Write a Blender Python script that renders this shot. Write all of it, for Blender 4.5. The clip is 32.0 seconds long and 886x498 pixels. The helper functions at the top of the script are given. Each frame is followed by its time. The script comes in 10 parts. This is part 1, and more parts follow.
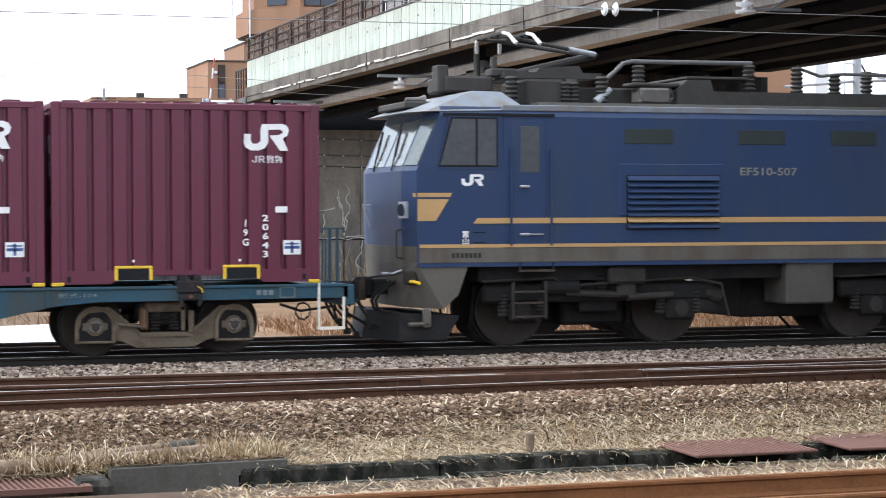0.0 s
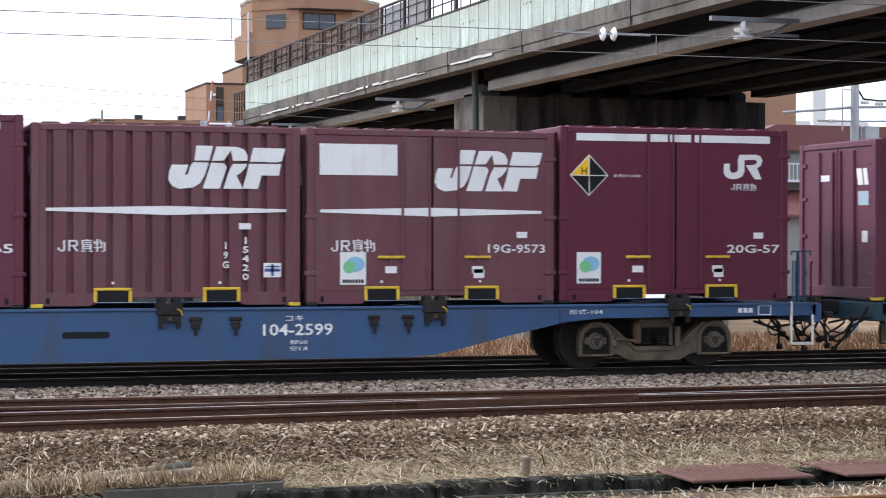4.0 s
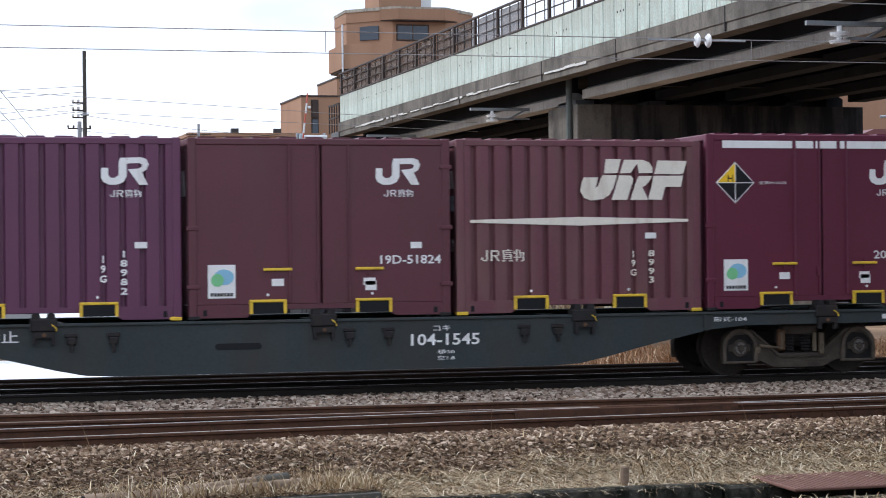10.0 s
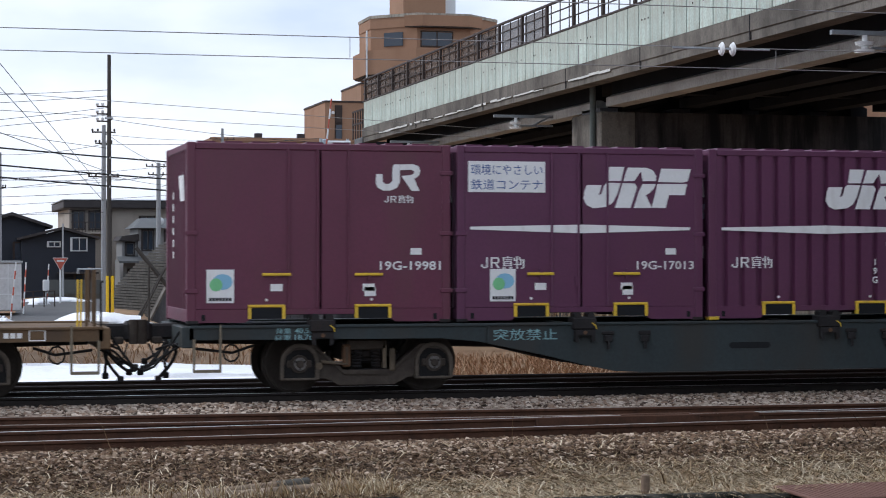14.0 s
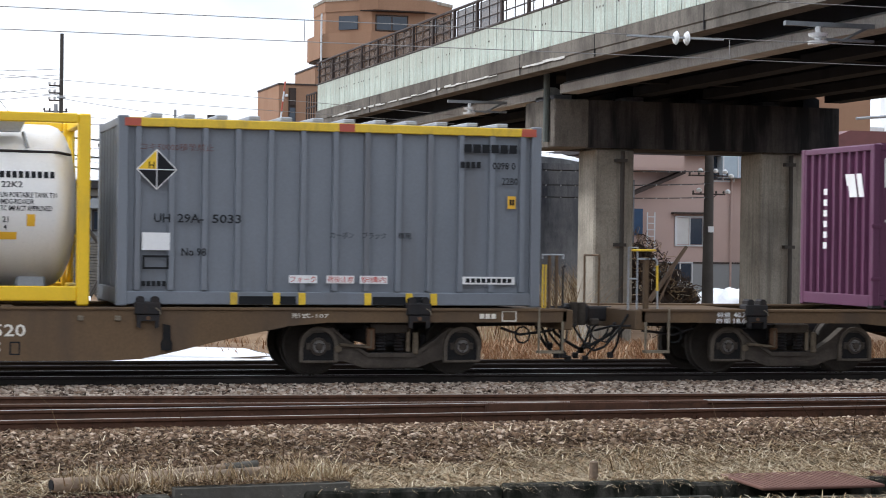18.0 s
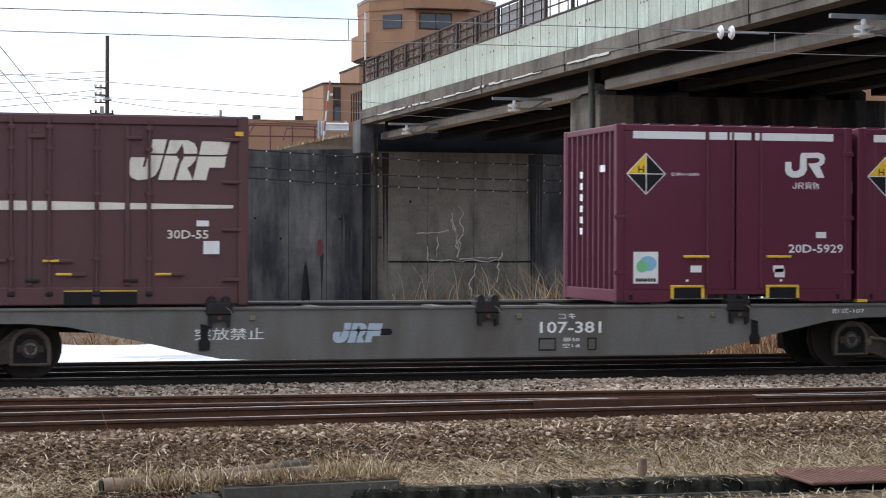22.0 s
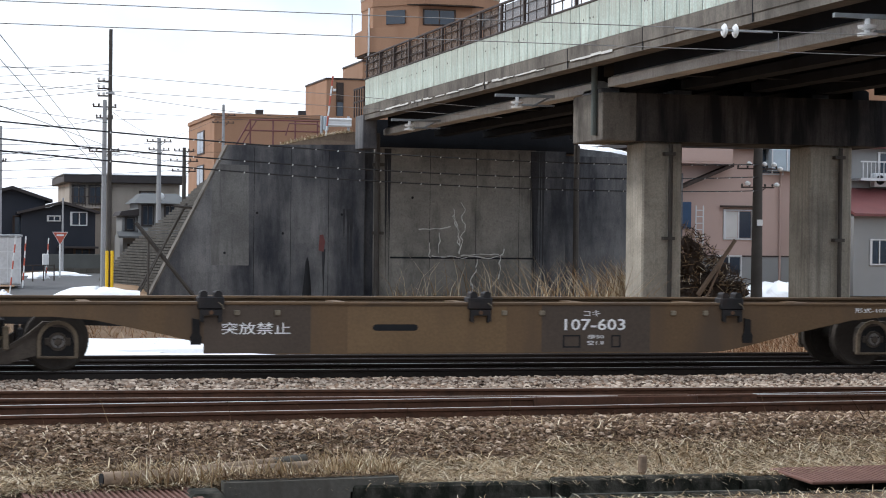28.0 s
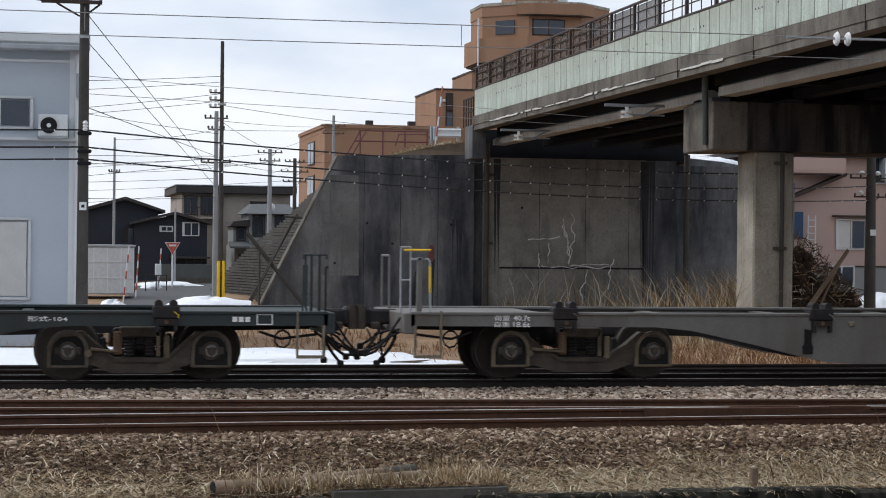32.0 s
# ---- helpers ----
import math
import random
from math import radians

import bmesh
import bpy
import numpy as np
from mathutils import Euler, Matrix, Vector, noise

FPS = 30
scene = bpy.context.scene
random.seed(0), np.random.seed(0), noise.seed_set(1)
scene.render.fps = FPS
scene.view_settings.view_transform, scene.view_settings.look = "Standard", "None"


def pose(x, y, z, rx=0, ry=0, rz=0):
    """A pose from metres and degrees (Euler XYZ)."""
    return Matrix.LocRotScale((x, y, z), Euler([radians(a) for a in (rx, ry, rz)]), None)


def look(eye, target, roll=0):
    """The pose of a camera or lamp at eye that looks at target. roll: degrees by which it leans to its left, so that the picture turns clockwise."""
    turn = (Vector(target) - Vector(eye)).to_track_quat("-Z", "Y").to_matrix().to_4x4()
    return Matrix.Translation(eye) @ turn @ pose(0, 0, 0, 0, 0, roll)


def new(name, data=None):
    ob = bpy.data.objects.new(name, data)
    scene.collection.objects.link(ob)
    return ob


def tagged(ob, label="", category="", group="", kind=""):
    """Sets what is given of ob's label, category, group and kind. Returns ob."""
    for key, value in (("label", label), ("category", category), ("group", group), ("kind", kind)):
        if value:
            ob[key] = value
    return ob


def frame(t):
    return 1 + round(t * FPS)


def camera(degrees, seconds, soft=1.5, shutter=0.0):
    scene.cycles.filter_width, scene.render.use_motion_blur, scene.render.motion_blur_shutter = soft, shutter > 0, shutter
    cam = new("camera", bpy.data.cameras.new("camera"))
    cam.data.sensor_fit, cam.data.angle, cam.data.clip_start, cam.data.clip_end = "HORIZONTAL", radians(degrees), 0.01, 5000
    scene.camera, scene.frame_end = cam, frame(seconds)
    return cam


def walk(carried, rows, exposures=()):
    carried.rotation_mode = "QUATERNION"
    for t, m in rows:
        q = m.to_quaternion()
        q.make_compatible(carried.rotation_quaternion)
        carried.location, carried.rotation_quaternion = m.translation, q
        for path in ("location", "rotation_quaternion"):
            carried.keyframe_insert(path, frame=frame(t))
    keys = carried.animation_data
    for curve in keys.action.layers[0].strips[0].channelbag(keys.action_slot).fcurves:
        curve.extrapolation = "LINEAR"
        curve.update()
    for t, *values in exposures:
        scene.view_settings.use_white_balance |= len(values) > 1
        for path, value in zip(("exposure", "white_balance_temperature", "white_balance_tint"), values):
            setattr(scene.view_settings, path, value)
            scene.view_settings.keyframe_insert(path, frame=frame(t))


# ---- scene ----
# ------------------------------------------------------------------ camera
EYE = Vector((0.0, -28.12, 1.941))


def view(yaw, pitch, roll):
    a, b = radians(yaw), radians(pitch)
    way = Vector((math.sin(a) * math.cos(b), math.cos(a) * math.cos(b), math.sin(b)))
    return look(EYE, EYE + way * 30, roll)


TURNS = [
    (0, 17.90, -0.98, -0.20), (0.5, 17.83, -0.85, -0.27), (1, 17.67, -0.76, -0.24), (1.5, 17.69, -0.62, 0.00), (2, 17.84, -0.50, 0.35),
    (2.5, 17.99, -0.31, 0.32), (3, 18.09, -0.28, 0.24), (3.5, 18.05, -0.31, 0.16), (5.5, 17.75, -0.19, 0.02), (6, 17.66, -0.22, -0.05),
    (6.5, 17.48, -0.12, 0.14), (7, 17.06, 0.55, 0.28), (7.5, 16.77, 0.55, 0.30), (8, 16.47, 0.24, 0.06), (8.5, 16.19, -0.07, -0.18),
    (9, 15.95, -0.02, -0.44), (9.5, 15.41, -0.07, -0.56), (10, 15.20, -0.00, -0.52), (10.5, 15.15, -0.05, -0.51), (11, 15.56, -0.18, -0.46),
    (11.5, 15.96, -0.21, -0.31), (12, 15.77, -0.20, -0.24), (12.5, 15.36, 0.05, -0.10), (13, 14.79, 0.08, -0.02), (13.5, 14.60, 0.18, -0.02),
    (14, 14.55, 0.19, -0.02), (14.5, 14.62, 0.29, -0.03), (16.5, 15.66, 0.08, 0.58), (17, 15.78, -0.05, 0.73), (17.5, 15.84, -0.08, 0.88),
    (18, 15.95, -0.24, 0.78), (18.5, 15.98, -0.17, 0.39), (19, 16.33, -0.08, 0.19), (19.5, 16.33, -0.02, 0.14), (20, 15.68, 0.23, -0.17),
    (20.5, 14.89, 0.17, -0.15), (21, 14.51, -0.07, 0.05), (21.5, 14.36, -0.18, -0.09), (22, 14.61, -0.32, 0.17), (22.5, 15.37, -0.37, 0.27),
    (23, 15.93, -0.35, 0.26), (23.5, 16.10, -0.21, 0.14), (24, 16.04, -0.07, 0.14), (24.5, 16.01, -0.00, 0.09), (26.5, 15.73, -0.26, 0.30),
    (27, 15.21, -0.42, 0.47), (27.5, 14.78, -0.46, 0.65), (28, 14.56, -0.43, 0.64), (28.5, 14.32, -0.20, 0.78), (29, 14.24, -0.21, 0.65),
    (29.5, 14.15, -0.09, 0.52), (30, 13.18, 0.17, 0.31), (30.5, 11.63, 0.02, 0.57), (31, 11.18, -0.10, 0.67), (31.5, 11.26, -0.22, 0.64),
    (32, 11.38, -0.17, 0.62)]
cam = camera(25.32, 32.0, 1.0, 0.12)
STOPS = [(0, 1.5, 6000, 11), (1, 1.65, 5900, 12), (2, 1.4, 5850, 12), (3, 1.18, 5850, 12), (6, 1.1, 5900, 12), (8, 0.69, 5900, 12), (9, 0.98, 5850, 12), (11, 0.74, 5800, 12), (12, 0.84, 5820, 12), (13, 0.8, 5800, 12), (14, 0.45, 5800, 12), (17, 0.62, 5950, 12), (18, 0.85, 6050, 11), (19, 0.6, 6000, 11), (20, 0.34, 5850, 11), (21, 0.38, 5850, 11), (22, 0.72, 6000, 11), (23, 0.8, 6000, 10), (24, 0.68, 6000, 10), (28, 0.74, 6000, 10), (29, 0.5, 6000, 10), (30, 0.48, 6050, 10), (32, 0.3, 6100, 10)]
walk(cam, [(t, view(*v)) for t, *v in TURNS], STOPS)

# ------------------------------------------------------------------ world and sun
SUN_EL, SUN_AZ = radians(42), radians(-62)   # azimuth from +y towards +x
world = bpy.data.worlds.new("world")
scene.world = world
world.use_nodes = True
wn = world.node_tree.nodes
wl = world.node_tree.links
wn.clear()
w_out = wn.new("ShaderNodeOutputWorld")
w_bg = wn.new("ShaderNodeBackground")
w_sky = wn.new("ShaderNodeTexSky")
w_sky.sky_type, w_sky.sun_disc = "NISHITA", False
w_sky.sun_elevation, w_sky.sun_rotation = SUN_EL, SUN_AZ
w_sky.dust_density = 3.0
w_gain = wn.new("ShaderNodeVectorMath")
w_gain.operation = "SCALE"
w_gain.inputs["Scale"].default_value = 0.10
w_tex = wn.new("ShaderNodeTexCoord")
w_map = wn.new("ShaderNodeMapping")
w_map.inputs["Scale"].default_value = (1.0, 1.0, 2.6)
w_noise = wn.new("ShaderNodeTexNoise")
w_noise.inputs["Scale"].default_value, w_noise.inputs["Detail"].default_value = 5.0, 6.0
w_ramp = wn.new("ShaderNodeValToRGB")
w_ramp.color_ramp.elements[0].position, w_ramp.color_ramp.elements[0].color = 0.32, (0.62, 0.69, 0.80, 1)
w_ramp.color_ramp.elements[1].position, w_ramp.color_ramp.elements[1].color = 0.62, (1.0, 1.0, 1.0, 1)
w_mix = wn.new("ShaderNodeMix")
w_mix.data_type = "RGBA"
w_mix.inputs["Factor"].default_value = 0.88
wl.new(w_tex.outputs["Generated"], w_map.inputs["Vector"])
wl.new(w_map.outputs["Vector"], w_noise.inputs["Vector"])
wl.new(w_noise.outputs["Fac"], w_ramp.inputs["Fac"])
wl.new(w_sky.outputs["Color"], w_gain.inputs[0])
wl.new(w_gain.outputs["Vector"], w_mix.inputs["A"])
wl.new(w_ramp.outputs["Color"], w_mix.inputs["B"])
wl.new(w_mix.outputs["Result"], w_bg.inputs["Color"])
w_bg.inputs["Strength"].default_value = 0.88
wl.new(w_bg.outputs["Background"], w_out.inputs["Surface"])

sun_data = bpy.data.lights.new("sun", "SUN")
sun_data.energy, sun_data.angle, sun_data.color = 1.3, radians(11), (1.0, 0.95, 0.88)
sun = new("sun", sun_data)
sun_way = Vector((math.sin(SUN_AZ) * math.cos(SUN_EL), math.cos(SUN_AZ) * math.cos(SUN_EL), math.sin(SUN_EL)))
sun.matrix_basis = look(sun_way * 60, (0, 0, 0))


# ------------------------------------------------------------------ materials
MATS = {}


def mat(name, base, rough=0.7, metal=0.0, fine=40.0, coarse=1.6, vary=0.25, bump=0.15, stain=None, amount=0.0, streak=1.0, spread=0.5):
    """A surface with grain at two scales; stain: a second colour in patches, drawn out downwards by streak."""
    m = bpy.data.materials.new(name)
    m.use_nodes = True
    n, l = m.node_tree.nodes, m.node_tree.links
    b = n["Principled BSDF"]
    b.inputs["Metallic"].default_value = metal
    b.inputs["Specular IOR Level"].default_value = 0.5 if rough < 0.6 else 0.15
    co = n.new("ShaderNodeTexCoord")
    info = n.new("ShaderNodeObjectInfo")
    shift = n.new("ShaderNodeVectorMath")
    shift.operation = "MULTIPLY_ADD"
    shift.inputs[1].default_value = (1, 1, 1)
    comb = n.new("ShaderNodeCombineXYZ")
    mul = n.new("ShaderNodeMath")
    mul.operation = "MULTIPLY"
    mul.inputs[1].default_value = 37.0
    l.new(info.outputs["Random"], mul.inputs[0])
    for k in "XYZ":
        l.new(mul.outputs[0], comb.inputs[k])
    l.new(co.outputs["Object"], shift.inputs[0])
    l.new(comb.outputs[0], shift.inputs[2])
    big = n.new("ShaderNodeTexNoise")
    big.inputs["Scale"].default_value, big.inputs["Detail"].default_value = coarse, 5.0
    sm = n.new("ShaderNodeTexNoise")
    sm.inputs["Scale"].default_value, sm.inputs["Detail"].default_value = fine, 4.0
    l.new(shift.outputs[0], big.inputs["Vector"])
    l.new(shift.outputs[0], sm.inputs["Vector"])
    add = n.new("ShaderNodeMath")
    add.operation = "ADD"
    l.new(big.outputs["Fac"], add.inputs[0])
    l.new(sm.outputs["Fac"], add.inputs[1])
    gain = n.new("ShaderNodeMapRange")
    gain.inputs["From Min"].default_value, gain.inputs["From Max"].default_value = 0.6, 1.4
    gain.inputs["To Min"].default_value, gain.inputs["To Max"].default_value = 1 - vary, 1 + vary
    l.new(add.outputs[0], gain.inputs["Value"])
    sc = n.new("ShaderNodeVectorMath")
    sc.operation = "SCALE"
    sc.inputs[0].default_value = base
    l.new(gain.outputs[0], sc.inputs["Scale"])
    colour = sc.outputs["Vector"]
    if stain:
        mp = n.new("ShaderNodeMapping")
        mp.inputs["Scale"].default_value = (1, 1, 1 / streak)
        l.new(shift.outputs[0], mp.inputs["Vector"])
        st = n.new("ShaderNodeTexNoise")
        st.inputs["Scale"].default_value, st.inputs["Detail"].default_value = coarse * 2.2, 7.0
        l.new(mp.outputs[0], st.inputs["Vector"])
        rr = n.new("ShaderNodeMapRange")
        rr.inputs["From Min"].default_value, rr.inputs["From Max"].default_value = spread, spread + 0.22
        rr.inputs["To Max"].default_value = amount
        l.new(st.outputs["Fac"], rr.inputs["Value"])
        mx = n.new("ShaderNodeMix")
        mx.data_type = "RGBA"
        l.new(rr.outputs[0], mx.inputs["Factor"])
        l.new(colour, mx.inputs["A"])
        mx.inputs["B"].default_value = (*stain, 1)
        colour = mx.outputs["Result"]
    l.new(colour, b.inputs["Base Color"])
    rg = n.new("ShaderNodeMapRange")
    rg.inputs["To Min"].default_value, rg.inputs["To Max"].default_value = max(rough - 0.12, 0.02), min(rough + 0.12, 1)
    l.new(sm.outputs["Fac"], rg.inputs["Value"])
    l.new(rg.outputs[0], b.inputs["Roughness"])
    if bump:
        bp = n.new("ShaderNodeBump")
        bp.inputs["Strength"].default_value, bp.inputs["Distance"].default_value = bump, 0.02
        l.new(add.outputs[0], bp.inputs["Height"])
        l.new(bp.outputs[0], b.inputs["Normal"])
    MATS[name] = m
    return m


def streaked(name, pale, dark, wide=2.0, tall=0.13, cut=0.44, band=0.2, rough=0.88, speck=0.35):
    """Concrete with water streaks that run down it, blotches and fine pitting."""
    m = mat(name, pale, rough, 0, 22, 0.5, 0.3, 0.25)
    n, l = m.node_tree.nodes, m.node_tree.links
    b = n["Principled BSDF"]
    old = b.inputs["Base Color"].links[0].from_socket
    co = n.new("ShaderNodeTexCoord")
    for scale, lo, hi, amount in (((wide, wide, tall), cut, cut + band, 0.95), ((wide * 3.1, wide * 3.1, tall * 2.2), 0.52, 0.7, 0.5), ((0.35, 0.35, 0.6), 0.45, 0.7, 0.55), ((9, 9, 7), 0.55, 0.7, speck)):
        mp = n.new("ShaderNodeMapping")
        mp.inputs["Scale"].default_value = scale
        l.new(co.outputs["Object"], mp.inputs["Vector"])
        nz = n.new("ShaderNodeTexNoise")
        nz.inputs["Scale"].default_value, nz.inputs["Detail"].default_value, nz.inputs["Roughness"].default_value = 1.0, 8.0, 0.62
        l.new(mp.outputs[0], nz.inputs["Vector"])
        rr = n.new("ShaderNodeMapRange")
        rr.inputs["From Min"].default_value, rr.inputs["From Max"].default_value, rr.inputs["To Max"].default_value = lo, hi, amount
        l.new(nz.outputs["Fac"], rr.inputs["Value"])
        mx = n.new("ShaderNodeMix")
        mx.data_type = "RGBA"
        l.new(rr.outputs[0], mx.inputs["Factor"])
        l.new(old, mx.inputs["A"])
        mx.inputs["B"].default_value = (*dark, 1)
        old = mx.outputs["Result"]
    l.new(old, b.inputs["Base Color"])
    return m


GRIME = (0.05, 0.04, 0.035)
RUST = (0.16, 0.07, 0.035)
paint_a = mat("maroon_paint", (0.118, 0.026, 0.054), 0.45, 0, 30, 0.9, 0.14, 0.04, (0.10, 0.045, 0.045), 0.35, 5, 0.5)
paint_b = mat("faded_maroon_paint", (0.130, 0.042, 0.055), 0.55, 0, 30, 1.2, 0.2, 0.05, (0.16, 0.09, 0.08), 0.5, 6, 0.46)
paint_c = mat("purple_maroon_paint", (0.108, 0.030, 0.074), 0.45, 0, 30, 0.9, 0.14, 0.04, (0.10, 0.04, 0.055), 0.3, 5, 0.5)
paint_d = mat("red_maroon_paint", (0.108, 0.015, 0.037), 0.42, 0, 30, 0.9, 0.12, 0.03, (0.085, 0.025, 0.036), 0.25, 5, 0.52)
paint_f = mat("dull_red_maroon_paint", (0.098, 0.024, 0.036), 0.5, 0, 30, 0.9, 0.16, 0.04, (0.085, 0.035, 0.036), 0.4, 5, 0.48)
paint_e = mat("brown_maroon_paint", (0.090, 0.034, 0.038), 0.55, 0, 30, 1.0, 0.18, 0.05, (0.07, 0.035, 0.032), 0.5, 5, 0.46)
white_paint = mat("white_paint", (0.80, 0.80, 0.79), 0.5, 0, 30, 2.5, 0.06, 0.02, (0.5, 0.46, 0.42), 0.4, 4, 0.55)
cream_paint = mat("aged_cream_paint", (0.74, 0.70, 0.61), 0.6, 0, 30, 3.0, 0.1, 0.02, (0.46, 0.36, 0.29), 0.5, 5, 0.52)
yellow_paint = mat("yellow_paint", (0.72, 0.48, 0.03), 0.5, 0, 30, 3, 0.12, 0.03, (0.3, 0.2, 0.05), 0.5, 2, 0.52)
tank_yellow = mat("bright_yellow_paint", (0.84, 0.54, 0.012), 0.4, 0, 30, 2, 0.06, 0.02, (0.5, 0.34, 0.03), 0.35, 3, 0.55)
black_paint = mat("black_paint", (0.015, 0.016, 0.018), 0.7, 0, 30, 3, 0.2, 0.02)
dark_gap = mat("dark_steel", (0.028, 0.0265, 0.027), 0.65, 0.2, 30, 3, 0.3, 0.1, (0.05, 0.035, 0.028), 0.5, 2, 0.5)
teal_steel = mat("teal_wagon_paint", (0.032, 0.075, 0.105), 0.6, 0, 25, 0.8, 0.2, 0.06, (0.055, 0.06, 0.055), 0.75, 3, 0.45)
blue_steel = mat("blue_wagon_paint", (0.035, 0.085, 0.19), 0.55, 0, 25, 0.8, 0.16, 0.05, (0.05, 0.06, 0.075), 0.6, 3, 0.48)
green_steel = mat("dark_green_grey_wagon_paint", (0.040, 0.050, 0.052), 0.6, 0, 25, 0.8, 0.2, 0.05, (0.05, 0.047, 0.042), 0.7, 3, 0.46)
brown_steel = mat("ochre_brown_dirty_wagon_paint", (0.135, 0.088, 0.050), 0.7, 0, 25, 0.7, 0.2, 0.06, (0.085, 0.062, 0.045), 0.8, 3, 0.45)
grey_steel = mat("grey_wagon_paint", (0.155, 0.150, 0.140), 0.6, 0, 25, 0.8, 0.16, 0.05, (0.10, 0.085, 0.07), 0.7, 3, 0.46)
bogie_steel = mat("dusty_bogie_steel", (0.072, 0.060, 0.049), 0.8, 0.1, 30, 2.0, 0.3, 0.15, (0.045, 0.036, 0.03), 0.8, 1, 0.45)
bogie_mid = mat("worn_bogie_steel", (0.105, 0.088, 0.070), 0.75, 0.1, 30, 2.5, 0.3, 0.12, (0.06, 0.048, 0.038), 0.7, 1, 0.48)
bogie_pale = mat("pale_dust_bogie_steel", (0.15, 0.12, 0.085), 0.8, 0.1, 30, 2.0, 0.3, 0.15, (0.07, 0.055, 0.04), 0.8, 1, 0.5)
wheel_steel = mat("wheel_steel", (0.062, 0.054, 0.047), 0.7, 0.4, 30, 4.0, 0.3, 0.1)
rubber = mat("black_rubber", (0.018, 0.018, 0.018), 0.7, 0, 40, 4, 0.2, 0.05)
khaki_step = mat("dusty_step_paint", (0.20, 0.17, 0.125), 0.75, 0, 40, 4, 0.25, 0.05, (0.10, 0.08, 0.06), 0.6, 3, 0.5)
hub_metal = mat("axle_cap_metal", (0.15, 0.14, 0.13), 0.5, 0.5, 40, 5, 0.3, 0.08)
rail_black = mat("oily_black_rail_steel", (0.032, 0.027, 0.024), 0.6, 0.2, 40, 3, 0.3, 0.1)
rail_rust = mat("rusty_rail_steel", (0.090, 0.046, 0.029), 0.75, 0.2, 40, 3, 0.3, 0.1, (0.034, 0.024, 0.019), 0.6, 1, 0.5)
rail_orange = mat("orange_rust_rail_steel", (0.20, 0.088, 0.036), 0.75, 0.1, 40, 3, 0.3, 0.1, (0.12, 0.055, 0.028), 0.6, 1, 0.5)
rail_top = mat("polished_rail_head", (0.60, 0.59, 0.58), 0.5, 0.85, 30, 5, 0.15, 0.02)
rail_worn = mat("worn_rail_head", (0.42, 0.38, 0.34), 0.55, 0.6, 30, 5, 0.2, 0.03)
rail_dull = mat("dull_rail_head", (0.30, 0.25, 0.21), 0.6, 0.4, 30, 5, 0.2, 0.04)
concrete = streaked("weathered_concrete", (0.165, 0.150, 0.130), (0.052, 0.047, 0.042), 1.1, 0.5, 0.46, 0.25)
# Near black: the underside's shade is put into the colour; also serves dark joints.
shade_joint_concrete = mat("shade_and_joint_dark_concrete", (0.017, 0.018, 0.021), 0.95, 0, 18, 0.5, 0.3, 0.15, (0.010, 0.010, 0.012), 0.8, 3, 0.46)
dark_concrete = streaked("dark_stained_concrete", (0.20, 0.20, 0.20), (0.024, 0.027, 0.036), 0.55, 0.14, 0.40, 0.26)
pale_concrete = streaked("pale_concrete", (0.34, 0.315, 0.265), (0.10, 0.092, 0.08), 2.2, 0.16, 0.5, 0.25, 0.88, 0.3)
# Lighter copy for the outer girder: the light on its flange is painted in.
lit_flange_concrete = streaked("lit_girder_concrete", (0.42, 0.405, 0.38), (0.22, 0.21, 0.195), 1.5, 0.6, 0.56, 0.25, 0.88, 0.25)
stain_grey = mat("dark_water_stain", (0.042, 0.043, 0.047), 0.9, 0, 20, 2, 0.35, 0.1)
abut_concrete = streaked("grey_stained_concrete", (0.232, 0.222, 0.198), (0.05, 0.05, 0.048), 0.5, 0.18, 0.5, 0.3)
lime = mat("white_lime_stain", (0.55, 0.55, 0.52), 0.9, 0, 30, 4, 0.25, 0.2)
panel_green = streaked("pale_green_barrier_panel", (0.46, 0.53, 0.475), (0.30, 0.26, 0.2), 3.0, 0.35, 0.55, 0.3, 0.7, 0.25)
dull_pipe = mat("dull_green_grey_pipe", (0.115, 0.13, 0.122), 0.7, 0.1, 30, 2, 0.2, 0.05, (0.07, 0.07, 0.065), 0.5, 4, 0.5)
dull_steel = mat("dull_bracket_steel", (0.24, 0.26, 0.275), 0.6, 0.3, 30, 3, 0.2, 0.05)
dark_rail = mat("dark_brown_railing_paint", (0.055, 0.042, 0.037), 0.6, 0.2, 30, 3, 0.25, 0.05)
mesh_screen = mat("brown_screen", (0.14, 0.115, 0.10), 0.7, 0, 60, 3, 0.25, 0.1)
mesh_screen.node_tree.nodes["Principled BSDF"].inputs["Alpha"].default_value = 0.6
brick_tan = mat("orange_tan_facade_tile", (0.295, 0.178, 0.114), 0.75, 0, 24, 0.35, 0.16, 0.06, (0.23, 0.13, 0.08), 0.4, 6, 0.5)
glass = mat("dark_window_glass", (0.030, 0.042, 0.060), 0.08, 0.0, 10, 0.6, 0.2, 0.0)
alu = mat("aluminium_frame", (0.55, 0.56, 0.57), 0.45, 0.6, 40, 4, 0.1, 0.03)
galva = mat("galvanised_steel", (0.38, 0.40, 0.42), 0.55, 0.5, 30, 3, 0.2, 0.05)
pole_dark = mat("dark_pole_concrete", (0.070, 0.064, 0.058), 0.8, 0, 30, 2, 0.25, 0.1)
pole_grey = mat("grey_pole_concrete", (0.30, 0.31, 0.32), 0.8, 0, 30, 2, 0.18, 0.1)
wire_mat = mat("dark_wire", (0.03, 0.03, 0.032), 0.6, 0.3, 30, 3, 0.2, 0)
wire_pale = mat("pale_wire", (0.30, 0.29, 0.28), 0.6, 0.3, 30, 3, 0.2, 0)
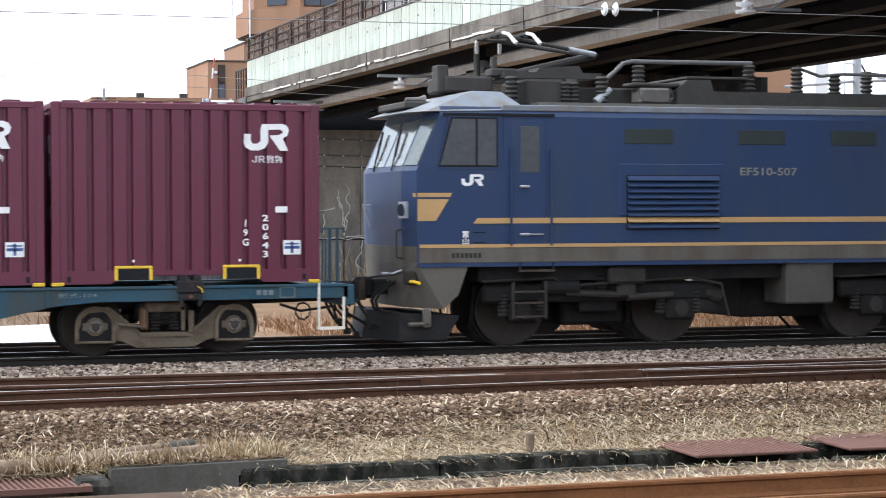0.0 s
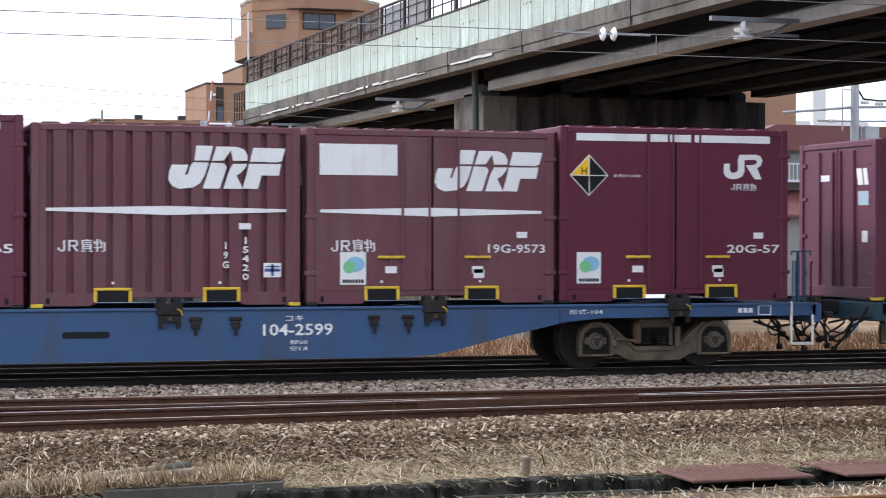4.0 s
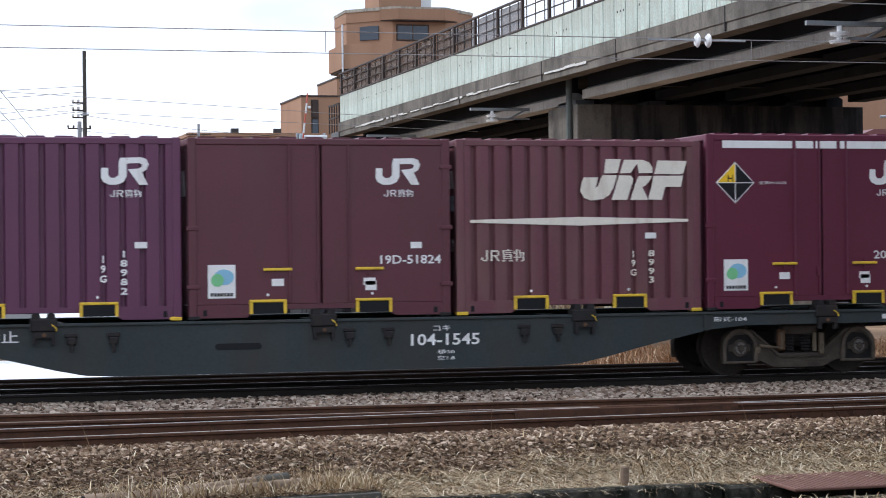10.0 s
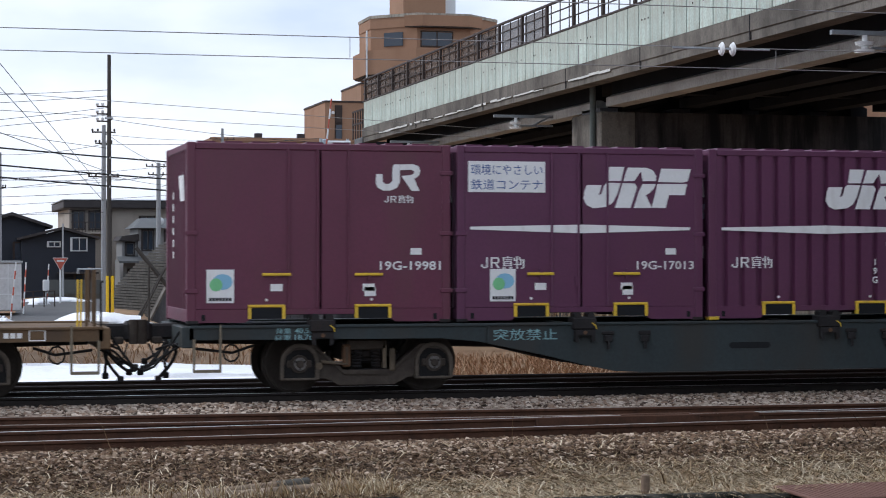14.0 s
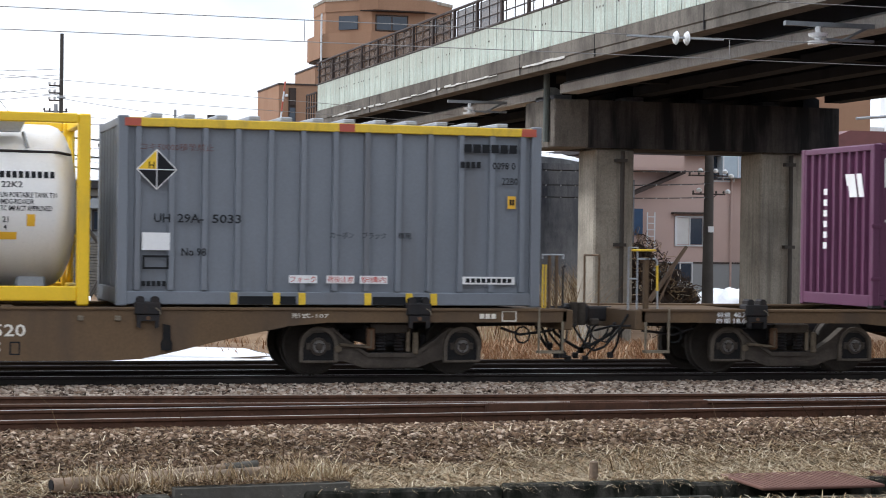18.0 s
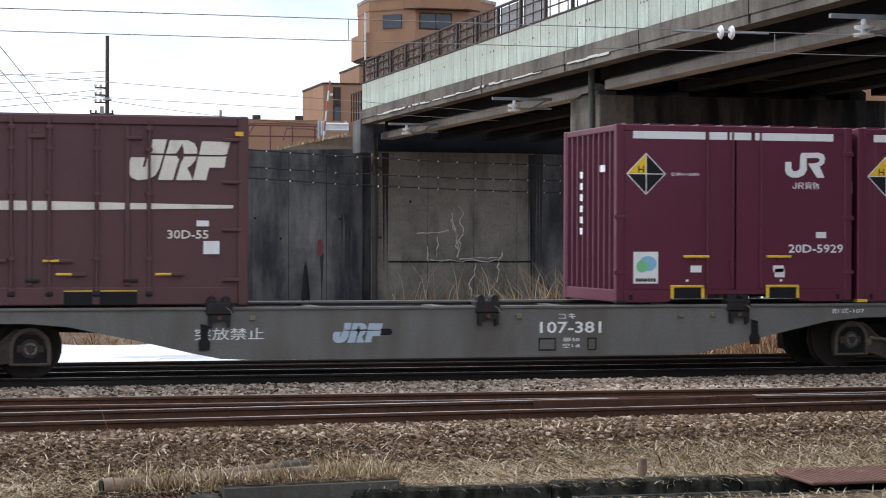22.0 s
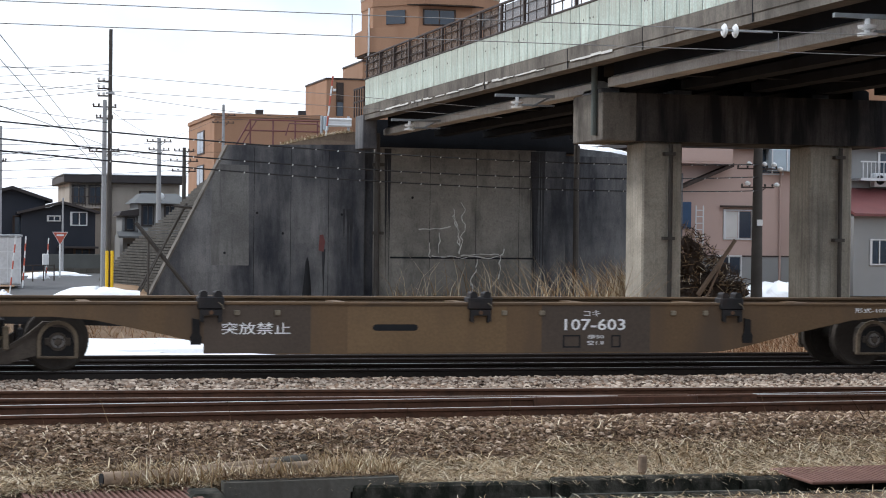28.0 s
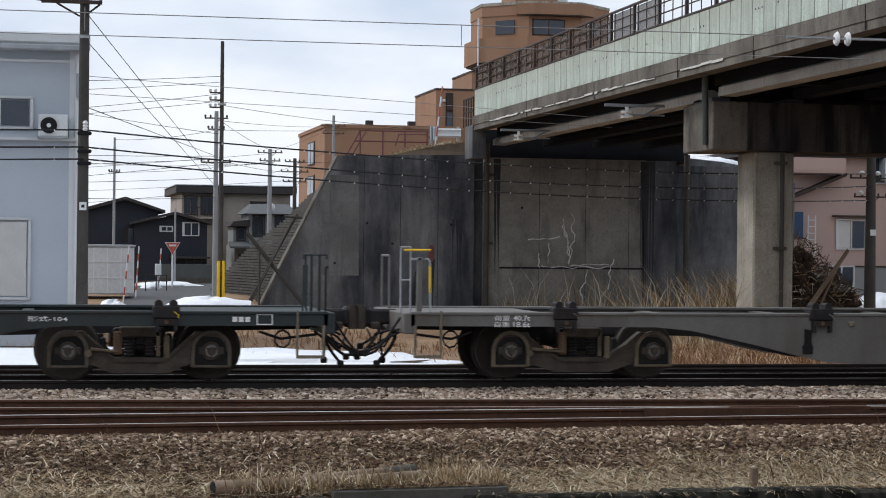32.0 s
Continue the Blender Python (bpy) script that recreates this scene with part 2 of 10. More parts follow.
porcelain = mat("white_porcelain", (0.72, 0.73, 0.72), 0.25, 0, 30, 5, 0.08, 0.02)
house_blue = mat("pale_blue_grey_siding", (0.46, 0.505, 0.56), 0.7, 0, 40, 0.8, 0.05, 0.03)
house_white = mat("white_siding", (0.66, 0.68, 0.69), 0.7, 0, 40, 0.8, 0.08, 0.05, (0.5, 0.5, 0.48), 0.3, 4, 0.55)
house_pink = mat("dusty_pink_siding", (0.44, 0.325, 0.285), 0.75, 0, 40, 0.6, 0.08, 0.05)
# White siding whose shade is put into the grey base colour.
house_shaded_white = mat("shaded_grey_siding", (0.25, 0.255, 0.255), 0.75, 0, 40, 0.7, 0.1, 0.05, (0.26, 0.26, 0.25), 0.5, 5, 0.5)
house_dark = mat("dark_navy_siding", (0.028, 0.032, 0.042), 0.7, 0, 40, 0.8, 0.2, 0.05)
house_beige = mat("beige_mortar", (0.33, 0.295, 0.255), 0.8, 0, 30, 0.6, 0.15, 0.1, (0.2, 0.18, 0.16), 0.5, 5, 0.5)
roof_dark = mat("dark_roof", (0.05, 0.045, 0.045), 0.6, 0, 30, 2, 0.2, 0.1)
roof_red = mat("dull_red_metal_roof", (0.13, 0.040, 0.038), 0.5, 0, 30, 2, 0.2, 0.05)
snow = mat("old_snow", (0.86, 0.88, 0.91), 0.7, 0, 12, 1.0, 0.06, 0.3, (0.5, 0.48, 0.45), 0.35, 1, 0.58)
rust_plate = mat("rusty_steel_plate", (0.16, 0.088, 0.070), 0.75, 0.3, 60, 2, 0.15, 0.15, (0.11, 0.06, 0.045), 0.6, 1, 0.5)
moss_concrete = mat("mossy_black_concrete", (0.062, 0.058, 0.048), 0.9, 0, 25, 3, 0.5, 0.5, (0.012, 0.014, 0.010), 0.97, 1.5, 0.36)
plain_concrete = mat("grey_ditch_concrete", (0.095, 0.09, 0.078), 0.9, 0, 25, 2, 0.25, 0.3, (0.07, 0.062, 0.052), 0.6, 3, 0.5)
wood_old = mat("weathered_wood", (0.17, 0.125, 0.09), 0.85, 0, 30, 3, 0.3, 0.2)
clay_pipe = mat("earthy_brown_pipe", (0.235, 0.175, 0.125), 0.85, 0, 25, 2.5, 0.3, 0.25, (0.12, 0.095, 0.07), 0.75, 1, 0.46)
asphalt = mat("wet_asphalt", (0.075, 0.075, 0.075), 0.6, 0, 40, 0.8, 0.25, 0.15)
plastic_white = mat("translucent_sheeting", (0.55, 0.56, 0.57), 0.4, 0, 12, 1.5, 0.15, 0.2)
red_sign = mat("red_sign_paint", (0.42, 0.085, 0.05), 0.5, 0, 30, 3, 0.08, 0.02)
curtain = mat("pale_curtain", (0.55, 0.54, 0.52), 0.8, 0, 30, 3, 0.1, 0.1)


# ------------------------------------------------------------------ mesh building
class Geo:
    """Collects faces; every solid keeps its own vertices."""

    def __init__(self):
        self.v, self.f = [], []

    def add(self, verts, faces):
        n = len(self.v)
        self.v += [tuple(p) for p in verts]
        self.f += [tuple(n + i for i in f) for f in faces]
        return self

    def box(self, x0, x1, y0, y1, z0, z1, b=0.0, m=None):
        x0, x1, y0, y1, z0, z1 = min(x0, x1), max(x0, x1), min(y0, y1), max(y0, y1), min(z0, z1), max(z0, z1)
        b = min(b, (x1 - x0) * 0.45, (y1 - y0) * 0.45, (z1 - z0) * 0.45)
        if b <= 0:
            v = [(x, y, z) for x in (x0, x1) for y in (y0, y1) for z in (z0, z1)]
            f = [(0, 1, 3, 2), (4, 6, 7, 5), (0, 4, 5, 1), (2, 3, 7, 6), (0, 2, 6, 4), (1, 5, 7, 3)]
        else:
            v = []
            for x, sx in ((x0, 1), (x1, -1)):
                for y, sy in ((y0, 1), (y1, -1)):
                    for z, sz in ((z0, 1), (z1, -1)):
                        v += [(x, y + sy * b, z + sz * b), (x + sx * b, y, z + sz * b), (x + sx * b, y + sy * b, z)]
            q = [(0, 1, 3, 2), (4, 6, 7, 5), (0, 4, 5, 1), (2, 3, 7, 6), (0, 2, 6, 4), (1, 5, 7, 3)]
            ax = [0, 0, 1, 1, 2, 2]
            f = [tuple(3 * c + a for c in face) for face, a in zip(q, ax)]
            for c in range(8):
                f.append((3 * c, 3 * c + 1, 3 * c + 2))
            for c0, c1, a in ((0, 4, 0), (1, 5, 0), (2, 6, 0), (3, 7, 0), (0, 2, 1), (1, 3, 1), (4, 6, 1), (5, 7, 1), (0, 1, 2), (2, 3, 2), (4, 5, 2), (6, 7, 2)):
                o = [k for k in range(3) if k != a]
                f.append((3 * c0 + o[0], 3 * c0 + o[1], 3 * c1 + o[1], 3 * c1 + o[0]))
        if m:
            v = [m @ Vector(p) for p in v]
        return self.add(v, f)

    def tube(self, a, b, r, r2=None, n=10, caps=True):
        a, b = Vector(a), Vector(b)
        r2 = r if r2 is None else r2
        d = (b - a).normalized()
        u = d.orthogonal().normalized()
        w = d.cross(u)
        v = []
        for p, q in ((a, r), (b, r2)):
            for i in range(n):
                t = 2 * math.pi * i / n
                v.append(p + (u * math.cos(t) + w * math.sin(t)) * q)
        f = [(i, (i + 1) % n, n + (i + 1) % n, n + i) for i in range(n)]
        if caps:
            f += [tuple(range(n))[::-1], tuple(range(n, 2 * n))]
        return self.add(v, f)

    def pipe(self, pts, r, n=6):
        """One bent tube through the points."""
        pts = [Vector(p) for p in pts]
        v, f = [], []
        u = None
        for i, p in enumerate(pts):
            d = ((pts[min(i + 1, len(pts) - 1)] - p).normalized() + (p - pts[max(i - 1, 0)]).normalized()).normalized()
            u = d.orthogonal().normalized() if u is None else (u - d * u.dot(d)).normalized()
            w = d.cross(u)
            v += [p + (u * math.cos(6.28319 * k / n) + w * math.sin(6.28319 * k / n)) * r for k in range(n)]
        for i in range(len(pts) - 1):
            f += [(i * n + k, i * n + (k + 1) % n, (i + 1) * n + (k + 1) % n, (i + 1) * n + k) for k in range(n)]
        f += [tuple(range(n))[::-1], tuple(range((len(pts) - 1) * n, len(pts) * n))]
        return self.add(v, f)

    def prism(self, poly, y0, y1, axis="y"):
        """A polygon of (x, z) drawn out along y; axis "x": (y, z) along x; axis "z": (x, y) along z."""
        n = len(poly)
        put = {"y": lambda p, d: (p[0], d, p[1]), "x": lambda p, d: (d, p[0], p[1]), "z": lambda p, d: (p[0], p[1], d)}[axis]
        v = [put(p, y0) for p in poly] + [put(p, y1) for p in poly]
        f = [(i, (i + 1) % n, n + (i + 1) % n, n + i) for i in range(n)] + [tuple(range(n))[::-1], tuple(range(n, 2 * n))]
        return self.add(v, f)

    def lathe(self, prof, c=(0, 0, 0), axis="y", n=24):
        """A profile of (along, radius) turned round the axis."""
        c = Vector(c)
        v, f = [], []
        for s, r in prof:
            for i in range(n):
                t = 2 * math.pi * i / n
                p, q = r * math.cos(t), r * math.sin(t)
                v.append(c + Vector({"y": (p, s, q), "x": (s, p, q), "z": (p, q, s)}[axis]))
        for k in range(len(prof) - 1):
            for i in range(n):
                j = (i + 1) % n
                f.append((k * n + i, k * n + j, (k + 1) * n + j, (k + 1) * n + i))
        f += [tuple(range(n))[::-1], tuple(range((len(prof) - 1) * n, len(prof) * n))]
        return self.add(v, f)

    def sheet(self, prof, z0, z1, axis="x"):
        """A folded sheet: a line of (x, y) drawn up from z0 to z1."""
        n = len(prof)
        v = [(x, y, z0) for x, y in prof] + [(x, y, z1) for x, y in prof]
        return self.add(v, [(i, i + 1, n + i + 1, n + i) for i in range(n - 1)])

    def blob(self, c, r, seed=0, n=8, rough=0.2):
        rnd = random.Random(seed)
        rings = n // 2
        v, f = [], []
        for k in range(rings + 1):
            a = math.pi * k / rings
            for i in range(n):
                t = 2 * math.pi * i / n
                q = 1 + rough * (rnd.random() - 0.5) * 2
                v.append((c[0] + r[0] * q * math.sin(a) * math.cos(t), c[1] + r[1] * q * math.sin(a) * math.sin(t), c[2] + r[2] * q * math.cos(a)))
        for k in range(rings):
            for i in range(n):
                j = (i + 1) % n
                f.append((k * n + i, k * n + j, (k + 1) * n + j, (k + 1) * n + i))
        return self.add(v, f)

    def data(self, name, material, smooth=None, fix=True):
        me = bpy.data.meshes.new(name)
        me.from_pydata(self.v, [], self.f)
        if fix:
            bm = bmesh.new()
            bm.from_mesh(me)
            bmesh.ops.recalc_face_normals(bm, faces=bm.faces)
            bm.to_mesh(me)
            bm.free()
        if smooth:
            me.polygons.foreach_set("use_smooth", [True] * len(me.polygons))
            me.set_sharp_from_angle(angle=radians(smooth))
        me.materials.append(material)
        return me


def part(name, geo, material, parent, label="", smooth=None, at=None):
    """Links a Geo or a mesh as one mesh object under parent."""
    me = geo if isinstance(geo, bpy.types.Mesh) else geo.data(name, material, smooth)
    ob = new(name, me)
    ob.parent = parent
    if at is not None:
        ob.matrix_basis = at
    if label:
        ob["label"] = label
    return ob


def solid(name, geo, material, label, category, kind="", group="", smooth=None):
    ob = new(name, geo if isinstance(geo, bpy.types.Mesh) else geo.data(name, material, smooth))
    return tagged(ob, label, category, group, kind)


def thing(name, m, label, category, group="", kind=""):
    ob = new(name)
    ob.empty_display_size = 0.3
    ob.matrix_basis = m
    return tagged(ob, label, category, group, kind)


LETTERS = {}


def text_mesh(body, height, material, width=None, bold=0.014):
    key = (body, height, material.name, width, bold)
    if key in LETTERS:
        return LETTERS[key]
    cu = bpy.data.curves.new("lettering", "FONT")
    cu.body, cu.size, cu.align_x, cu.align_y, cu.resolution_u = body, 1.0, "CENTER", "CENTER", 2
    cu.offset = bold
    ob = bpy.data.objects.new("lettering_source", cu)
    scene.collection.objects.link(ob)
    dg = bpy.context.evaluated_depsgraph_get()
    me = bpy.data.meshes.new_from_object(ob.evaluated_get(dg))
    me.name = "lettering"
    bpy.data.objects.remove(ob)
    if len(me.vertices):
        co = np.empty(len(me.vertices) * 3)
        me.vertices.foreach_get("co", co)
        co = co.reshape(-1, 3)
        lo, hi = co.min(0), co.max(0)
        k = height / max(hi[1] - lo[1], 1e-6)
        kx = k if width is None else width / max(hi[0] - lo[0], 1e-6)
        out = np.zeros_like(co)
        out[:, 0] = (co[:, 0] - (lo[0] + hi[0]) / 2) * kx
        out[:, 2] = (co[:, 1] - (lo[1] + hi[1]) / 2) * k
        me.vertices.foreach_set("co", out.ravel())
    me.materials.clear()
    me.materials.append(material)
    LETTERS[key] = me
    return me


def lettering(parent, body, x, z, height, material, y, width=None, label="", column=False):
    """Words painted on a face that looks towards -y."""
    if column:
        body = "\n".join(body)
    return part("lettering", text_mesh(body, height, material, width, 0.022 if column else 0.014 if body.isascii() else 0.003), material, parent, label, at=pose(x, y, z))


# ------------------------------------------------------------------ ground, ballast and tracks
def ground_height(x, y):
    pts = ((-400, 0.35), (-24, 0.33), (-19, 0.0), (-17, -0.16), (-13.6, -0.2), (-12.6, -0.36), (-11.3, -0.43), (-11.25, -0.8), (-10.62, -0.8), (-10.56, -0.40),
           (-9.6, -0.37), (-8.3, -0.24), (-7.6, -0.13), (-3.6, -0.13), (-2.6, -0.17), (-1.7, -0.13), (1.6, -0.13), (2.8, -0.4), (5, -0.42), (12, -0.36), (30, -0.36), (40, -0.31), (62, -0.15), (90, 0.0), (400, 0.0))
    # a hollow before the abutment, beyond the lane
    a, b = min(max((x - 7.4) / 1.8, 0), 1), min(max((y - 13) / 10, 0), 1) * min(max((50.5 - y) / 2.0, 0), 1)
    return float(np.interp(y, [p[0] for p in pts], [p[1] for p in pts])) - 0.85 * a * b


def ground_material():
    m = mat("trackside_ground", (0.094, 0.064, 0.043), 0.9, 0, 14, 1.0, 0.35, 0.35, (0.045, 0.033, 0.026), 0.7, 1, 0.46)
    n, l = m.node_tree.nodes, m.node_tree.links
    b = n["Principled BSDF"]
    old = b.inputs["Base Color"].links[0].from_socket
    co = n.new("ShaderNodeTexCoord")
    sep = n.new("ShaderNodeSeparateXYZ")
    l.new(co.outputs["Object"], sep.inputs[0])
    nz = n.new("ShaderNodeTexNoise")
    nz.inputs["Scale"].default_value, nz.inputs["Detail"].default_value = 0.5, 6
    l.new(co.outputs["Object"], nz.inputs["Vector"])
    wob = n.new("ShaderNodeMath")
    wob.operation = "MULTIPLY_ADD"
    wob.inputs[1].default_value, wob.inputs[2].default_value = 3.0, -1.5
    l.new(nz.outputs["Fac"], wob.inputs[0])
    yy = n.new("ShaderNodeMath")
    l.new(sep.outputs["Y"], yy.inputs[0])
    l.new(wob.outputs[0], yy.inputs[1])
    far = n.new("ShaderNodeMapRange")
    far.inputs["From Min"].default_value, far.inputs["From Max"].default_value = 3.0, 6.0
    l.new(yy.outputs[0], far.inputs["Value"])
    straw = n.new("ShaderNodeValToRGB")
    straw.color_ramp.elements[0].position, straw.color_ramp.elements[0].color = 0.35, (0.19, 0.118, 0.068, 1)
    straw.color_ramp.elements[1].position, straw.color_ramp.elements[1].color = 0.65, (0.30, 0.205, 0.125, 1)
    l.new(nz.outputs["Fac"], straw.inputs["Fac"])
    mx = n.new("ShaderNodeMix")
    mx.data_type = "RGBA"
    l.new(far.outputs[0], mx.inputs["Factor"])
    l.new(old, mx.inputs["A"])
    l.new(straw.outputs["Color"], mx.inputs["B"])
    l.new(mx.outputs["Result"], b.inputs["Base Color"])
    return m


def build_ground():
    xs = [-2500, -900, -300, -120, -60, -30, -15] + [x * 0.5 for x in range(-24, 81)] + [44, 50, 60, 90, 150, 400, 1000, 2500]
    ys = [-2500, -600, -150, -60, -30, -24, -19, -17, -15, -13.6, -12.6, -11.3, -11.25, -10.9, -10.62, -10.56] + [-10.4 + 0.2 * i for i in range(69)] + [4, 5, 6, 8, 10, 12, 13, 15, 18, 20.5, 23, 25, 30, 40, 46, 48.5, 49.5, 50.5, 55, 60, 80, 120, 200, 500, 1200, 2500]
    g = Geo()
    nx = len(xs)
    for y in ys:
        for x in xs:
            q = 0.05 * noise.noise((x * 0.8, y * 0.8, 0)) if -11 < y < 40 and abs(y) > 1.8 else 0
            g.v.append((x, y, ground_height(x, y) + q))
    for j in range(len(ys) - 1):
        for i in range(nx - 1):
            g.f.append((j * nx + i, j * nx + i + 1, (j + 1) * nx + i + 1, (j + 1) * nx + i))
    me = g.data("ground", ground_material(), fix=False)
    me.polygons.foreach_set("use_smooth", [True] * len(me.polygons))
    solid("ground", me, None, "brown trackside earth with dead straw grass", "ground", "structure")


def stones(name, spots, size, material, label, seed):
    """Many loose angular stones as one mesh; spots: rows of x, y, z."""
    rng = np.random.default_rng(seed)
    base = np.array([(-.6, -.5, .5), (.65, -.45, .42), (.5, .6, .5), (-.55, .5, .4), (-.95, -.8, -.2), (.95, -.75, -.3), (.8, .9, -.2), (-.85, .8, -.3)])
    tri = np.array([(0, 1, 2), (0, 2, 3), (0, 4, 5), (0, 5, 1), (1, 5, 6), (1, 6, 2), (2, 6, 7), (2, 7, 3), (3, 7, 4), (3, 4, 0)])
    n = len(spots)
    spots = np.asarray(spots)
    s = size * rng.uniform(0.6, 1.35, (n, 1, 1)) * rng.uniform(0.7, 1.2, (n, 1, 3))
    v = base[None] * (1 + rng.uniform(-0.3, 0.3, (n, 8, 3))) * s
    t = rng.uniform(0, 6.28, n)
    u = rng.uniform(-0.7, 0.7, n)
    c, q = np.cos(t)[:, None], np.sin(t)[:, None]
    x, y, z = v[..., 0] * c - v[..., 1] * q, v[..., 0] * q + v[..., 1] * c, v[..., 2]
    c, q = np.cos(u)[:, None], np.sin(u)[:, None]
    y, z = y * c - z * q, y * q + z * c
    v = np.stack([x, y, z], -1) + spots[:, None, :]
    f = (tri[None] + 8 * np.arange(n)[:, None, None]).reshape(-1, 3)
    me = bpy.data.meshes.new(name)
    me.vertices.add(n * 8)
    me.vertices.foreach_set("co", v.ravel())
    me.loops.add(len(f) * 3)
    me.loops.foreach_set("vertex_index", f.ravel())
    me.polygons.add(len(f))
    me.polygons.foreach_set("loop_start", np.arange(0, len(f) * 3, 3))
    me.update(calc_edges=True)
    me.materials.append(material)
    return solid(name, me, None, label, "gravel", "stuff")


def island_colours(m, cols):
    """Gives every loose piece of a joined mesh one of the colours."""
    n, l = m.node_tree.nodes, m.node_tree.links
    b = n["Principled BSDF"]
    ge = n.new("ShaderNodeNewGeometry")
    rp = n.new("ShaderNodeValToRGB")
    rp.color_ramp.interpolation = "CONSTANT"
    while len(rp.color_ramp.elements) < len(cols):
        rp.color_ramp.elements.new(0.5)
    for i, c in enumerate(cols):
        e = rp.color_ramp.elements[i]
        e.position, e.color = i / len(cols), (*c, 1)
    l.new(ge.outputs["Random Per Island"], rp.inputs["Fac"])
    l.new(rp.outputs["Color"], b.inputs["Base Color"])
    return m


stone_pale = island_colours(mat("pale_ballast_stone", (0.3, 0.27, 0.25), 0.85, 0, 60, 6, 0.2, 0.1), [(0.074, 0.051, 0.038), (0.286, 0.222, 0.171), (0.403, 0.330, 0.261), (0.159, 0.113, 0.083), (0.530, 0.443, 0.360), (0.244, 0.169, 0.119), (0.329, 0.271, 0.216)])
stone_brown = island_colours(mat("brown_ballast_stone", (0.2, 0.15, 0.13), 0.85, 0, 60, 6, 0.2, 0.1), [(0.058, 0.036, 0.023), (0.148, 0.094, 0.058), (0.201, 0.136, 0.089), (0.095, 0.058, 0.034), (0.318, 0.235, 0.168), (0.133, 0.086, 0.057), (0.488, 0.384, 0.292), (0.070, 0.048, 0.033), (0.170, 0.108, 0.067), (0.254, 0.187, 0.129)])
litter_mat = island_colours(mat("brown_litter", (0.1, 0.07, 0.05), 0.9, 0, 60, 6, 0.2, 0), [(0.061, 0.036, 0.019), (0.111, 0.067, 0.037), (0.175, 0.113, 0.064), (0.083, 0.047, 0.026), (0.270, 0.187, 0.107), (0.045, 0.028, 0.016)])
brush_brown = mat("dark_dead_brush", (0.050, 0.037, 0.029), 0.9, 0, 30, 3, 0.4, 0.3, (0.09, 0.068, 0.05), 0.6, 1, 0.5)
straw_red = island_colours(mat("reddish_dead_straw", (0.35, 0.22, 0.13), 0.8, 0, 60, 6, 0.2, 0), [(0.34, 0.20, 0.11), (0.42, 0.28, 0.17), (0.26, 0.145, 0.08), (0.50, 0.38, 0.26), (0.37, 0.23, 0.14)])
straw_mat = island_colours(mat("dead_straw", (0.4, 0.3, 0.18), 0.8, 0, 60, 6, 0.2, 0), [(0.22, 0.15, 0.085), (0.40, 0.31, 0.19), (0.52, 0.43, 0.29), (0.33, 0.23, 0.13), (0.62, 0.54, 0.40)])


def scatter(x0, x1, y0, y1, n, seed, lift=0.0):
    rng = np.random.default_rng(seed)
    x, y = rng.uniform(x0, x1, n), rng.uniform(y0, y1, n)
    z = np.array([ground_height(a, b) for a, b in zip(x, y)]) + lift + rng.uniform(-0.015, 0.02, n)
    return np.stack([x, y, z], -1)


def clumped(spots):
    """Keeps fewer of the spots down the shoulder, and in drifts."""
    keep = [random.Random(i).random() < min(1.0, max(0.10, (p[1] + 9.7) / 1.9 + 0.75 * noise.noise((p[0] * 0.9, p[1] * 1.6, 4.0)))) for i, p in enumerate(spots)]
    return spots[np.array(keep)]


def blades(name, spots, length, width, material, label, seed, lean=0.9, category="grass", least=0.15):
    rng = np.random.default_rng(seed)
    n = len(spots)
    t, k = rng.uniform(0, 6.28, n), rng.uniform(least, lean, n)
    ln = length * rng.uniform(0.4, 1.25, n)
    d = np.stack([np.cos(t) * np.sin(k), np.sin(t) * np.sin(k), np.cos(k)], -1)
    side = np.stack([-np.sin(t), np.cos(t), np.zeros(n)], -1) * (width * rng.uniform(0.6, 1.3, n))[:, None]
    side[:, 0] = np.where(np.abs(side[:, 0]) < width * 0.5, width * 0.8, side[:, 0])
    bend = np.stack([np.cos(t), np.sin(t), -0.6 * np.ones(n)], -1) * (0.3 * ln)[:, None]
    a = np.asarray(spots)
    m = a + d * (ln * 0.55)[:, None]
    e = a + d * ln[:, None] + bend * 0.6
    v = np.stack([a - side, a + side, m + side * 0.7, m - side * 0.7, e], 1)
    q = 5 * np.arange(n)[:, None]
    tri = np.concatenate([q + [0, 1, 2], q + [0, 2, 3], q + [3, 2, 4]], 0)
    me = bpy.data.meshes.new(name)
    me.vertices.add(n * 5)
    me.vertices.foreach_set("co", v.ravel())
    me.loops.add(len(tri) * 3)
    me.loops.foreach_set("vertex_index", tri.ravel())
    me.polygons.add(len(tri))
    me.polygons.foreach_set("loop_start", np.arange(0, len(tri) * 3, 3))
    me.update(calc_edges=True)
    me.materials.append(material)
    return solid(name, me, None, label, category, "stuff")


RAIL = [(-0.063, 0), (0.063, 0), (0.063, 0.012), (0.012, 0.03), (0.009, 0.115), (0.034, 0.13), (0.034, 0.15), (0.026, 0.1585), (-0.026, 0.1585), (-0.034, 0.15), (-0.034, 0.13), (-0.009, 0.115), (-0.012, 0.03), (-0.063, 0.012)]


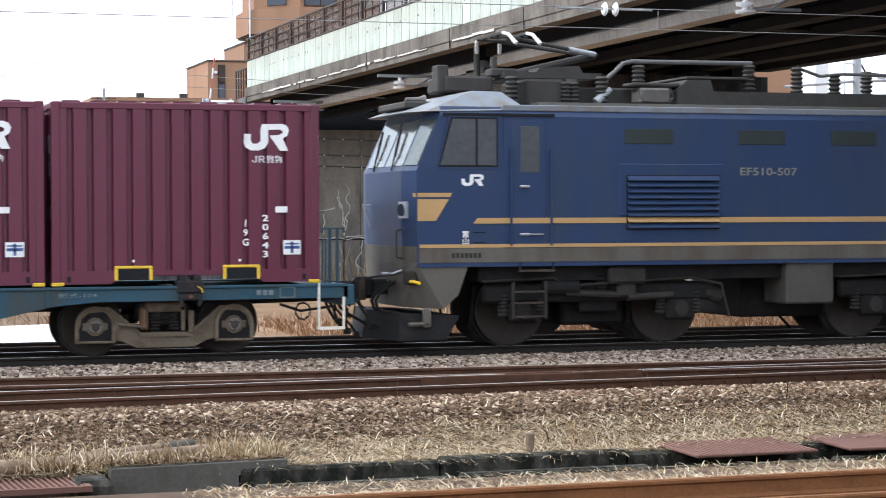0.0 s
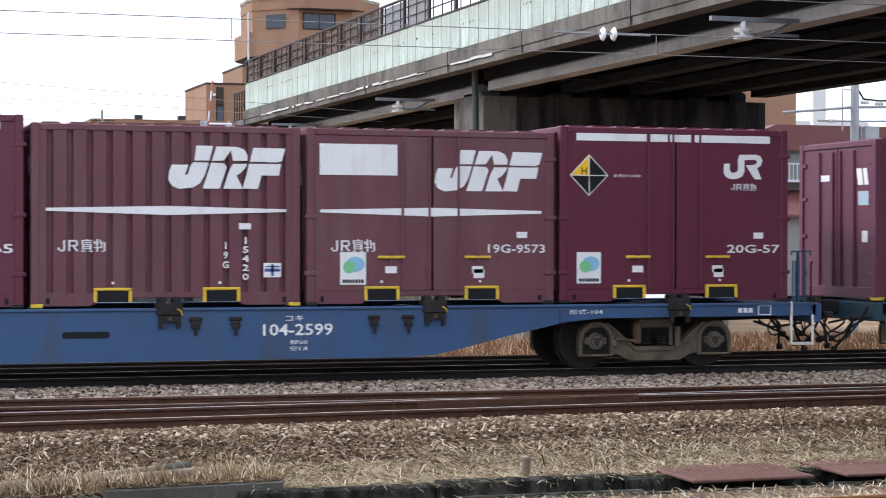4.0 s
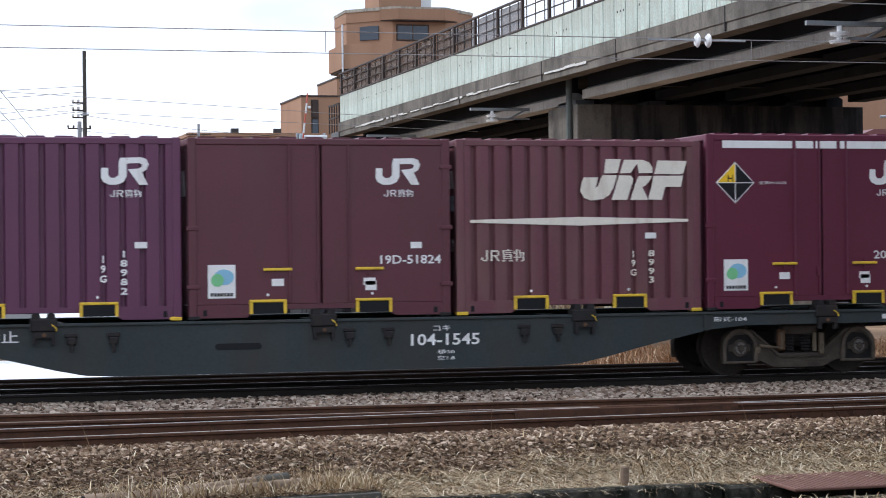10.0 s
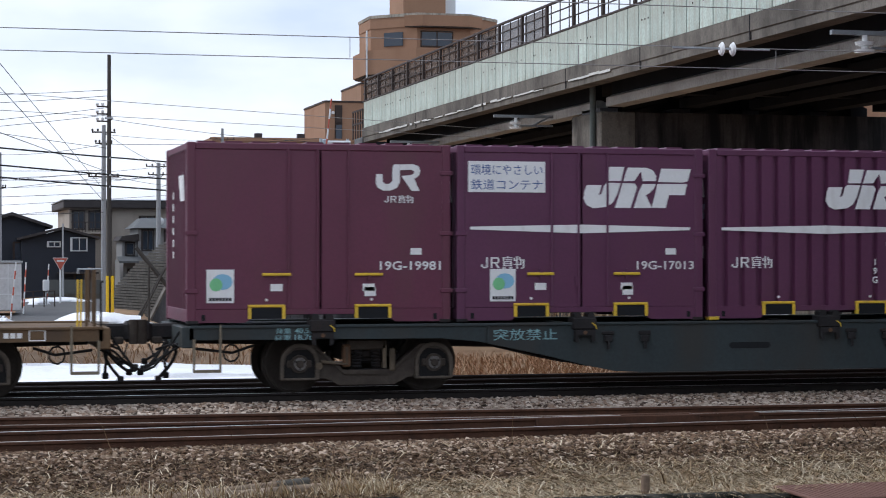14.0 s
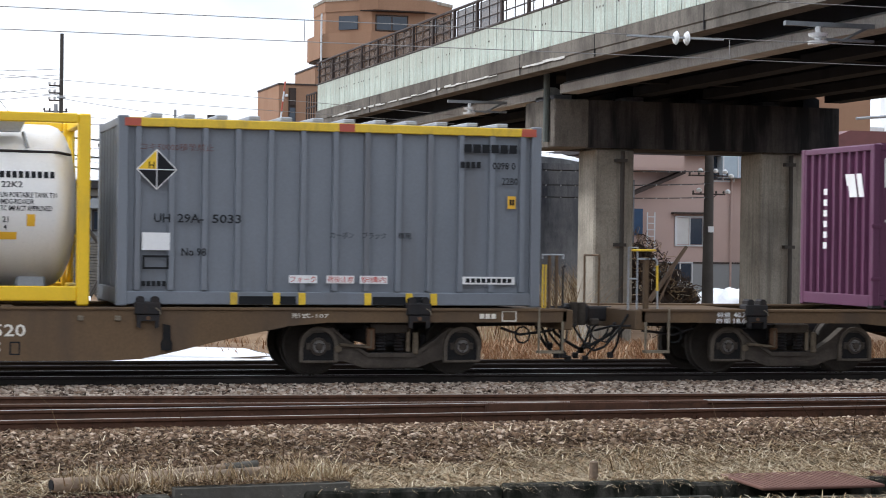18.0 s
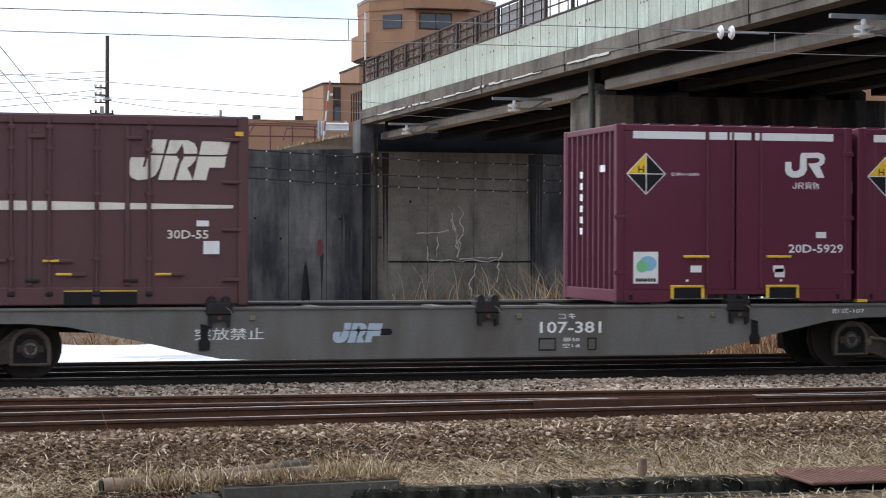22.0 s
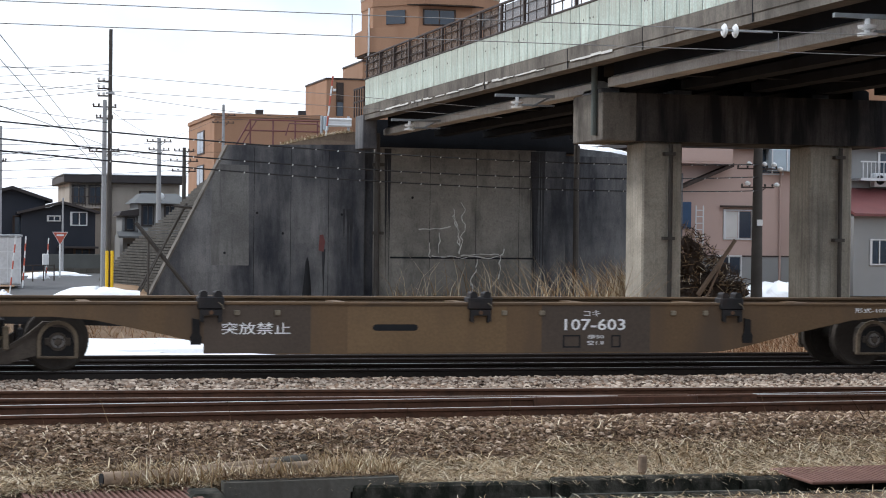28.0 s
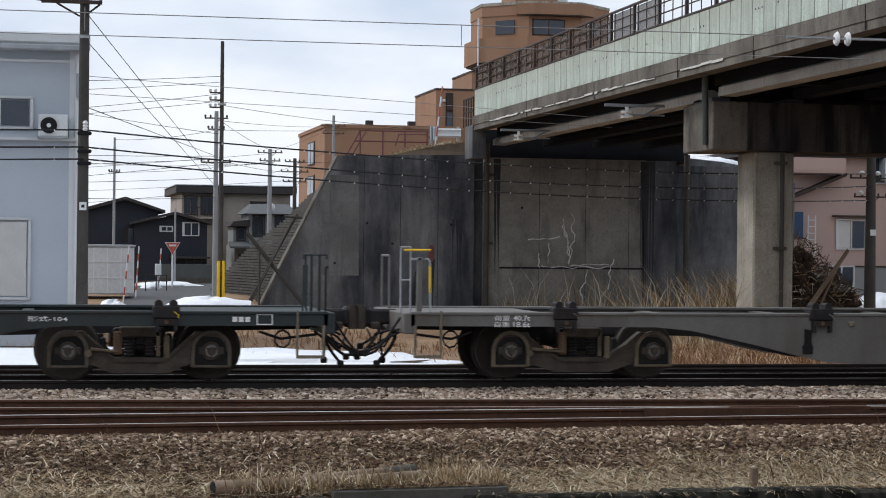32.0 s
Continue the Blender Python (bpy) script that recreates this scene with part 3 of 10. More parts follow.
def rail(x0, y0, x1, y1, top, shiny, label, body=None):
    """A flat-bottomed rail between two points, with its running surface as a part."""
    d = Vector((x1 - x0, y1 - y0, 0))
    ln = d.length
    ob = thing("rail", pose(x0, y0, top - 0.1585, 0, 0, math.degrees(math.atan2(d.y, d.x))), label, "rail", "rails of the yard")
    part("rail_profile", Geo().prism(RAIL, 0, ln, "x"), body or rail_rust, ob)
    part("running_surface", Geo().box(0, ln, -0.027, 0.027, 0.1587, 0.1605), shiny, ob)
    return ob


def sleepers(x0, x1, pitch, yc, slope, z, half, label):
    me = Geo().box(-0.11, 0.11, -half, half, -0.14, 0, 0.015).data("sleeper", wood_old)
    x = x0
    while x < x1:
        ob = new("sleeper", me)
        ob.matrix_basis = pose(x, yc + slope * x, z, 0, 0, math.degrees(math.atan(slope)))
        tagged(ob, label, "sleeper", "sleepers of the tracks")
        x += pitch


def build_tracks():
    for y in (-0.5675, 0.5675):
        rail(-120, y, 160, y, 0, rail_top, "polished running rail under the freight train", rail_black)
    for y in (3.6, 4.7):
        rail(-120, y, 160, y, -0.12, rail_black, "dull black siding rail beyond the train", rail_black)
    # a turnout: two tracks that cross at a frog
    a, b = -0.052, 0.0585
    ya, yb = -3.84, -7.14
    rail(-60, ya - 60 * a, 70, ya + 70 * a, 0, rail_dull, "rusty outer turnout rail")
    rail(-60, ya - 1.13 - 60 * a, 8.1, ya - 1.13 + 8.1 * a, 0, rail_dull, "rusty inner turnout rail with a bright head")
    rail(9.0, ya - 1.13 + 9.0 * a, 70, ya - 1.13 + 70 * a, 0, rail_top, "rusty inner turnout rail with a bright head")
    rail(-60, yb - 60 * b, 70, yb + 70 * b, 0, rail_worn, "rusty outer turnout rail with a worn head")
    rail(-60, yb + 1.2 - 60 * b, 8.1, yb + 1.2 + 8.1 * b, 0, rail_top, "rusty inner turnout rail with a bright head")
    rail(9.0, yb + 1.2 + 9.0 * b, 70, yb + 1.2 + 70 * b, 0, rail_top, "rusty inner turnout rail with a bright head")
    # guard rail beside the outer rail
    rail(6.1, yb + 0.11 + 6.1 * b, 10.4, yb + 0.11 + 10.4 * b, -0.01, rail_dull, "short rusty check rail bolted beside the turnout rail")
    frog = thing("frog", pose(8.6, -5.42, 0), "rusty cast turnout frog with a worn bright nose", "rail")
    part("frog_nose", Geo().prism([(-0.6, -0.035), (0.0, -0.012), (1.3, -0.10), (1.3, 0.10), (0.0, 0.012), (-0.6, 0.035)], -0.15, 0.004, "z"), rail_rust, frog)
    part("wing_rail", Geo().box(-1.6, 0.5, 0.10, 0.16, -0.15, 0.002, 0.01), rail_rust, frog)
    part("wing_rail", Geo().box(-1.6, 0.5, -0.16, -0.10, -0.15, 0.002, 0.01), rail_rust, frog)
    for i in range(14):
        x = 7.2 + 0.42 * i
        part("bolt", Geo().tube((x - 8.6, yb + b * x + 5.42 - 0.014, -0.085), (x - 8.6, yb + b * x + 5.42 - 0.05, -0.085), 0.028, n=6), rail_rust, frog)
    rail(-60, -14.9, 60, -14.9, 0.0, rail_orange, "orange-brown rusty rail of the siding track", rail_orange)
    rail(-60, -16.0, 60, -16.0, 0.0, rail_orange, "orange-brown rusty rail of the siding track", rail_orange)
    sleepers(-20, 45, 0.62, 0, 0, -0.155, 1.05, "dark oily sleeper under the train")
    sleepers(-8, 30, 0.66, -5.49, 0.004, -0.155, 2.1, "half-buried long turnout sleeper")
    stones("ballast", np.concatenate([scatter(-2, 18, -3.6, -0.85, 30000, 1, 0.005), scatter(-2, 18, -5.2, -4.1, 5000, 2, -0.02)]), 0.034, stone_pale, "pale grey and pinkish crushed ballast", 3)
    stones("ballast", np.concatenate([clumped(scatter(-2, 16, -9.9, -6.7, 66000, 4, 0.003)), scatter(-2, 16, -7.0, -5.5, 5000, 5, -0.03)]), 0.027, stone_brown, "brown weathered ballast shoulder", 6)


# ------------------------------------------------------------------ overbridge, pier and abutment
BX = 16.1        # outer face of the barrier
DECK_END = 46.2


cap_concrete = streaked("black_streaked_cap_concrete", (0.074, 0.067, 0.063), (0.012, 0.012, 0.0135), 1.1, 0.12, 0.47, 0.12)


def build_bridge():
    br = thing("overbridge", pose(0, 0, 0), "stained concrete road overbridge with a pale green barrier and dark railing", "bridge", kind="structure")
    part("edge_beam", Geo().prism([(BX, 6.30), (BX + 0.45, 6.30), (BX + 0.45, 6.84), (BX - 0.03, 6.84), (BX - 0.03, 6.50), (BX, 6.48)], -20.6, DECK_END), concrete, br)
    # Slab, webs and cross beams carry the shade under the deck in their colour.
    part("deck_slab", Geo().prism([(BX + 0.45, 6.34), (17.15, 6.52), (25.0, 6.52), (25.6, 6.34), (25.6, 6.84), (BX + 0.45, 6.84)], -20.6, DECK_END + 1.5), shade_joint_concrete, br)
    part("parapet", Geo().box(25.3, 25.6, -20.6, DECK_END, 6.84, 7.8, 0.02), concrete, br)
    for i, x in enumerate((17.15, 19.2, 21.2, 23.2, 24.8)):
        for z, ya, yb in ((5.85, -20.6, 20.9), (5.80, 22.2, DECK_END + 1.2)):
            part("girder_flange", Geo().prism([(x, z), (x + 0.5, z), (x + 0.5, z + 0.23), (x + 0.34, z + 0.31), (x + 0.16, z + 0.31), (x, z + 0.23)], ya, yb), lit_flange_concrete if i == 0 else shade_joint_concrete, br, "pale lit girder flange" if i == 0 else "")
            part("girder_web", Geo().box(x + 0.165, x + 0.335, ya, yb, z + 0.31, 6.60), shade_joint_concrete, br)
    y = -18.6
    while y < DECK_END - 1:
        part("cross_beam", Geo().box(17.5, 24.9, y, y + 0.35, 6.0, 6.53), shade_joint_concrete, br)
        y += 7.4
    me = Geo().box(BX - 0.015, BX + 0.03, 0.022, 0.738, 6.845, 7.83, 0.008).data("barrier_panel", panel_green)
    i = 0
    y = -8.0
    while y < DECK_END - 0.7:
        part("barrier_panel", me, panel_green, br, at=pose(0, y, 0))
        y += 0.76
    part("panel_backing", Geo().box(BX + 0.035, BX + 0.06, -20.6, DECK_END, 6.84, 7.83), dark_rail, br)
    rnd = random.Random(4)
    for k in range(46):
        y = rnd.uniform(2, 45)
        part("panel_bolt", Geo().tube((BX - 0.022, y, 7.45), (BX - 0.012, y, 7.45), 0.028, n=6), dark_rail, br)
    for y in (9.0, 15.4, 21.0, 29.0, 37.5):
        part("joint_line", Geo().box(BX - 0.034, BX - 0.02, y, y + 0.05, 6.31, 6.83), shade_joint_concrete, br)
    part("top_rail", Geo().box(BX - 0.03, BX + 0.05, -20.6, DECK_END, 7.83, 7.89, 0.01), dark_rail, br)
    part("top_rail", Geo().box(BX - 0.02, BX + 0.04, -20.6, DECK_END, 8.66, 8.73, 0.01), dark_rail, br)
    part("middle_rail", Geo().box(BX, BX + 0.03, -20.6, DECK_END, 8.14, 8.17), dark_rail, br)
    part("middle_rail", Geo().box(BX, BX + 0.03, -20.6, DECK_END, 8.42, 8.45), dark_rail, br)
    post = Geo().box(BX - 0.03, BX + 0.05, -0.06, 0.06, 7.84, 8.72, 0.01).data("railing_post", dark_rail)
    screen = Geo().box(BX + 0.05, BX + 0.07, 0.1, 2.2, 7.9, 8.64).data("screen_panel", mesh_screen)
    y = -18.65
    while y < DECK_END:
        part("railing_post", post, dark_rail, br, at=pose(0, y, 0))
        if y > 22 and y < DECK_END - 2.2:
            part("screen_panel", screen, mesh_screen, br, "brown translucent screen", at=pose(0, y, 0))
        y += 2.3
    rod = Geo().box(BX + 0.0, BX + 0.025, -0.012, 0.012, 7.9, 8.66).data("baluster", dark_rail)
    y = -3.8
    while y < DECK_END - 0.8:
        part("baluster", rod, dark_rail, br, at=pose(0, y, 0))
        y += 0.77
    part("end_block", Geo().box(BX - 0.06, BX + 0.5, DECK_END - 0.1, DECK_END + 1.3, 5.2, 6.5, 0.03), dark_concrete, br, "dark stained end block")
    for k in range(5):
        part("end_rail_post", Geo().box(BX, BX + 0.05, DECK_END + 0.1 + 0.45 * k, DECK_END + 0.16 + 0.45 * k, 6.5, 7.6), dark_rail, br)
    for z in (7.05, 7.56):
        part("end_rail", Geo().box(BX, BX + 0.05, DECK_END + 0.1, DECK_END + 2.0, z, z + 0.06), dark_rail, br)
    part("drain_pipe", Geo().tube((16.95, 21.4, 4.6), (16.95, 21.4, 6.4), 0.085), dull_pipe, br)
    for ya, yb in ((23, 43), (17.5, 20.5)):
        g = Geo()
        y = ya
        while y < yb:
            d = rnd.uniform(0.25, 0.9)
            c = 6.46 + rnd.uniform(-0.012, 0.012)
            g.box(BX - 0.042, BX - 0.03, y, y + d, c, c + rnd.uniform(0.02, 0.07))
            y += d + (0 if rnd.random() < 0.7 else rnd.uniform(0.1, 0.5))
        part("lime_streak", g, lime, br, "broken white lime crust under the edge")
    # catenary brackets that hang under the outer girder
    for x, y in ((19.8, 0.0), (16.4, 3.9), (16.4, 25.5), (16.4, 38.5)):
        b = thing("catenary_bracket", pose(x, y, 5.55), "galvanised bracket with white porcelain insulators under the bridge", "bracket", "brackets under the bridge")
        part("arm", Geo().box(-1.0, 0.75, -0.05, 0.05, 0.30, 0.38).box(-0.2, 0.75, -0.04, 0.04, 0.05, 0.1), dull_steel, b)
        part("strut", Geo().pipe([(0.7, 0, 0.36), (0.1, 0, 0.05)], 0.03), dull_steel, b)
        part("insulator", Geo().lathe([(0, 0.05), (0.02, 0.17), (0.08, 0.19), (0.10, 0.06), (0.14, 0.06), (0.16, 0.16), (0.22, 0.18), (0.24, 0.05), (0.34, 0.05)], (-0.35, 0, -0.04), "z", 16), porcelain, b, smooth=40)
        if y == 0.0:
            part("hanger", Geo().tube((-0.35, 0, -0.8), (-0.35, 0, 0.0), 0.02, n=6), dull_steel, b)
    # pier
    pier = thing("bridge_pier", pose(0, 0, 0), "two-column concrete pier with a dark stained cap beam", "pier", kind="structure")
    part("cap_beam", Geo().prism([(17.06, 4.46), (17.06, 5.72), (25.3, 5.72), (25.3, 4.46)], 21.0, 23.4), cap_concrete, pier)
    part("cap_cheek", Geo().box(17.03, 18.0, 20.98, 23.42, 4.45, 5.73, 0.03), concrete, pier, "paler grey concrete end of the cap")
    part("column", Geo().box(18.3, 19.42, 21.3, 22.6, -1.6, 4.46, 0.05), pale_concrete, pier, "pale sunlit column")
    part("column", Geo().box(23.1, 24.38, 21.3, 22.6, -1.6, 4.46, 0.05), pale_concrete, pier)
    for x in (19.05, 23.98):
        part("drain_pipe", Geo().tube((x, 21.2, -1.4), (x, 21.2, 4.4), 0.058), pole_dark, pier, "black drain pipe")
        for z in (1.85, 4.1):
            part("pipe_clamp", Geo().box(x - 0.2, x + 0.1, 21.1, 21.3, z, z + 0.09), pole_dark, pier)
    for x in (17.4, 19.45, 21.45, 23.45):
        part("bearing", Geo().box(x - 0.25, x + 0.25, 21.4, 22.9, 5.72, 5.86), dark_concrete, pier)


NEAR_END = -19.5


# Out of view: added to end the bridge and dim sky light at right.
def build_unseen_approach():
    ab = thing("unseen_approach", pose(0, 0, 0), "unseen concrete abutment and approach bank added to block low sky", "abutment", kind="structure")
    part("abutment_wall", Geo().box(15.8, 26.0, NEAR_END - 1.2, NEAR_END, -0.3, 6.3), dark_concrete, ab)
    part("wing_wall", Geo().prism([(7.65, -0.3), (11.15, 5.3), (15.8, 5.42), (15.8, -0.3)], NEAR_END - 1.2, NEAR_END - 0.4), dark_concrete, ab)
    part("bank", Geo().prism([(14.5, -0.3), (16.0, 6.6), (25.8, 6.6), (28.0, -0.3)], NEAR_END - 90, NEAR_END - 1.2), dark_concrete, ab)


AY = 48.0
house_blue_dark = mat("dark_blue_sheeting", (0.05, 0.09, 0.16), 0.6, 0, 30, 2, 0.2, 0.05)
pale_blue_paint = mat("pale_blue_metal_paint", (0.35, 0.42, 0.47), 0.5, 0.1, 30, 3, 0.1, 0.03)
equip_fence = mat("dull_grey_fence_sheet", (0.10, 0.105, 0.10), 0.6, 0.1, 30, 1.5, 0.15, 0.05)
roof_grey = mat("dull_grey_metal_roof", (0.12, 0.127, 0.13), 0.7, 0.1, 30, 1.5, 0.15, 0.05)
slope_stone = mat("dark_mossy_slope_stone", (0.085, 0.079, 0.07), 0.9, 0, 16, 3.0, 0.45, 0.4, (0.05, 0.047, 0.04), 0.8, 1, 0.46)
patch_concrete = streaked("pale_repair_concrete", (0.17, 0.17, 0.165), (0.07, 0.07, 0.072), 1.6, 0.2, 0.5, 0.25)


def build_abutment():
    ab = thing("abutment", pose(0, 0, 0), "dark stained concrete abutment and wing wall", "abutment", kind="structure")
    top, foot = 5.32, -1.6
    part("wing_wall", Geo().prism([(7.65, foot), (11.15, top), (16.55, top + 0.12), (16.55, foot)], AY, AY + 0.8), dark_concrete, ab, "blackened concrete wing wall with a raking end")
    part("front_wall", Geo().box(16.95, 23.6, AY - 0.03, AY + 1.0, foot, 5.35), abut_concrete, ab, "olive-grey stained concrete wall with white lime cracks")
    part("joint", Geo().box(16.55, 16.95, AY + 0.25, AY + 0.8, foot, 5.35), dark_concrete, ab)
    part("side_wall", Geo().box(23.6, 25.0, AY + 0.35, AY + 1.2, foot, 5.35), dark_concrete, ab)
    part("side_wall", Geo().prism([(25.0, foot), (30.5, foot), (30.5, 4.6), (28.3, 5.25), (27.3, 5.42), (25.0, 5.62)], AY + 1.4, AY + 2.0), dark_concrete, ab)
    # Shelf and added back wall are coloured near black for the deck's shade.
    part("bearing_shelf", Geo().box(16.6, 25.6, AY + 0.4, AY + 0.95, 5.3, 5.55), shade_joint_concrete, ab)
    part("back_wall", Geo().box(16.6, 25.7, AY + 0.95, AY + 1.15, 5.3, 6.5), shade_joint_concrete, ab)
    part("drain_pipe", Geo().tube((17.02, AY - 0.14, foot), (17.02, AY - 0.14, 5.9), 0.11), pole_dark, ab, "black drain pipe")
    part("drain_pipe", Geo().tube((25.3, AY - 0.1, foot), (25.3, AY - 0.1, 5.6), 0.12), pole_dark, ab)
    for z in (1.9, 4.6):
        part("pipe_clamp", Geo().box(16.85, 17.3, AY - 0.2, AY - 0.02, z, z + 0.12), pole_dark, ab)
    part("form_line", Geo().box(17.6, 23.58, AY - 0.04, AY - 0.02, 0.96, 1.03), shade_joint_concrete, ab)
    rnd = random.Random(5)
    for x0, z0, n, up in ((20.42, 1.15, 15, 1), (20.45, 1.5, 9, 1), (20.38, 1.2, 11, 1), (19.95, 1.07, 12, 0), (20.5, 1.08, 8, 0), (18.75, 2.12, 6, 0), (19.6, 2.0, 5, -1), (21.2, 0.95, 9, -1), (21.15, 0.5, 6, -1), (22.3, 1.38, 8, -1), (19.2, 1.6, 5, -1), (19.3, 1.08, 4, 0)):
        pts = [(x0, z0)]
        for _ in range(n):
            x, z = pts[-1]
            pts.append((x + (rnd.uniform(-0.12, 0.12) if up else rnd.uniform(0.08, 0.26)), z + (up * rnd.uniform(0.08, 0.2) if up else rnd.uniform(-0.05, 0.06))))
        g = Geo()
        for (xa, za), (xb, zb) in zip(pts, pts[1:]):
            g.tube((xa, AY - 0.035, za), (xb, AY - 0.035, zb), rnd.uniform(0.008, 0.03), n=5)
        part("lime_crack", g, lime, ab, "white lime crust along a crack")
    for x, z in ((11.02, 1.12), (12.28, 2.69), (15.64, 2.67), (13.3, 1.9), (18.49, 3.38)):
        part("weep_hole", Geo().tube((x, AY - (0.042 if x > 17 else 0.016), z), (x, AY + 0.1, z), 0.05, n=10), black_paint, ab)
    part("repair_patch", Geo().prism([(10.5, 0.64), (11.97, 0.64), (11.93, 4.55), (10.75, 4.55), (10.5, 3.9)], AY - 0.012, AY + 0.1), patch_concrete, ab, "paler repaired strip of wall")
    for x in (12.15, 13.6, 15.1, 19.2, 21.1, 22.9):
        part("form_joint", Geo().box(x, x + 0.014, AY - 0.036 if x > 16.9 else AY - 0.01, AY + 0.05, foot, 5.2), shade_joint_concrete, ab)
    rnd2 = random.Random(21)
    for x0, w, zt in ((17.3, 0.18, 5.3), (23.38, 0.5, 5.3), (23.36, 0.5, 5.3), (15.6, 0.4, 2.9), (14.82, 0.06, 1.3)):
        g = Geo()
        for k in range(7):
            xk = x0 + rnd2.uniform(0, w)
            wk = rnd2.uniform(0.04, 0.16)
            zb = zt - (rnd2.uniform(0.75, 1.1) if x0 > 23 else rnd2.uniform(0.35, 1.0)) * (zt + 1.0)
            yk = (AY - 0.034 if x0 > 16.9 else AY - 0.004) - 0.002 * k
            g.add([(xk, yk, zt), (xk + wk, yk, zt), (xk + wk * 0.7, yk, (zt + zb) / 2), (xk + wk * 0.5, yk, zb), (xk + wk * 0.35, yk, (zt + zb) / 2)], [(0, 1, 2, 3, 4)])
        part("water_stain", g, stain_grey, ab, "black water stain running down")
    part("rust_patch", Geo().prism([(14.72, 1.25), (14.92, 1.2), (14.98, 1.6), (14.9, 1.88), (14.76, 1.85)], AY - 0.03, AY + 0.1), roof_red, ab, "rusty red metal lid on the wall")
    # slope of stone pitching at the left of the wing wall, in courses
    sl = thing("slope_paving", pose(0, 0, 0), "stepped grey stone pitching on the embankment slope", "slope", kind="structure")
    rows = 62
    for i in range(rows):
        f0, f1 = i / rows, (i + 1) / rows
        z0, z1 = foot + (top - foot) * f0, foot + (top - foot) * f1
        xa = 7.72 + 3.5 * f0
        xb = float(np.interp(z0, (-1.6, 0.7, 1.6, 2.7, 3.85, 5.3), (5.6, 7.5, 8.35, 9.75, 10.9, 13.4))) + 0.05 * noise.noise((0, i * 0.7, 3))
        part("course", Geo().prism([(xa, AY + 0.82), (xb, 55.0), (xb + 4, 55.0), (xa + 2.5, AY + 0.82)], z0, z1 - 0.02, "z"), slope_stone, sl)
    part("rake_coping", Geo().prism([(7.58, foot), (11.08, top), (11.16, top + 0.004), (7.66, foot)], AY - 0.02, AY + 0.82), concrete, sl, "grey raking coping of the wing wall")
    em = thing("approach_embankment", pose(0, 0, 0), "grassy top of the approach road behind the abutment", "embankment", kind="structure")
    part("fill", Geo().prism([(11.9, AY + 0.9), (28.0, AY + 0.9), (28.0, 100), (22.5, 100)], -0.5, 5.2, "z"), dark_concrete, em)
    part("turf", Geo().add([(13.0, 49.0, 5.3), (14.57, 49.2, 5.68), (15.3, 49.2, 5.85), (16.4, 49.2, 6.0), (25.6, 49.2, 6.0), (16.4, 53, 6.2), (25.6, 53, 6.2), (14.4, 53, 5.6), (13.4, 51.5, 5.3), (13.0, 49.0, 5.1), (25.6, 49.0, 5.1), (25.6, 53, 5.1), (14.2, 53, 5.1)],
                           [(0, 1, 7, 8), (1, 2, 7), (2, 3, 5, 7), (3, 4, 6, 5), (9, 10, 4, 3, 2, 1, 0), (10, 11, 6, 4), (11, 12, 7, 5, 6), (12, 9, 0, 8, 7)]), wood_old, em, "dry brown turf")
    tuft = np.array([(random.Random(k).uniform(13.4, 16.3), 49.1 + 0.5 * random.Random(k + 999).random(), 0) for k in range(700)])
    tuft[:, 2] = np.interp(tuft[:, 0], (13.0, 14.57, 15.3, 16.4), (5.3, 5.66, 5.83, 5.98))
    blades("embankment_grass", tuft, 0.22, 0.012, straw_mat, "short dead grass on the embankment edge", 77, 1.3)
    gr = thing("guard_fence", pose(0, 0, 0), "rust-brown pipe fence on the embankment top", "fence")
    for x in (12.61, 13.55, 14.47, 15.4):
        part("fence_post", Geo().tube((x, 52, 5.2), (x, 52, 6.55), 0.035, n=6), roof_red, gr)
    for z in (6.1, 6.54):
        part("fence_rail", Geo().tube((12.55 if z > 6.3 else 12.35, 52, z), (15.5, 52, z), 0.032, n=6), roof_red, gr)
    part("fence_rail", Geo().tube((11.95, 52, 5.35), (12.61, 52, 6.54), 0.032, n=6), roof_red, gr)
    part("fence_rail", Geo().tube((12.15, 52, 5.3), (12.85, 52, 6.5), 0.028, n=6), roof_red, gr)
    part("fence_rail", Geo().pipe([(14.0, 51.6, 5.9), (14.15, 51.6, 6.4), (15.3, 51.6, 6.4), (15.5, 51.6, 6.2), (15.5, 51.6, 5.8)], 0.03), roof_red, gr)
    ba = thing("crash_barrier", pose(15.2, 50.0, 5.86), "white and pale blue road barrier at the bridge end", "barrier")
    part("barrier_beam", Geo().prism([(-0.04, 0.36), (0.04, 0.40), (-0.02, 0.48), (-0.02, 0.56), (0.04, 0.64), (-0.04, 0.72), (-0.09, 0.66), (-0.06, 0.58), (-0.06, 0.48), (-0.09, 0.42)], 0.25, 1.2, "x"), house_white, ba)
    part("end_terminal", Geo().box(0.05, 0.25, -0.12, 0.06, 0.2, 0.78, 0.04), pale_blue_paint, ba, "pale blue end terminal")
    part("barrier_post", Geo().tube((0.0, 0.05, -0.2), (0.0, 0.05, 0.8), 0.06), galva, ba)
    part("barrier_post", Geo().tube((1.1, 0.05, -0.2), (1.1, 0.05, 0.8), 0.06), galva, ba)
    mk = thing("snow_pole", pose(15.2, 49.2, 5.8), "red and white striped snow marker pole", "pole")
    for i in range(6):
        part("stripe", Geo().tube((0.045 * i, 0, 0.4 * i), (0.045 * (i + 1), 0, 0.4 * (i + 1)), 0.035, n=8), red_sign if i % 2 else house_white, mk)


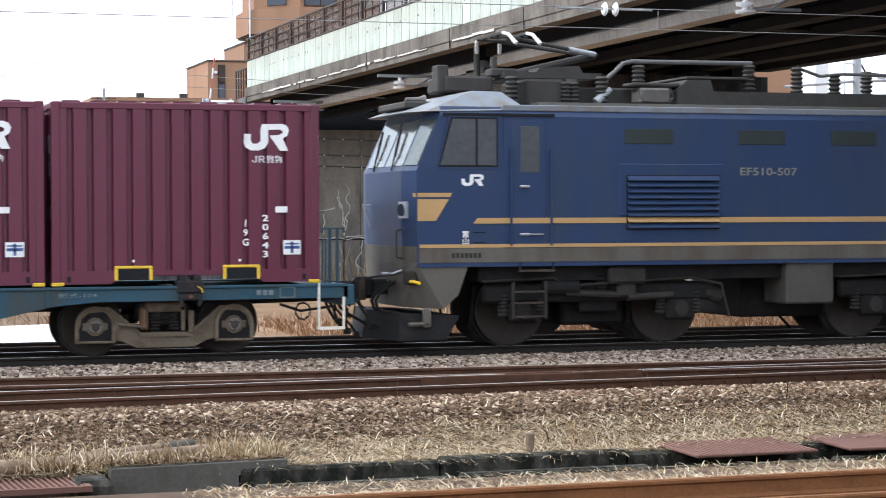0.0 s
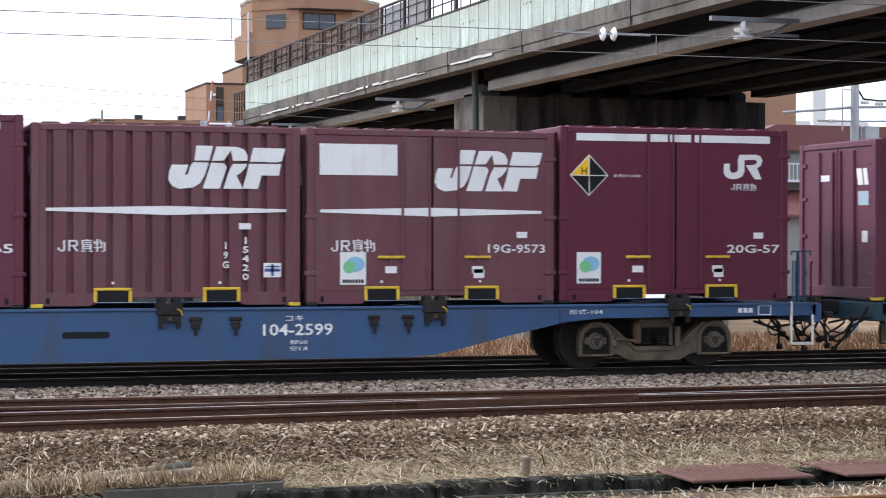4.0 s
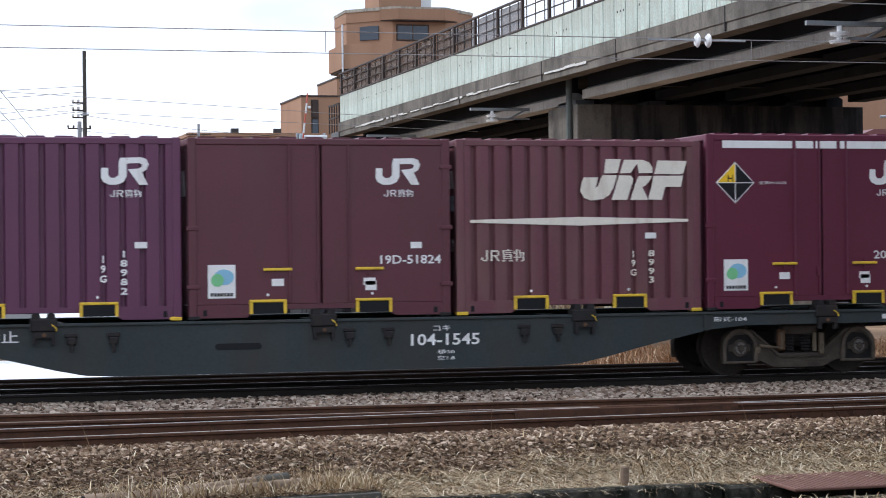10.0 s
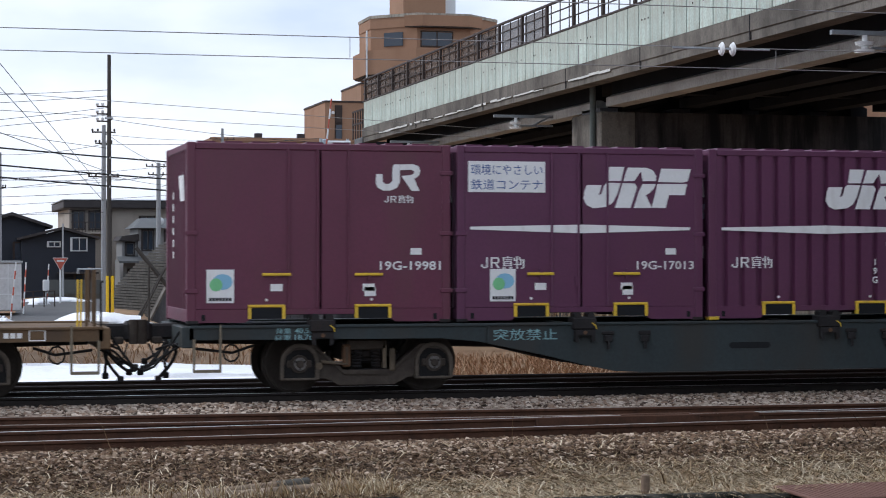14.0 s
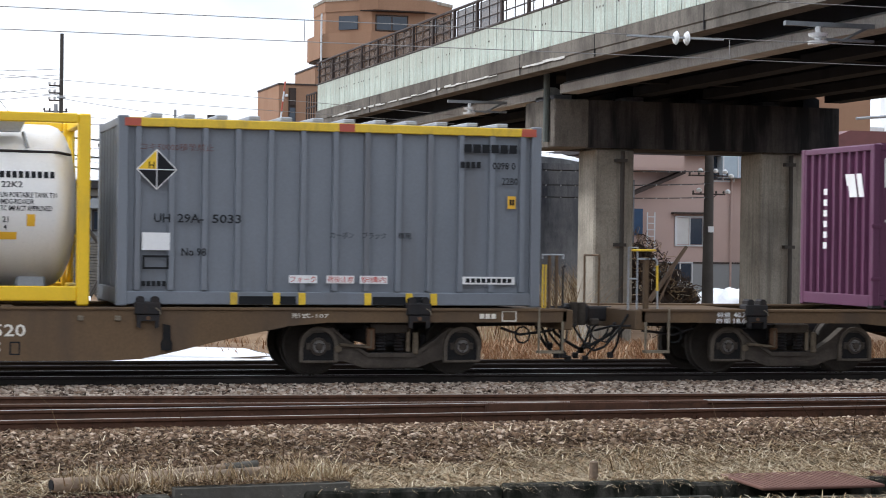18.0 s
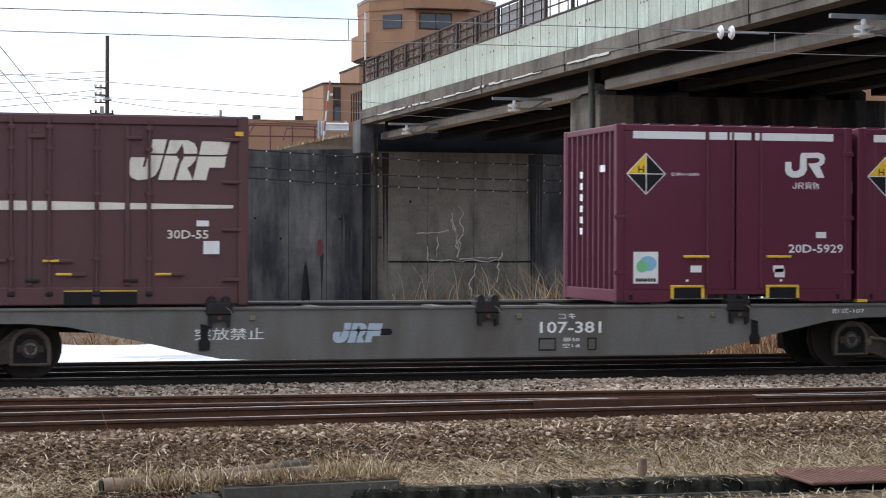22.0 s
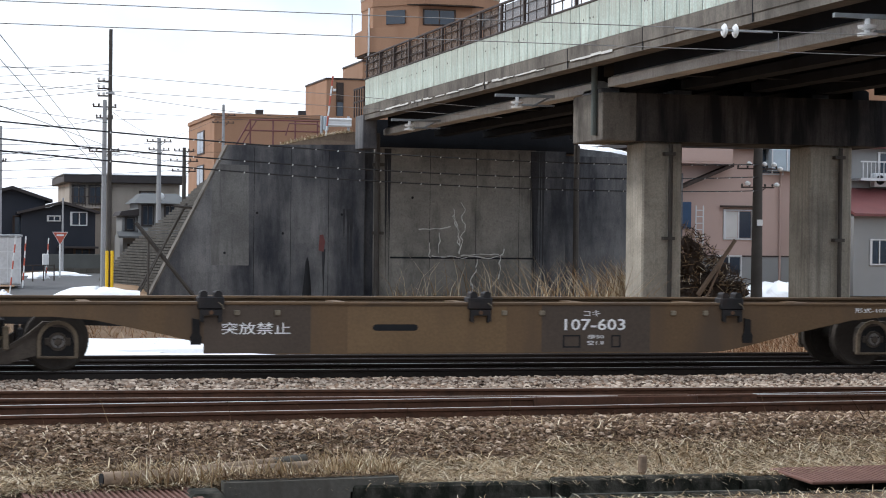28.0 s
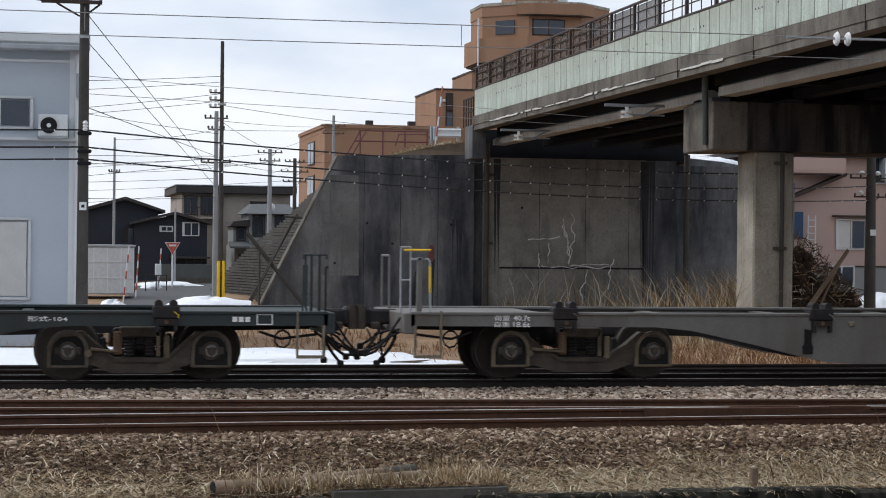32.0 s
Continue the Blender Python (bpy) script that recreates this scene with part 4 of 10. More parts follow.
# ------------------------------------------------------------------ buildings
def window(parent, x, y, z, w, h, depth=0.12, curtains=False, frame=None, nx=2):
    """A window in a wall that looks towards -y: x, z its middle."""
    fr = part("window", Geo().box(x - w / 2 - 0.06, x + w / 2 + 0.06, y - 0.05, y + 0.06, z - h / 2 - 0.06, z - h / 2, 0.01)
              .box(x - w / 2 - 0.06, x + w / 2 + 0.06, y - 0.05, y + 0.06, z + h / 2, z + h / 2 + 0.06, 0.01)
              .box(x - w / 2 - 0.06, x - w / 2, y - 0.05, y + 0.06, z - h / 2, z + h / 2)
              .box(x + w / 2, x + w / 2 + 0.06, y - 0.05, y + 0.06, z - h / 2, z + h / 2), frame or alu, parent)
    for i in range(nx):
        a, b = x - w / 2 + w * i / nx, x - w / 2 + w * (i + 1) / nx
        part("pane", Geo().box(a + 0.03, b - 0.03, y - 0.02, y - 0.005, z - h / 2 + 0.03, z + h / 2 - 0.03), curtain if i == int(curtains) - 1 else glass, fr)
        part("sash", Geo().box(a, a + 0.05, y - 0.035, y, z - h / 2, z + h / 2), frame or alu, fr)
    return fr


def octagon(cx, cy, r):
    return [(cx + r * math.cos(math.pi / 8 + k * math.pi / 4), cy + r * math.sin(math.pi / 8 + k * math.pi / 4)) for k in range(8)]


def build_apartments():
    ap = thing("apartment_building", pose(1.6, 0, 0), "stepped orange-tan tiled apartment block with an octagonal tower", "building")
    y0 = 107.9
    part("low_wing", Geo().box(17.3, 27.0, y0, y0 + 14, -1, 9.9), brick_tan, ap)
    part("roof_edge", Geo().box(17.2, 27.1, y0 - 0.1, y0 + 14, 9.9, 10.15), brick_tan, ap)
    part("middle_wing", Geo().box(25.26, 28.2, y0 + 0.5, y0 + 8.5, -1, 12.75), brick_tan, ap)
    part("roof_edge", Geo().box(25.2, 28.2, y0 + 0.44, y0 + 8.5, 12.75, 12.87), dark_rail, ap)
    part("roof_edge", Geo().box(27.85, 31.5, y0 + 0.74, y0 + 7.7, 14.1, 14.22), dark_rail, ap)
    part("stair_tower", Geo().box(27.9, 31.5, y0 + 0.8, y0 + 7.7, -1, 14.1), brick_tan, ap)
    cx, cy = 34.2, y0 + 6.5
    part("tower_shaft", Geo().prism(octagon(cx, cy, 5.0), -1, 15.1, "z"), brick_tan, ap)
    part("balcony_band", Geo().prism(octagon(cx, cy, 5.65), 15.1, 16.85, "z"), brick_tan, ap)
    part("window_band", Geo().prism(octagon(cx, cy, 5.15), 16.85, 18.45, "z"), brick_tan, ap)
    part("cornice", Geo().prism(octagon(cx, cy, 5.2), 18.45, 19.2, "z"), brick_tan, ap)
    part("roof_cap", Geo().prism(octagon(cx, cy, 5.25), 19.2, 19.42, "z"), pale_concrete, ap, "pale weathered parapet edge")
    fb = cy - 5.15 * math.cos(math.pi / 8)
    part("brow", Geo().prism([(cx - 2.9, fb + 0.05), (cx - 1.75, fb - 0.75), (cx + 1.75, fb - 0.75), (cx + 2.9, fb + 0.05)], 18.42, 19.2, "z"), brick_tan, ap, "projecting bay under the roof edge")
    part("brow_soffit", Geo().prism([(cx - 2.85, fb + 0.05), (cx - 1.72, fb - 0.7), (cx + 1.72, fb - 0.7), (cx + 2.85, fb + 0.05)], 18.34, 18.418, "z"), dark_rail, ap, "dark soffit")
    part("band_soffit", Geo().prism(octagon(cx, cy, 5.5), 15.0, 15.098, "z"), dark_rail, ap)
    part("penthouse", Geo().box(32.0, 35.2, cy - 1.5, cy + 3, 19.35, 22.4), brick_tan, ap)
    part("roof_vent", Geo().box(35.3, 36.1, cy - 1, cy + 1, 19.35, 22.2), house_white, ap)
    f = cy - 5.15 * math.cos(math.pi / 8)
    for x, w in ((33.7, 1.8), (31.7, 0.0)):
        if w:
            window(ap, x, f - 0.02, 17.55, 2.3, 1.05, nx=2, frame=dark_rail)
    for ang, w in ((-1, 1.6), (1, 2.6)):
        a = -math.pi / 2 + ang * math.pi / 4
        px, py = cx + 4.78 * math.cos(a), cy + 4.78 * math.sin(a)
        me = Geo().box(-w / 2, w / 2, -0.06, 0.05, -0.5, 0.5, 0.02).data("window", glass)
        part("window", me, glass, ap, at=pose(px, py, 17.6, 0, 0, math.degrees(a) + 90))
    window(ap, 30.6, y0 + 0.78, 13.0, 0.9, 0.9, frame=dark_rail, nx=1)
    for k in range(7):
        part("slit_window", Geo().box(26.02, 26.42, y0 + 0.36, y0 + 0.6, 4.0 + 1.22 * k, 5.05 + 1.22 * k), glass if k % 2 else dark_rail, ap)
    part("slit_frame", Geo().box(25.96, 26.48, y0 + 0.44, y0 + 0.56, 3.9, 12.55), dark_rail, ap)
    for z, hh in ((8.35, 1.7), (6.0, 1.5), (3.4, 1.5)):
        fr = part("window", Geo().box(17.24, 17.34, y0 + 4.9, y0 + 8.7, z - hh / 2, z + hh / 2, 0.02), dark_rail, ap)
        part("pane", Geo().box(17.22, 17.25, y0 + 5.2, y0 + 6.7, z - hh / 2 + 0.1, z + hh / 2 - 0.1), glass, fr)
        part("pane", Geo().box(17.22, 17.25, y0 + 6.9, y0 + 8.4, z - hh / 2 + 0.1, z + hh / 2 - 0.1), glass, fr)
    for x, z in ((28.6, 11.2), (25.7, 11.9)):
        part("vent_hood", Geo().box(x, x + 0.22, y0 + (0.35 if x < 26 else 0.7), y0 + 0.82, z, z + 0.2, 0.04), house_white, ap)
    part("curtained_pane", Geo().box(-0.26, 0.26, -0.09, -0.05, -0.45, 0.45, 0.02), curtain, ap, at=pose(cx + 4.78 * math.cos(-math.pi / 4) - 0.85, cy + 4.78 * math.sin(-math.pi / 4) - 0.85, 17.6, 0, 0, 45))
    part("downpipe", Geo().tube((cx - 5.15, cy - 2.4, 14.0), (cx - 5.15, cy - 2.4, 18.3), 0.07, n=6), house_white, ap)
    for x in (20.2, 23.2):
        part("vent_cap", Geo().box(x, x + 0.5, y0 - 0.08, y0 + 0.4, 10.1, 10.45), roof_dark, ap)


def build_houses():
    # pale blue house beside the big pole
    h = thing("house", pose(0, 0, 0), "pale blue-grey sided house with white trim and an air conditioner", "house")
    part("wall", Geo().box(-9.0, 0.55, 13.9, 22.0, -0.3, 5.9), house_blue, h)
    part("corner_trim", Geo().box(0.45, 0.72, 13.86, 14.2, -0.2, 5.9), house_white, h)
    part("roof", Geo().box(-9.4, 0.86, 13.5, 22.4, 5.98, 6.22, 0.04), house_white, h, "white roof edge")
    part("gutter", Geo().box(-9.4, 0.86, 13.46, 13.62, 5.84, 5.97, 0.03), galva, h)
    part("eaves_band", Geo().box(-9.0, 0.44, 13.86, 13.92, 5.62, 5.68), alu, h)
    window(h, -1.0, 13.88, 4.56, 1.3, 0.58, nx=2, curtains=1)
    part("ledge", Geo().box(-2.5, 0.6, 13.6, 13.9, 3.98, 4.04), alu, h)
    window(h, -1.02, 13.88, 1.52, 1.3, 1.6, nx=2, curtains=2)
    ac = part("air_conditioner", Geo().box(-0.18, 0.42, 13.5, 13.8, 4.06, 4.52, 0.02), house_white, h, "white outdoor air conditioner unit")
    part("fan_grille", Geo().tube((0.03, 13.49, 4.29), (0.03, 13.47, 4.29), 0.17, n=18), black_paint, ac)
    part("fan_hub", Geo().tube((0.03, 13.47, 4.29), (0.03, 13.46, 4.29), 0.045, n=10), house_white, ac)
    part("bracket", Geo().box(-0.2, 0.44, 13.48, 13.85, 4.03, 4.06), galva, ac)
    part("downpipe", Geo().tube((0.6, 13.8, -0.2), (0.6, 13.8, 5.8), 0.04, n=8), house_white, h)
    part("meter_box", Geo().box(0.58, 0.72, 13.7, 13.86, 4.9, 5.4, 0.01), galva, h)
    for z in (1.15, 2.3, 3.45, 4.6):
        part("siding_joint", Geo().box(-9.0, 0.44, 13.893, 13.9, z, z + 0.012), house_blue, h)
    # two black houses
    h = thing("house", pose(0, 0, 0), "black sided house with a low gable roof", "house")
    part("wall", Geo().prism([(0.5, -0.5), (5.5, -0.5), (5.5, 3.42), (3.88, 3.95), (0.5, 3.0)], 72.0, 79), house_dark, h)
    part("roof", Geo().prism([(0.0, 3.0), (3.88, 4.1), (5.85, 3.44), (5.85, 3.3), (3.88, 3.94), (0.0, 2.84)], 71.6, 79.4), roof_dark, h)
    window(h, 4.45, 71.98, 2.15, 0.95, 0.85, frame=dark_rail)
    part("balcony", Geo().box(3.7, 5.2, 71.3, 72.0, 1.2, 1.75, 0.02), house_dark, h)
    part("siding_band", Geo().box(0.5, 5.5, 71.96, 72.0, 1.0, 1.1), roof_dark, h)
    h = thing("house", pose(0, 0, 0), "black sided house with a low gable roof", "house")
    part("wall", Geo().prism([(4.3, -0.5), (7.85, -0.5), (7.85, 2.78), (6.25, 3.2), (4.3, 2.75)], 70.4, 78), house_dark, h)
    part("roof", Geo().prism([(4.1, 2.82), (6.25, 3.36), (8.05, 2.86), (8.05, 2.74), (6.25, 3.23), (4.1, 2.70)], 70.0, 78.4), roof_dark, h)
    window(h, 7.04, 70.38, 2.5, 0.72, 0.58, nx=2)
    window(h, 5.83, 70.38, 2.5, 0.55, 0.18, nx=2)
    window(h, 7.2, 70.38, 0.75, 0.7, 0.5, nx=2, frame=dark_rail)
    part("porch_roof", Geo().box(6.0, 7.95, 69.6, 70.4, 1.05, 1.14), roof_dark, h)
    # beige house with a flat roof
    h = thing("house", pose(0, 0, 0), "beige rendered two-storey house with a dark flat roof", "house")
    part("wall", Geo().box(7.35, 13.4, 82.0, 92, -0.5, 4.55), house_beige, h)
    part("roof", Geo().box(7.0, 13.7, 81.4, 92.4, 4.55, 4.98, 0.04), roof_dark, h, "dark roof with a deep fascia")
    part("roof_lip", Geo().box(6.95, 13.75, 81.36, 92.4, 4.985, 5.03), galva, h)
    for x in (7.85, 8.75):
        window(h, x, 81.98, 3.9, 0.62, 0.95, frame=roof_dark)
    part("balcony", Geo().box(7.4, 9.2, 81.2, 82.0, 3.15, 3.24), house_beige, h)
    for k in range(10):
        part("baluster", Geo().box(7.45 + 0.18 * k, 7.48 + 0.18 * k, 81.22, 81.25, 3.24, 3.75), dark_rail, h)
    part("balcony_rail", Geo().box(7.4, 9.2, 81.2, 81.26, 3.75, 3.8), dark_rail, h)
    window(h, 11.6, 81.98, 3.7, 0.8, 0.8, frame=dark_rail)
    part("downpipe", Geo().tube((9.6, 81.9, -0.4), (9.6, 81.9, 4.5), 0.05, n=6), dark_rail, h)
    h = thing("house", pose(0, 0, 0), "small white house with dark windows and grey roofs", "house")
    part("wall", Geo().box(9.7, 13.2, 75.6, 80.5, -0.6, 1.7), house_shaded_white, h)
    part("upper_wing", Geo().box(10.45, 12.85, 75.5, 80, 1.7, 3.4), house_shaded_white, h)
    part("roof", Geo().add([(10.2, 75.0, 3.38), (13.1, 75.0, 3.38), (13.1, 80.4, 3.38), (10.2, 80.4, 3.38), (10.75, 76.6, 3.92), (12.6, 76.6, 3.92), (12.6, 79, 3.92), (10.75, 79, 3.92)], [(0, 1, 5, 4), (1, 2, 6, 5), (2, 3, 7, 6), (3, 0, 4, 7), (4, 5, 6, 7), (3, 2, 1, 0)]), roof_grey, h, "grey hipped metal roof")
    part("side_wing", Geo().box(9.65, 10.45, 75.8, 79, 1.7, 2.75), house_shaded_white, h)
    part("side_roof", Geo().prism([(9.45, 2.72), (9.6, 2.95), (10.5, 3.08), (10.5, 2.72)], 75.4, 79.3), roof_dark, h)
    part("lower_roof", Geo().prism([(74.7, 1.56), (75.7, 1.80), (75.7, 1.9), (74.7, 1.66)], 9.4, 13.3, "x"), roof_grey, h, "grey lower roof")
    for x, w in ((10.95, 0.55), (12.1, 0.5)):
        window(h, x, 75.48, 2.75, w, 1.0, frame=roof_dark, nx=2)
    window(h, 10.05, 75.78, 2.3, 0.4, 0.6, frame=roof_dark, nx=1)
    for x in (10.2, 11.2, 12.2):
        window(h, x, 75.58, 0.75, 0.45, 0.9, frame=dark_rail, nx=1)
    dish = part("satellite_dish", Geo().lathe([(0, 0.02), (0.03, 0.14), (0.08, 0.2)], (11.6, 75.3, 3.75), "y", 14), house_white, h)
    wl_ = thing("garden_wall", pose(0, 0, 0), "low grey block wall beside the lane", "wall", kind="structure")
    for k in range(9):
        part("block_panel", Geo().box(5.35 + 0.30 * k, 5.64 + 0.30 * k, 66.5, 66.7, -0.5, 0.14, 0.01), plain_concrete, wl_)
    part("fence_sheet", Geo().box(5.35, 8.05, 66.55, 66.65, 0.14, 0.8, 0.01), equip_fence, wl_, "dull grey sheet fence")
    # pink house beyond the pier
    h = thing("house", pose(0, 0, 0), "dusty pink sided house with white windows", "house")
    part("wall", Geo().box(29.8, 38.2, 51.9, 60, -0.5, 5.85), house_pink, h)
    part("roof", Geo().prism([(29.2, 6.0), (33.5, 6.7), (38.8, 6.0), (38.8, 5.8), (29.2, 5.8)], 51.4, 60.5), roof_dark, h)
    part("stair_roof", Geo().prism([(31.2, 4.0), (33.6, 5.0), (33.6, 5.15), (31.2, 4.15)], 51.3, 51.95), dark_rail, h)
    window(h, 34.05, 51.88, 2.5, 1.25, 1.2, nx=2, curtains=True)
    part("window_hood", Geo().box(33.2, 34.9, 51.6, 51.9, 3.25, 3.33), dark_rail, h)
    window(h, 35.6, 51.88, 5.3, 1.0, 1.1, nx=2)
    part("white_band", Geo().box(29.8, 38.2, 51.84, 51.9, -0.4, 1.1), house_shaded_white, h, "white lower wall")
    window(h, 33.6, 51.82, 0.7, 1.1, 0.8)
    part("balcony", Geo().box(31.0, 33.4, 51.0, 51.9, 5.1, 5.2), house_pink, h)
    part("balcony_front", Geo().box(31.0, 33.4, 50.98, 51.04, 5.2, 5.75), house_pink, h)
    part("glazed_porch", Geo().box(35.3, 38.2, 51.2, 51.86, 4.85, 5.8, 0.03), pale_blue_paint, h, "pale blue glazed balcony front")
    for k in range(5):
        part("glazing_bar", Geo().box(35.3 + 0.7 * k, 35.36 + 0.7 * k, 51.17, 51.2, 4.85, 5.8), alu, h)
    part("sill_line", Geo().box(29.8, 38.2, 51.8, 51.84, 1.1, 1.16), dark_rail, h)
    part("drain_pipe", Geo().tube((36.0, 51.8, -0.4), (36.0, 51.8, 5.6), 0.05, n=6), house_pink, h)
    part("blue_sheet", Geo().box(31.35, 31.85, 51.82, 51.88, 2.3, 3.45), house_blue_dark, h, "blue sheeting")
    ld = thing("ladder", pose(31.92, 51.5, 1.2), "blue and white aluminium ladder against the pink wall", "ladder")
    for x in (0.0, 0.34):
        part("stile", Geo().box(x, x + 0.05, 0, 0.04, 0, 2.1), alu, ld)
    for i in range(7):
        part("rung", Geo().box(0.05, 0.34, 0.01, 0.03, 0.2 + 0.28 * i, 0.24 + 0.28 * i), alu, ld)
    # white house with red roofs
    h = thing("house", pose(0, 0, 0), "white house with dull red lean-to roofs", "house")
    part("wall", Geo().box(39.1, 52, 51.9, 60, -0.5, 6.0), house_shaded_white, h)
    part("roof", Geo().prism([(38.6, 5.95), (41.5, 7.1), (47.5, 7.1), (52.5, 5.95)], 51.4, 60.5), roof_red, h)
    part("porch", Geo().box(37.95, 46, 48.6, 51.9, -0.5, 2.9), house_shaded_white, h)
    ac2 = part("air_conditioner", Geo().box(40.3, 41.1, 51.4, 51.85, 4.25, 4.85, 0.03), house_white, h, "white air conditioner unit")
    part("fan_grille", Geo().tube((40.58, 51.39, 4.55), (40.58, 51.37, 4.55), 0.21, n=16), black_paint, ac2)
    part("porch_roof", Geo().prism([(48.2, 2.9), (51.9, 4.1), (51.9, 4.2), (48.2, 3.02)], 37.8, 46.3, "x"), roof_red, h, "dull red metal lean-to roof")
    window(h, 39.3, 48.58, 1.38, 1.1, 1.0, nx=3)
    window(h, 42.9, 48.58, 1.4, 1.0, 1.6)
    part("balcony", Geo().box(39.4, 45.5, 50.9, 51.9, 4.5, 4.62), alu, h)
    for i in range(30):
        part("baluster", Geo().box(39.5 + 0.2 * i, 39.53 + 0.2 * i, 50.92, 50.95, 4.62, 5.3), alu, h)
    part("balcony_rail", Geo().box(39.4, 45.5, 50.9, 50.97, 5.3, 5.36), alu, h)
    window(h, 41.2, 51.88, 5.2, 0.9, 1.1)
    # bright far block and steel portal seen beyond the pier end
    sh = thing("covered_shed", pose(2.32, 46.0, 0), "low shed wrapped in translucent white sheeting", "shed")
    part("sheeting", Geo().box(-1.6, 0.9, 0, 3.0, -0.1, 1.68, 0.05), plastic_white, sh)
    part("flat_roof", Geo().box(-1.7, 0.95, -0.05, 3.1, 1.68, 1.75), galva, sh)
    for x in (-0.6, -0.1, 0.4, 0.86):
        part("batten", Geo().box(x, x + 0.035, -0.02, 0.0, 0.0, 1.66), house_white, sh)
    for z in (0.5, 1.1):
        part("batten", Geo().box(-1.6, 0.9, -0.022, -0.002, z, z + 0.03), house_white, sh)
    for x, y, z0, z1, dx in ((2.5, 37.5, -0.15, 1.72, 0.18), (3.22, 44.5, -0.15, 1.7, 0.1), (4.62, 55.0, -0.1, 1.6, 0.1)):
        sp = thing("snow_pole", pose(x, y, z0), "red and white striped leaning snow marker pole", "pole", "snow poles by the lane")
        for k in range(7):
            d = (z1 - z0) / 7
            part("stripe", Geo().tube((dx * k / 7, 0, d * k), (dx * (k + 1) / 7, 0, d * (k + 1)), 0.026, n=8), red_sign if k % 2 else house_white, sp)
    bx = thing("meter_cabinet", pose(4.55, 54.5, -0.05), "small white cabinet on a post beside the lane", "cabinet")
    part("cabinet", Geo().box(-0.1, 0.16, 0, 0.2, 0.5, 1.0, 0.02), house_white, bx)
    part("post", Geo().tube((0.03, 0.1, 0), (0.03, 0.1, 0.5), 0.03, n=6), galva, bx)
    fn = thing("low_fence", pose(3.0, 50.0, 0), "low dark pipe fence at the lane edge", "fence")
    for k in range(5):
        part("post", Geo().tube((0.45 * k, 0.6 * k, -0.1), (0.45 * k, 0.6 * k, 0.55), 0.025, n=6), dark_rail, fn)
    for z in (0.3, 0.53):
        part("rail", Geo().tube((0, 0, z), (1.8, 2.4, z), 0.02, n=6), dark_rail, fn)
    rd = thing("lane", pose(0, 0, 0), "damp grey asphalt lane between the houses", "road", kind="structure")
    rows_ = [(30.0, 1.0, 4.6), (36.0, 2.1, 5.2), (40.0, 2.5, 5.65), (50.0, 3.2, 6.6), (58.0, 3.8, 7.3), (66.3, 4.2, 7.9)]
    part("surface", Geo().add([(x, y, ground_height(0, y) + 0.03) for y, xa, xb in rows_ for x in (xa, xb)], [(2 * i, 2 * i + 1, 2 * i + 3, 2 * i + 2) for i in range(5)]), asphalt, rd)
    ts = thing("traffic_sign", pose(5.5, 60.0, 0.0), "red triangular stop sign on a white pole", "sign")
    ts.matrix_basis = pose(5.5, 60.0, -0.17)
    part("sign_pole", Geo().tube((0, 0, 0), (0, 0, 2.02), 0.04, n=8), house_white, ts)
    part("sign_plate", Geo().prism([(-0.3, 2.0), (0.3, 2.0), (0.0, 1.48)], -0.065, -0.045), red_sign, ts)
    part("sign_border", Geo().prism([(-0.34, 2.025), (0.34, 2.025), (0.0, 1.44)], -0.045, -0.042), house_white, ts)
    part("writing_bar", Geo().box(-0.16, 0.16, -0.068, -0.066, 1.84, 1.92), house_white, ts)


# ------------------------------------------------------------------ poles and wires
def wire(name, a, b, sag, r, material, label, n=14, parent=None, beads=0):
    a, b = Vector(a), Vector(b)
    pts = [a.lerp(b, i / n) - Vector((0, 0, 4 * sag * (i / n) * (1 - i / n))) for i in range(n + 1)]
    ob = solid(name, Geo().pipe(pts, r, 5), material, label, "wire")
    if beads:
        for i in range(beads):
            f = (i + 0.5) / beads
            p = a.lerp(b, f) - Vector((0, 0, 4 * sag * f * (1 - f)))
            part("cable_clip", Geo().box(p.x - 0.014, p.x + 0.014, p.y - 0.022, p.y + 0.022, p.z - 0.024, p.z + 0.008), porcelain, ob)
    return ob


def utility_pole(x, y, z0, z1, r, material, label, arms=()):
    p = thing("utility_pole", pose(x, y, 0), label, "pole", "utility poles")
    part("pole", Geo().tube((0, 0, z0), (0, 0, z1), r * 1.25, r * 0.85, 14), material, p, smooth=40)
    for z, w in arms:
        part("crossarm", Geo().box(-w, w, -0.03, 0.03, z, z + 0.05), dark_rail, p)
        part("arm_brace", Geo().pipe([(0.45 * w, -0.03, z), (0.0, -0.03, z - 0.3 * w)], 0.015, 5), dark_rail, p)
        for q in (-0.95, -0.5, 0.45, 0.9):
            part("insulator", Geo().lathe([(0, 0.015), (0.02, 0.035), (0.07, 0.04), (0.1, 0.015)], (q * w, 0, z + 0.05), "z", 8), pole_dark, p)
    return p


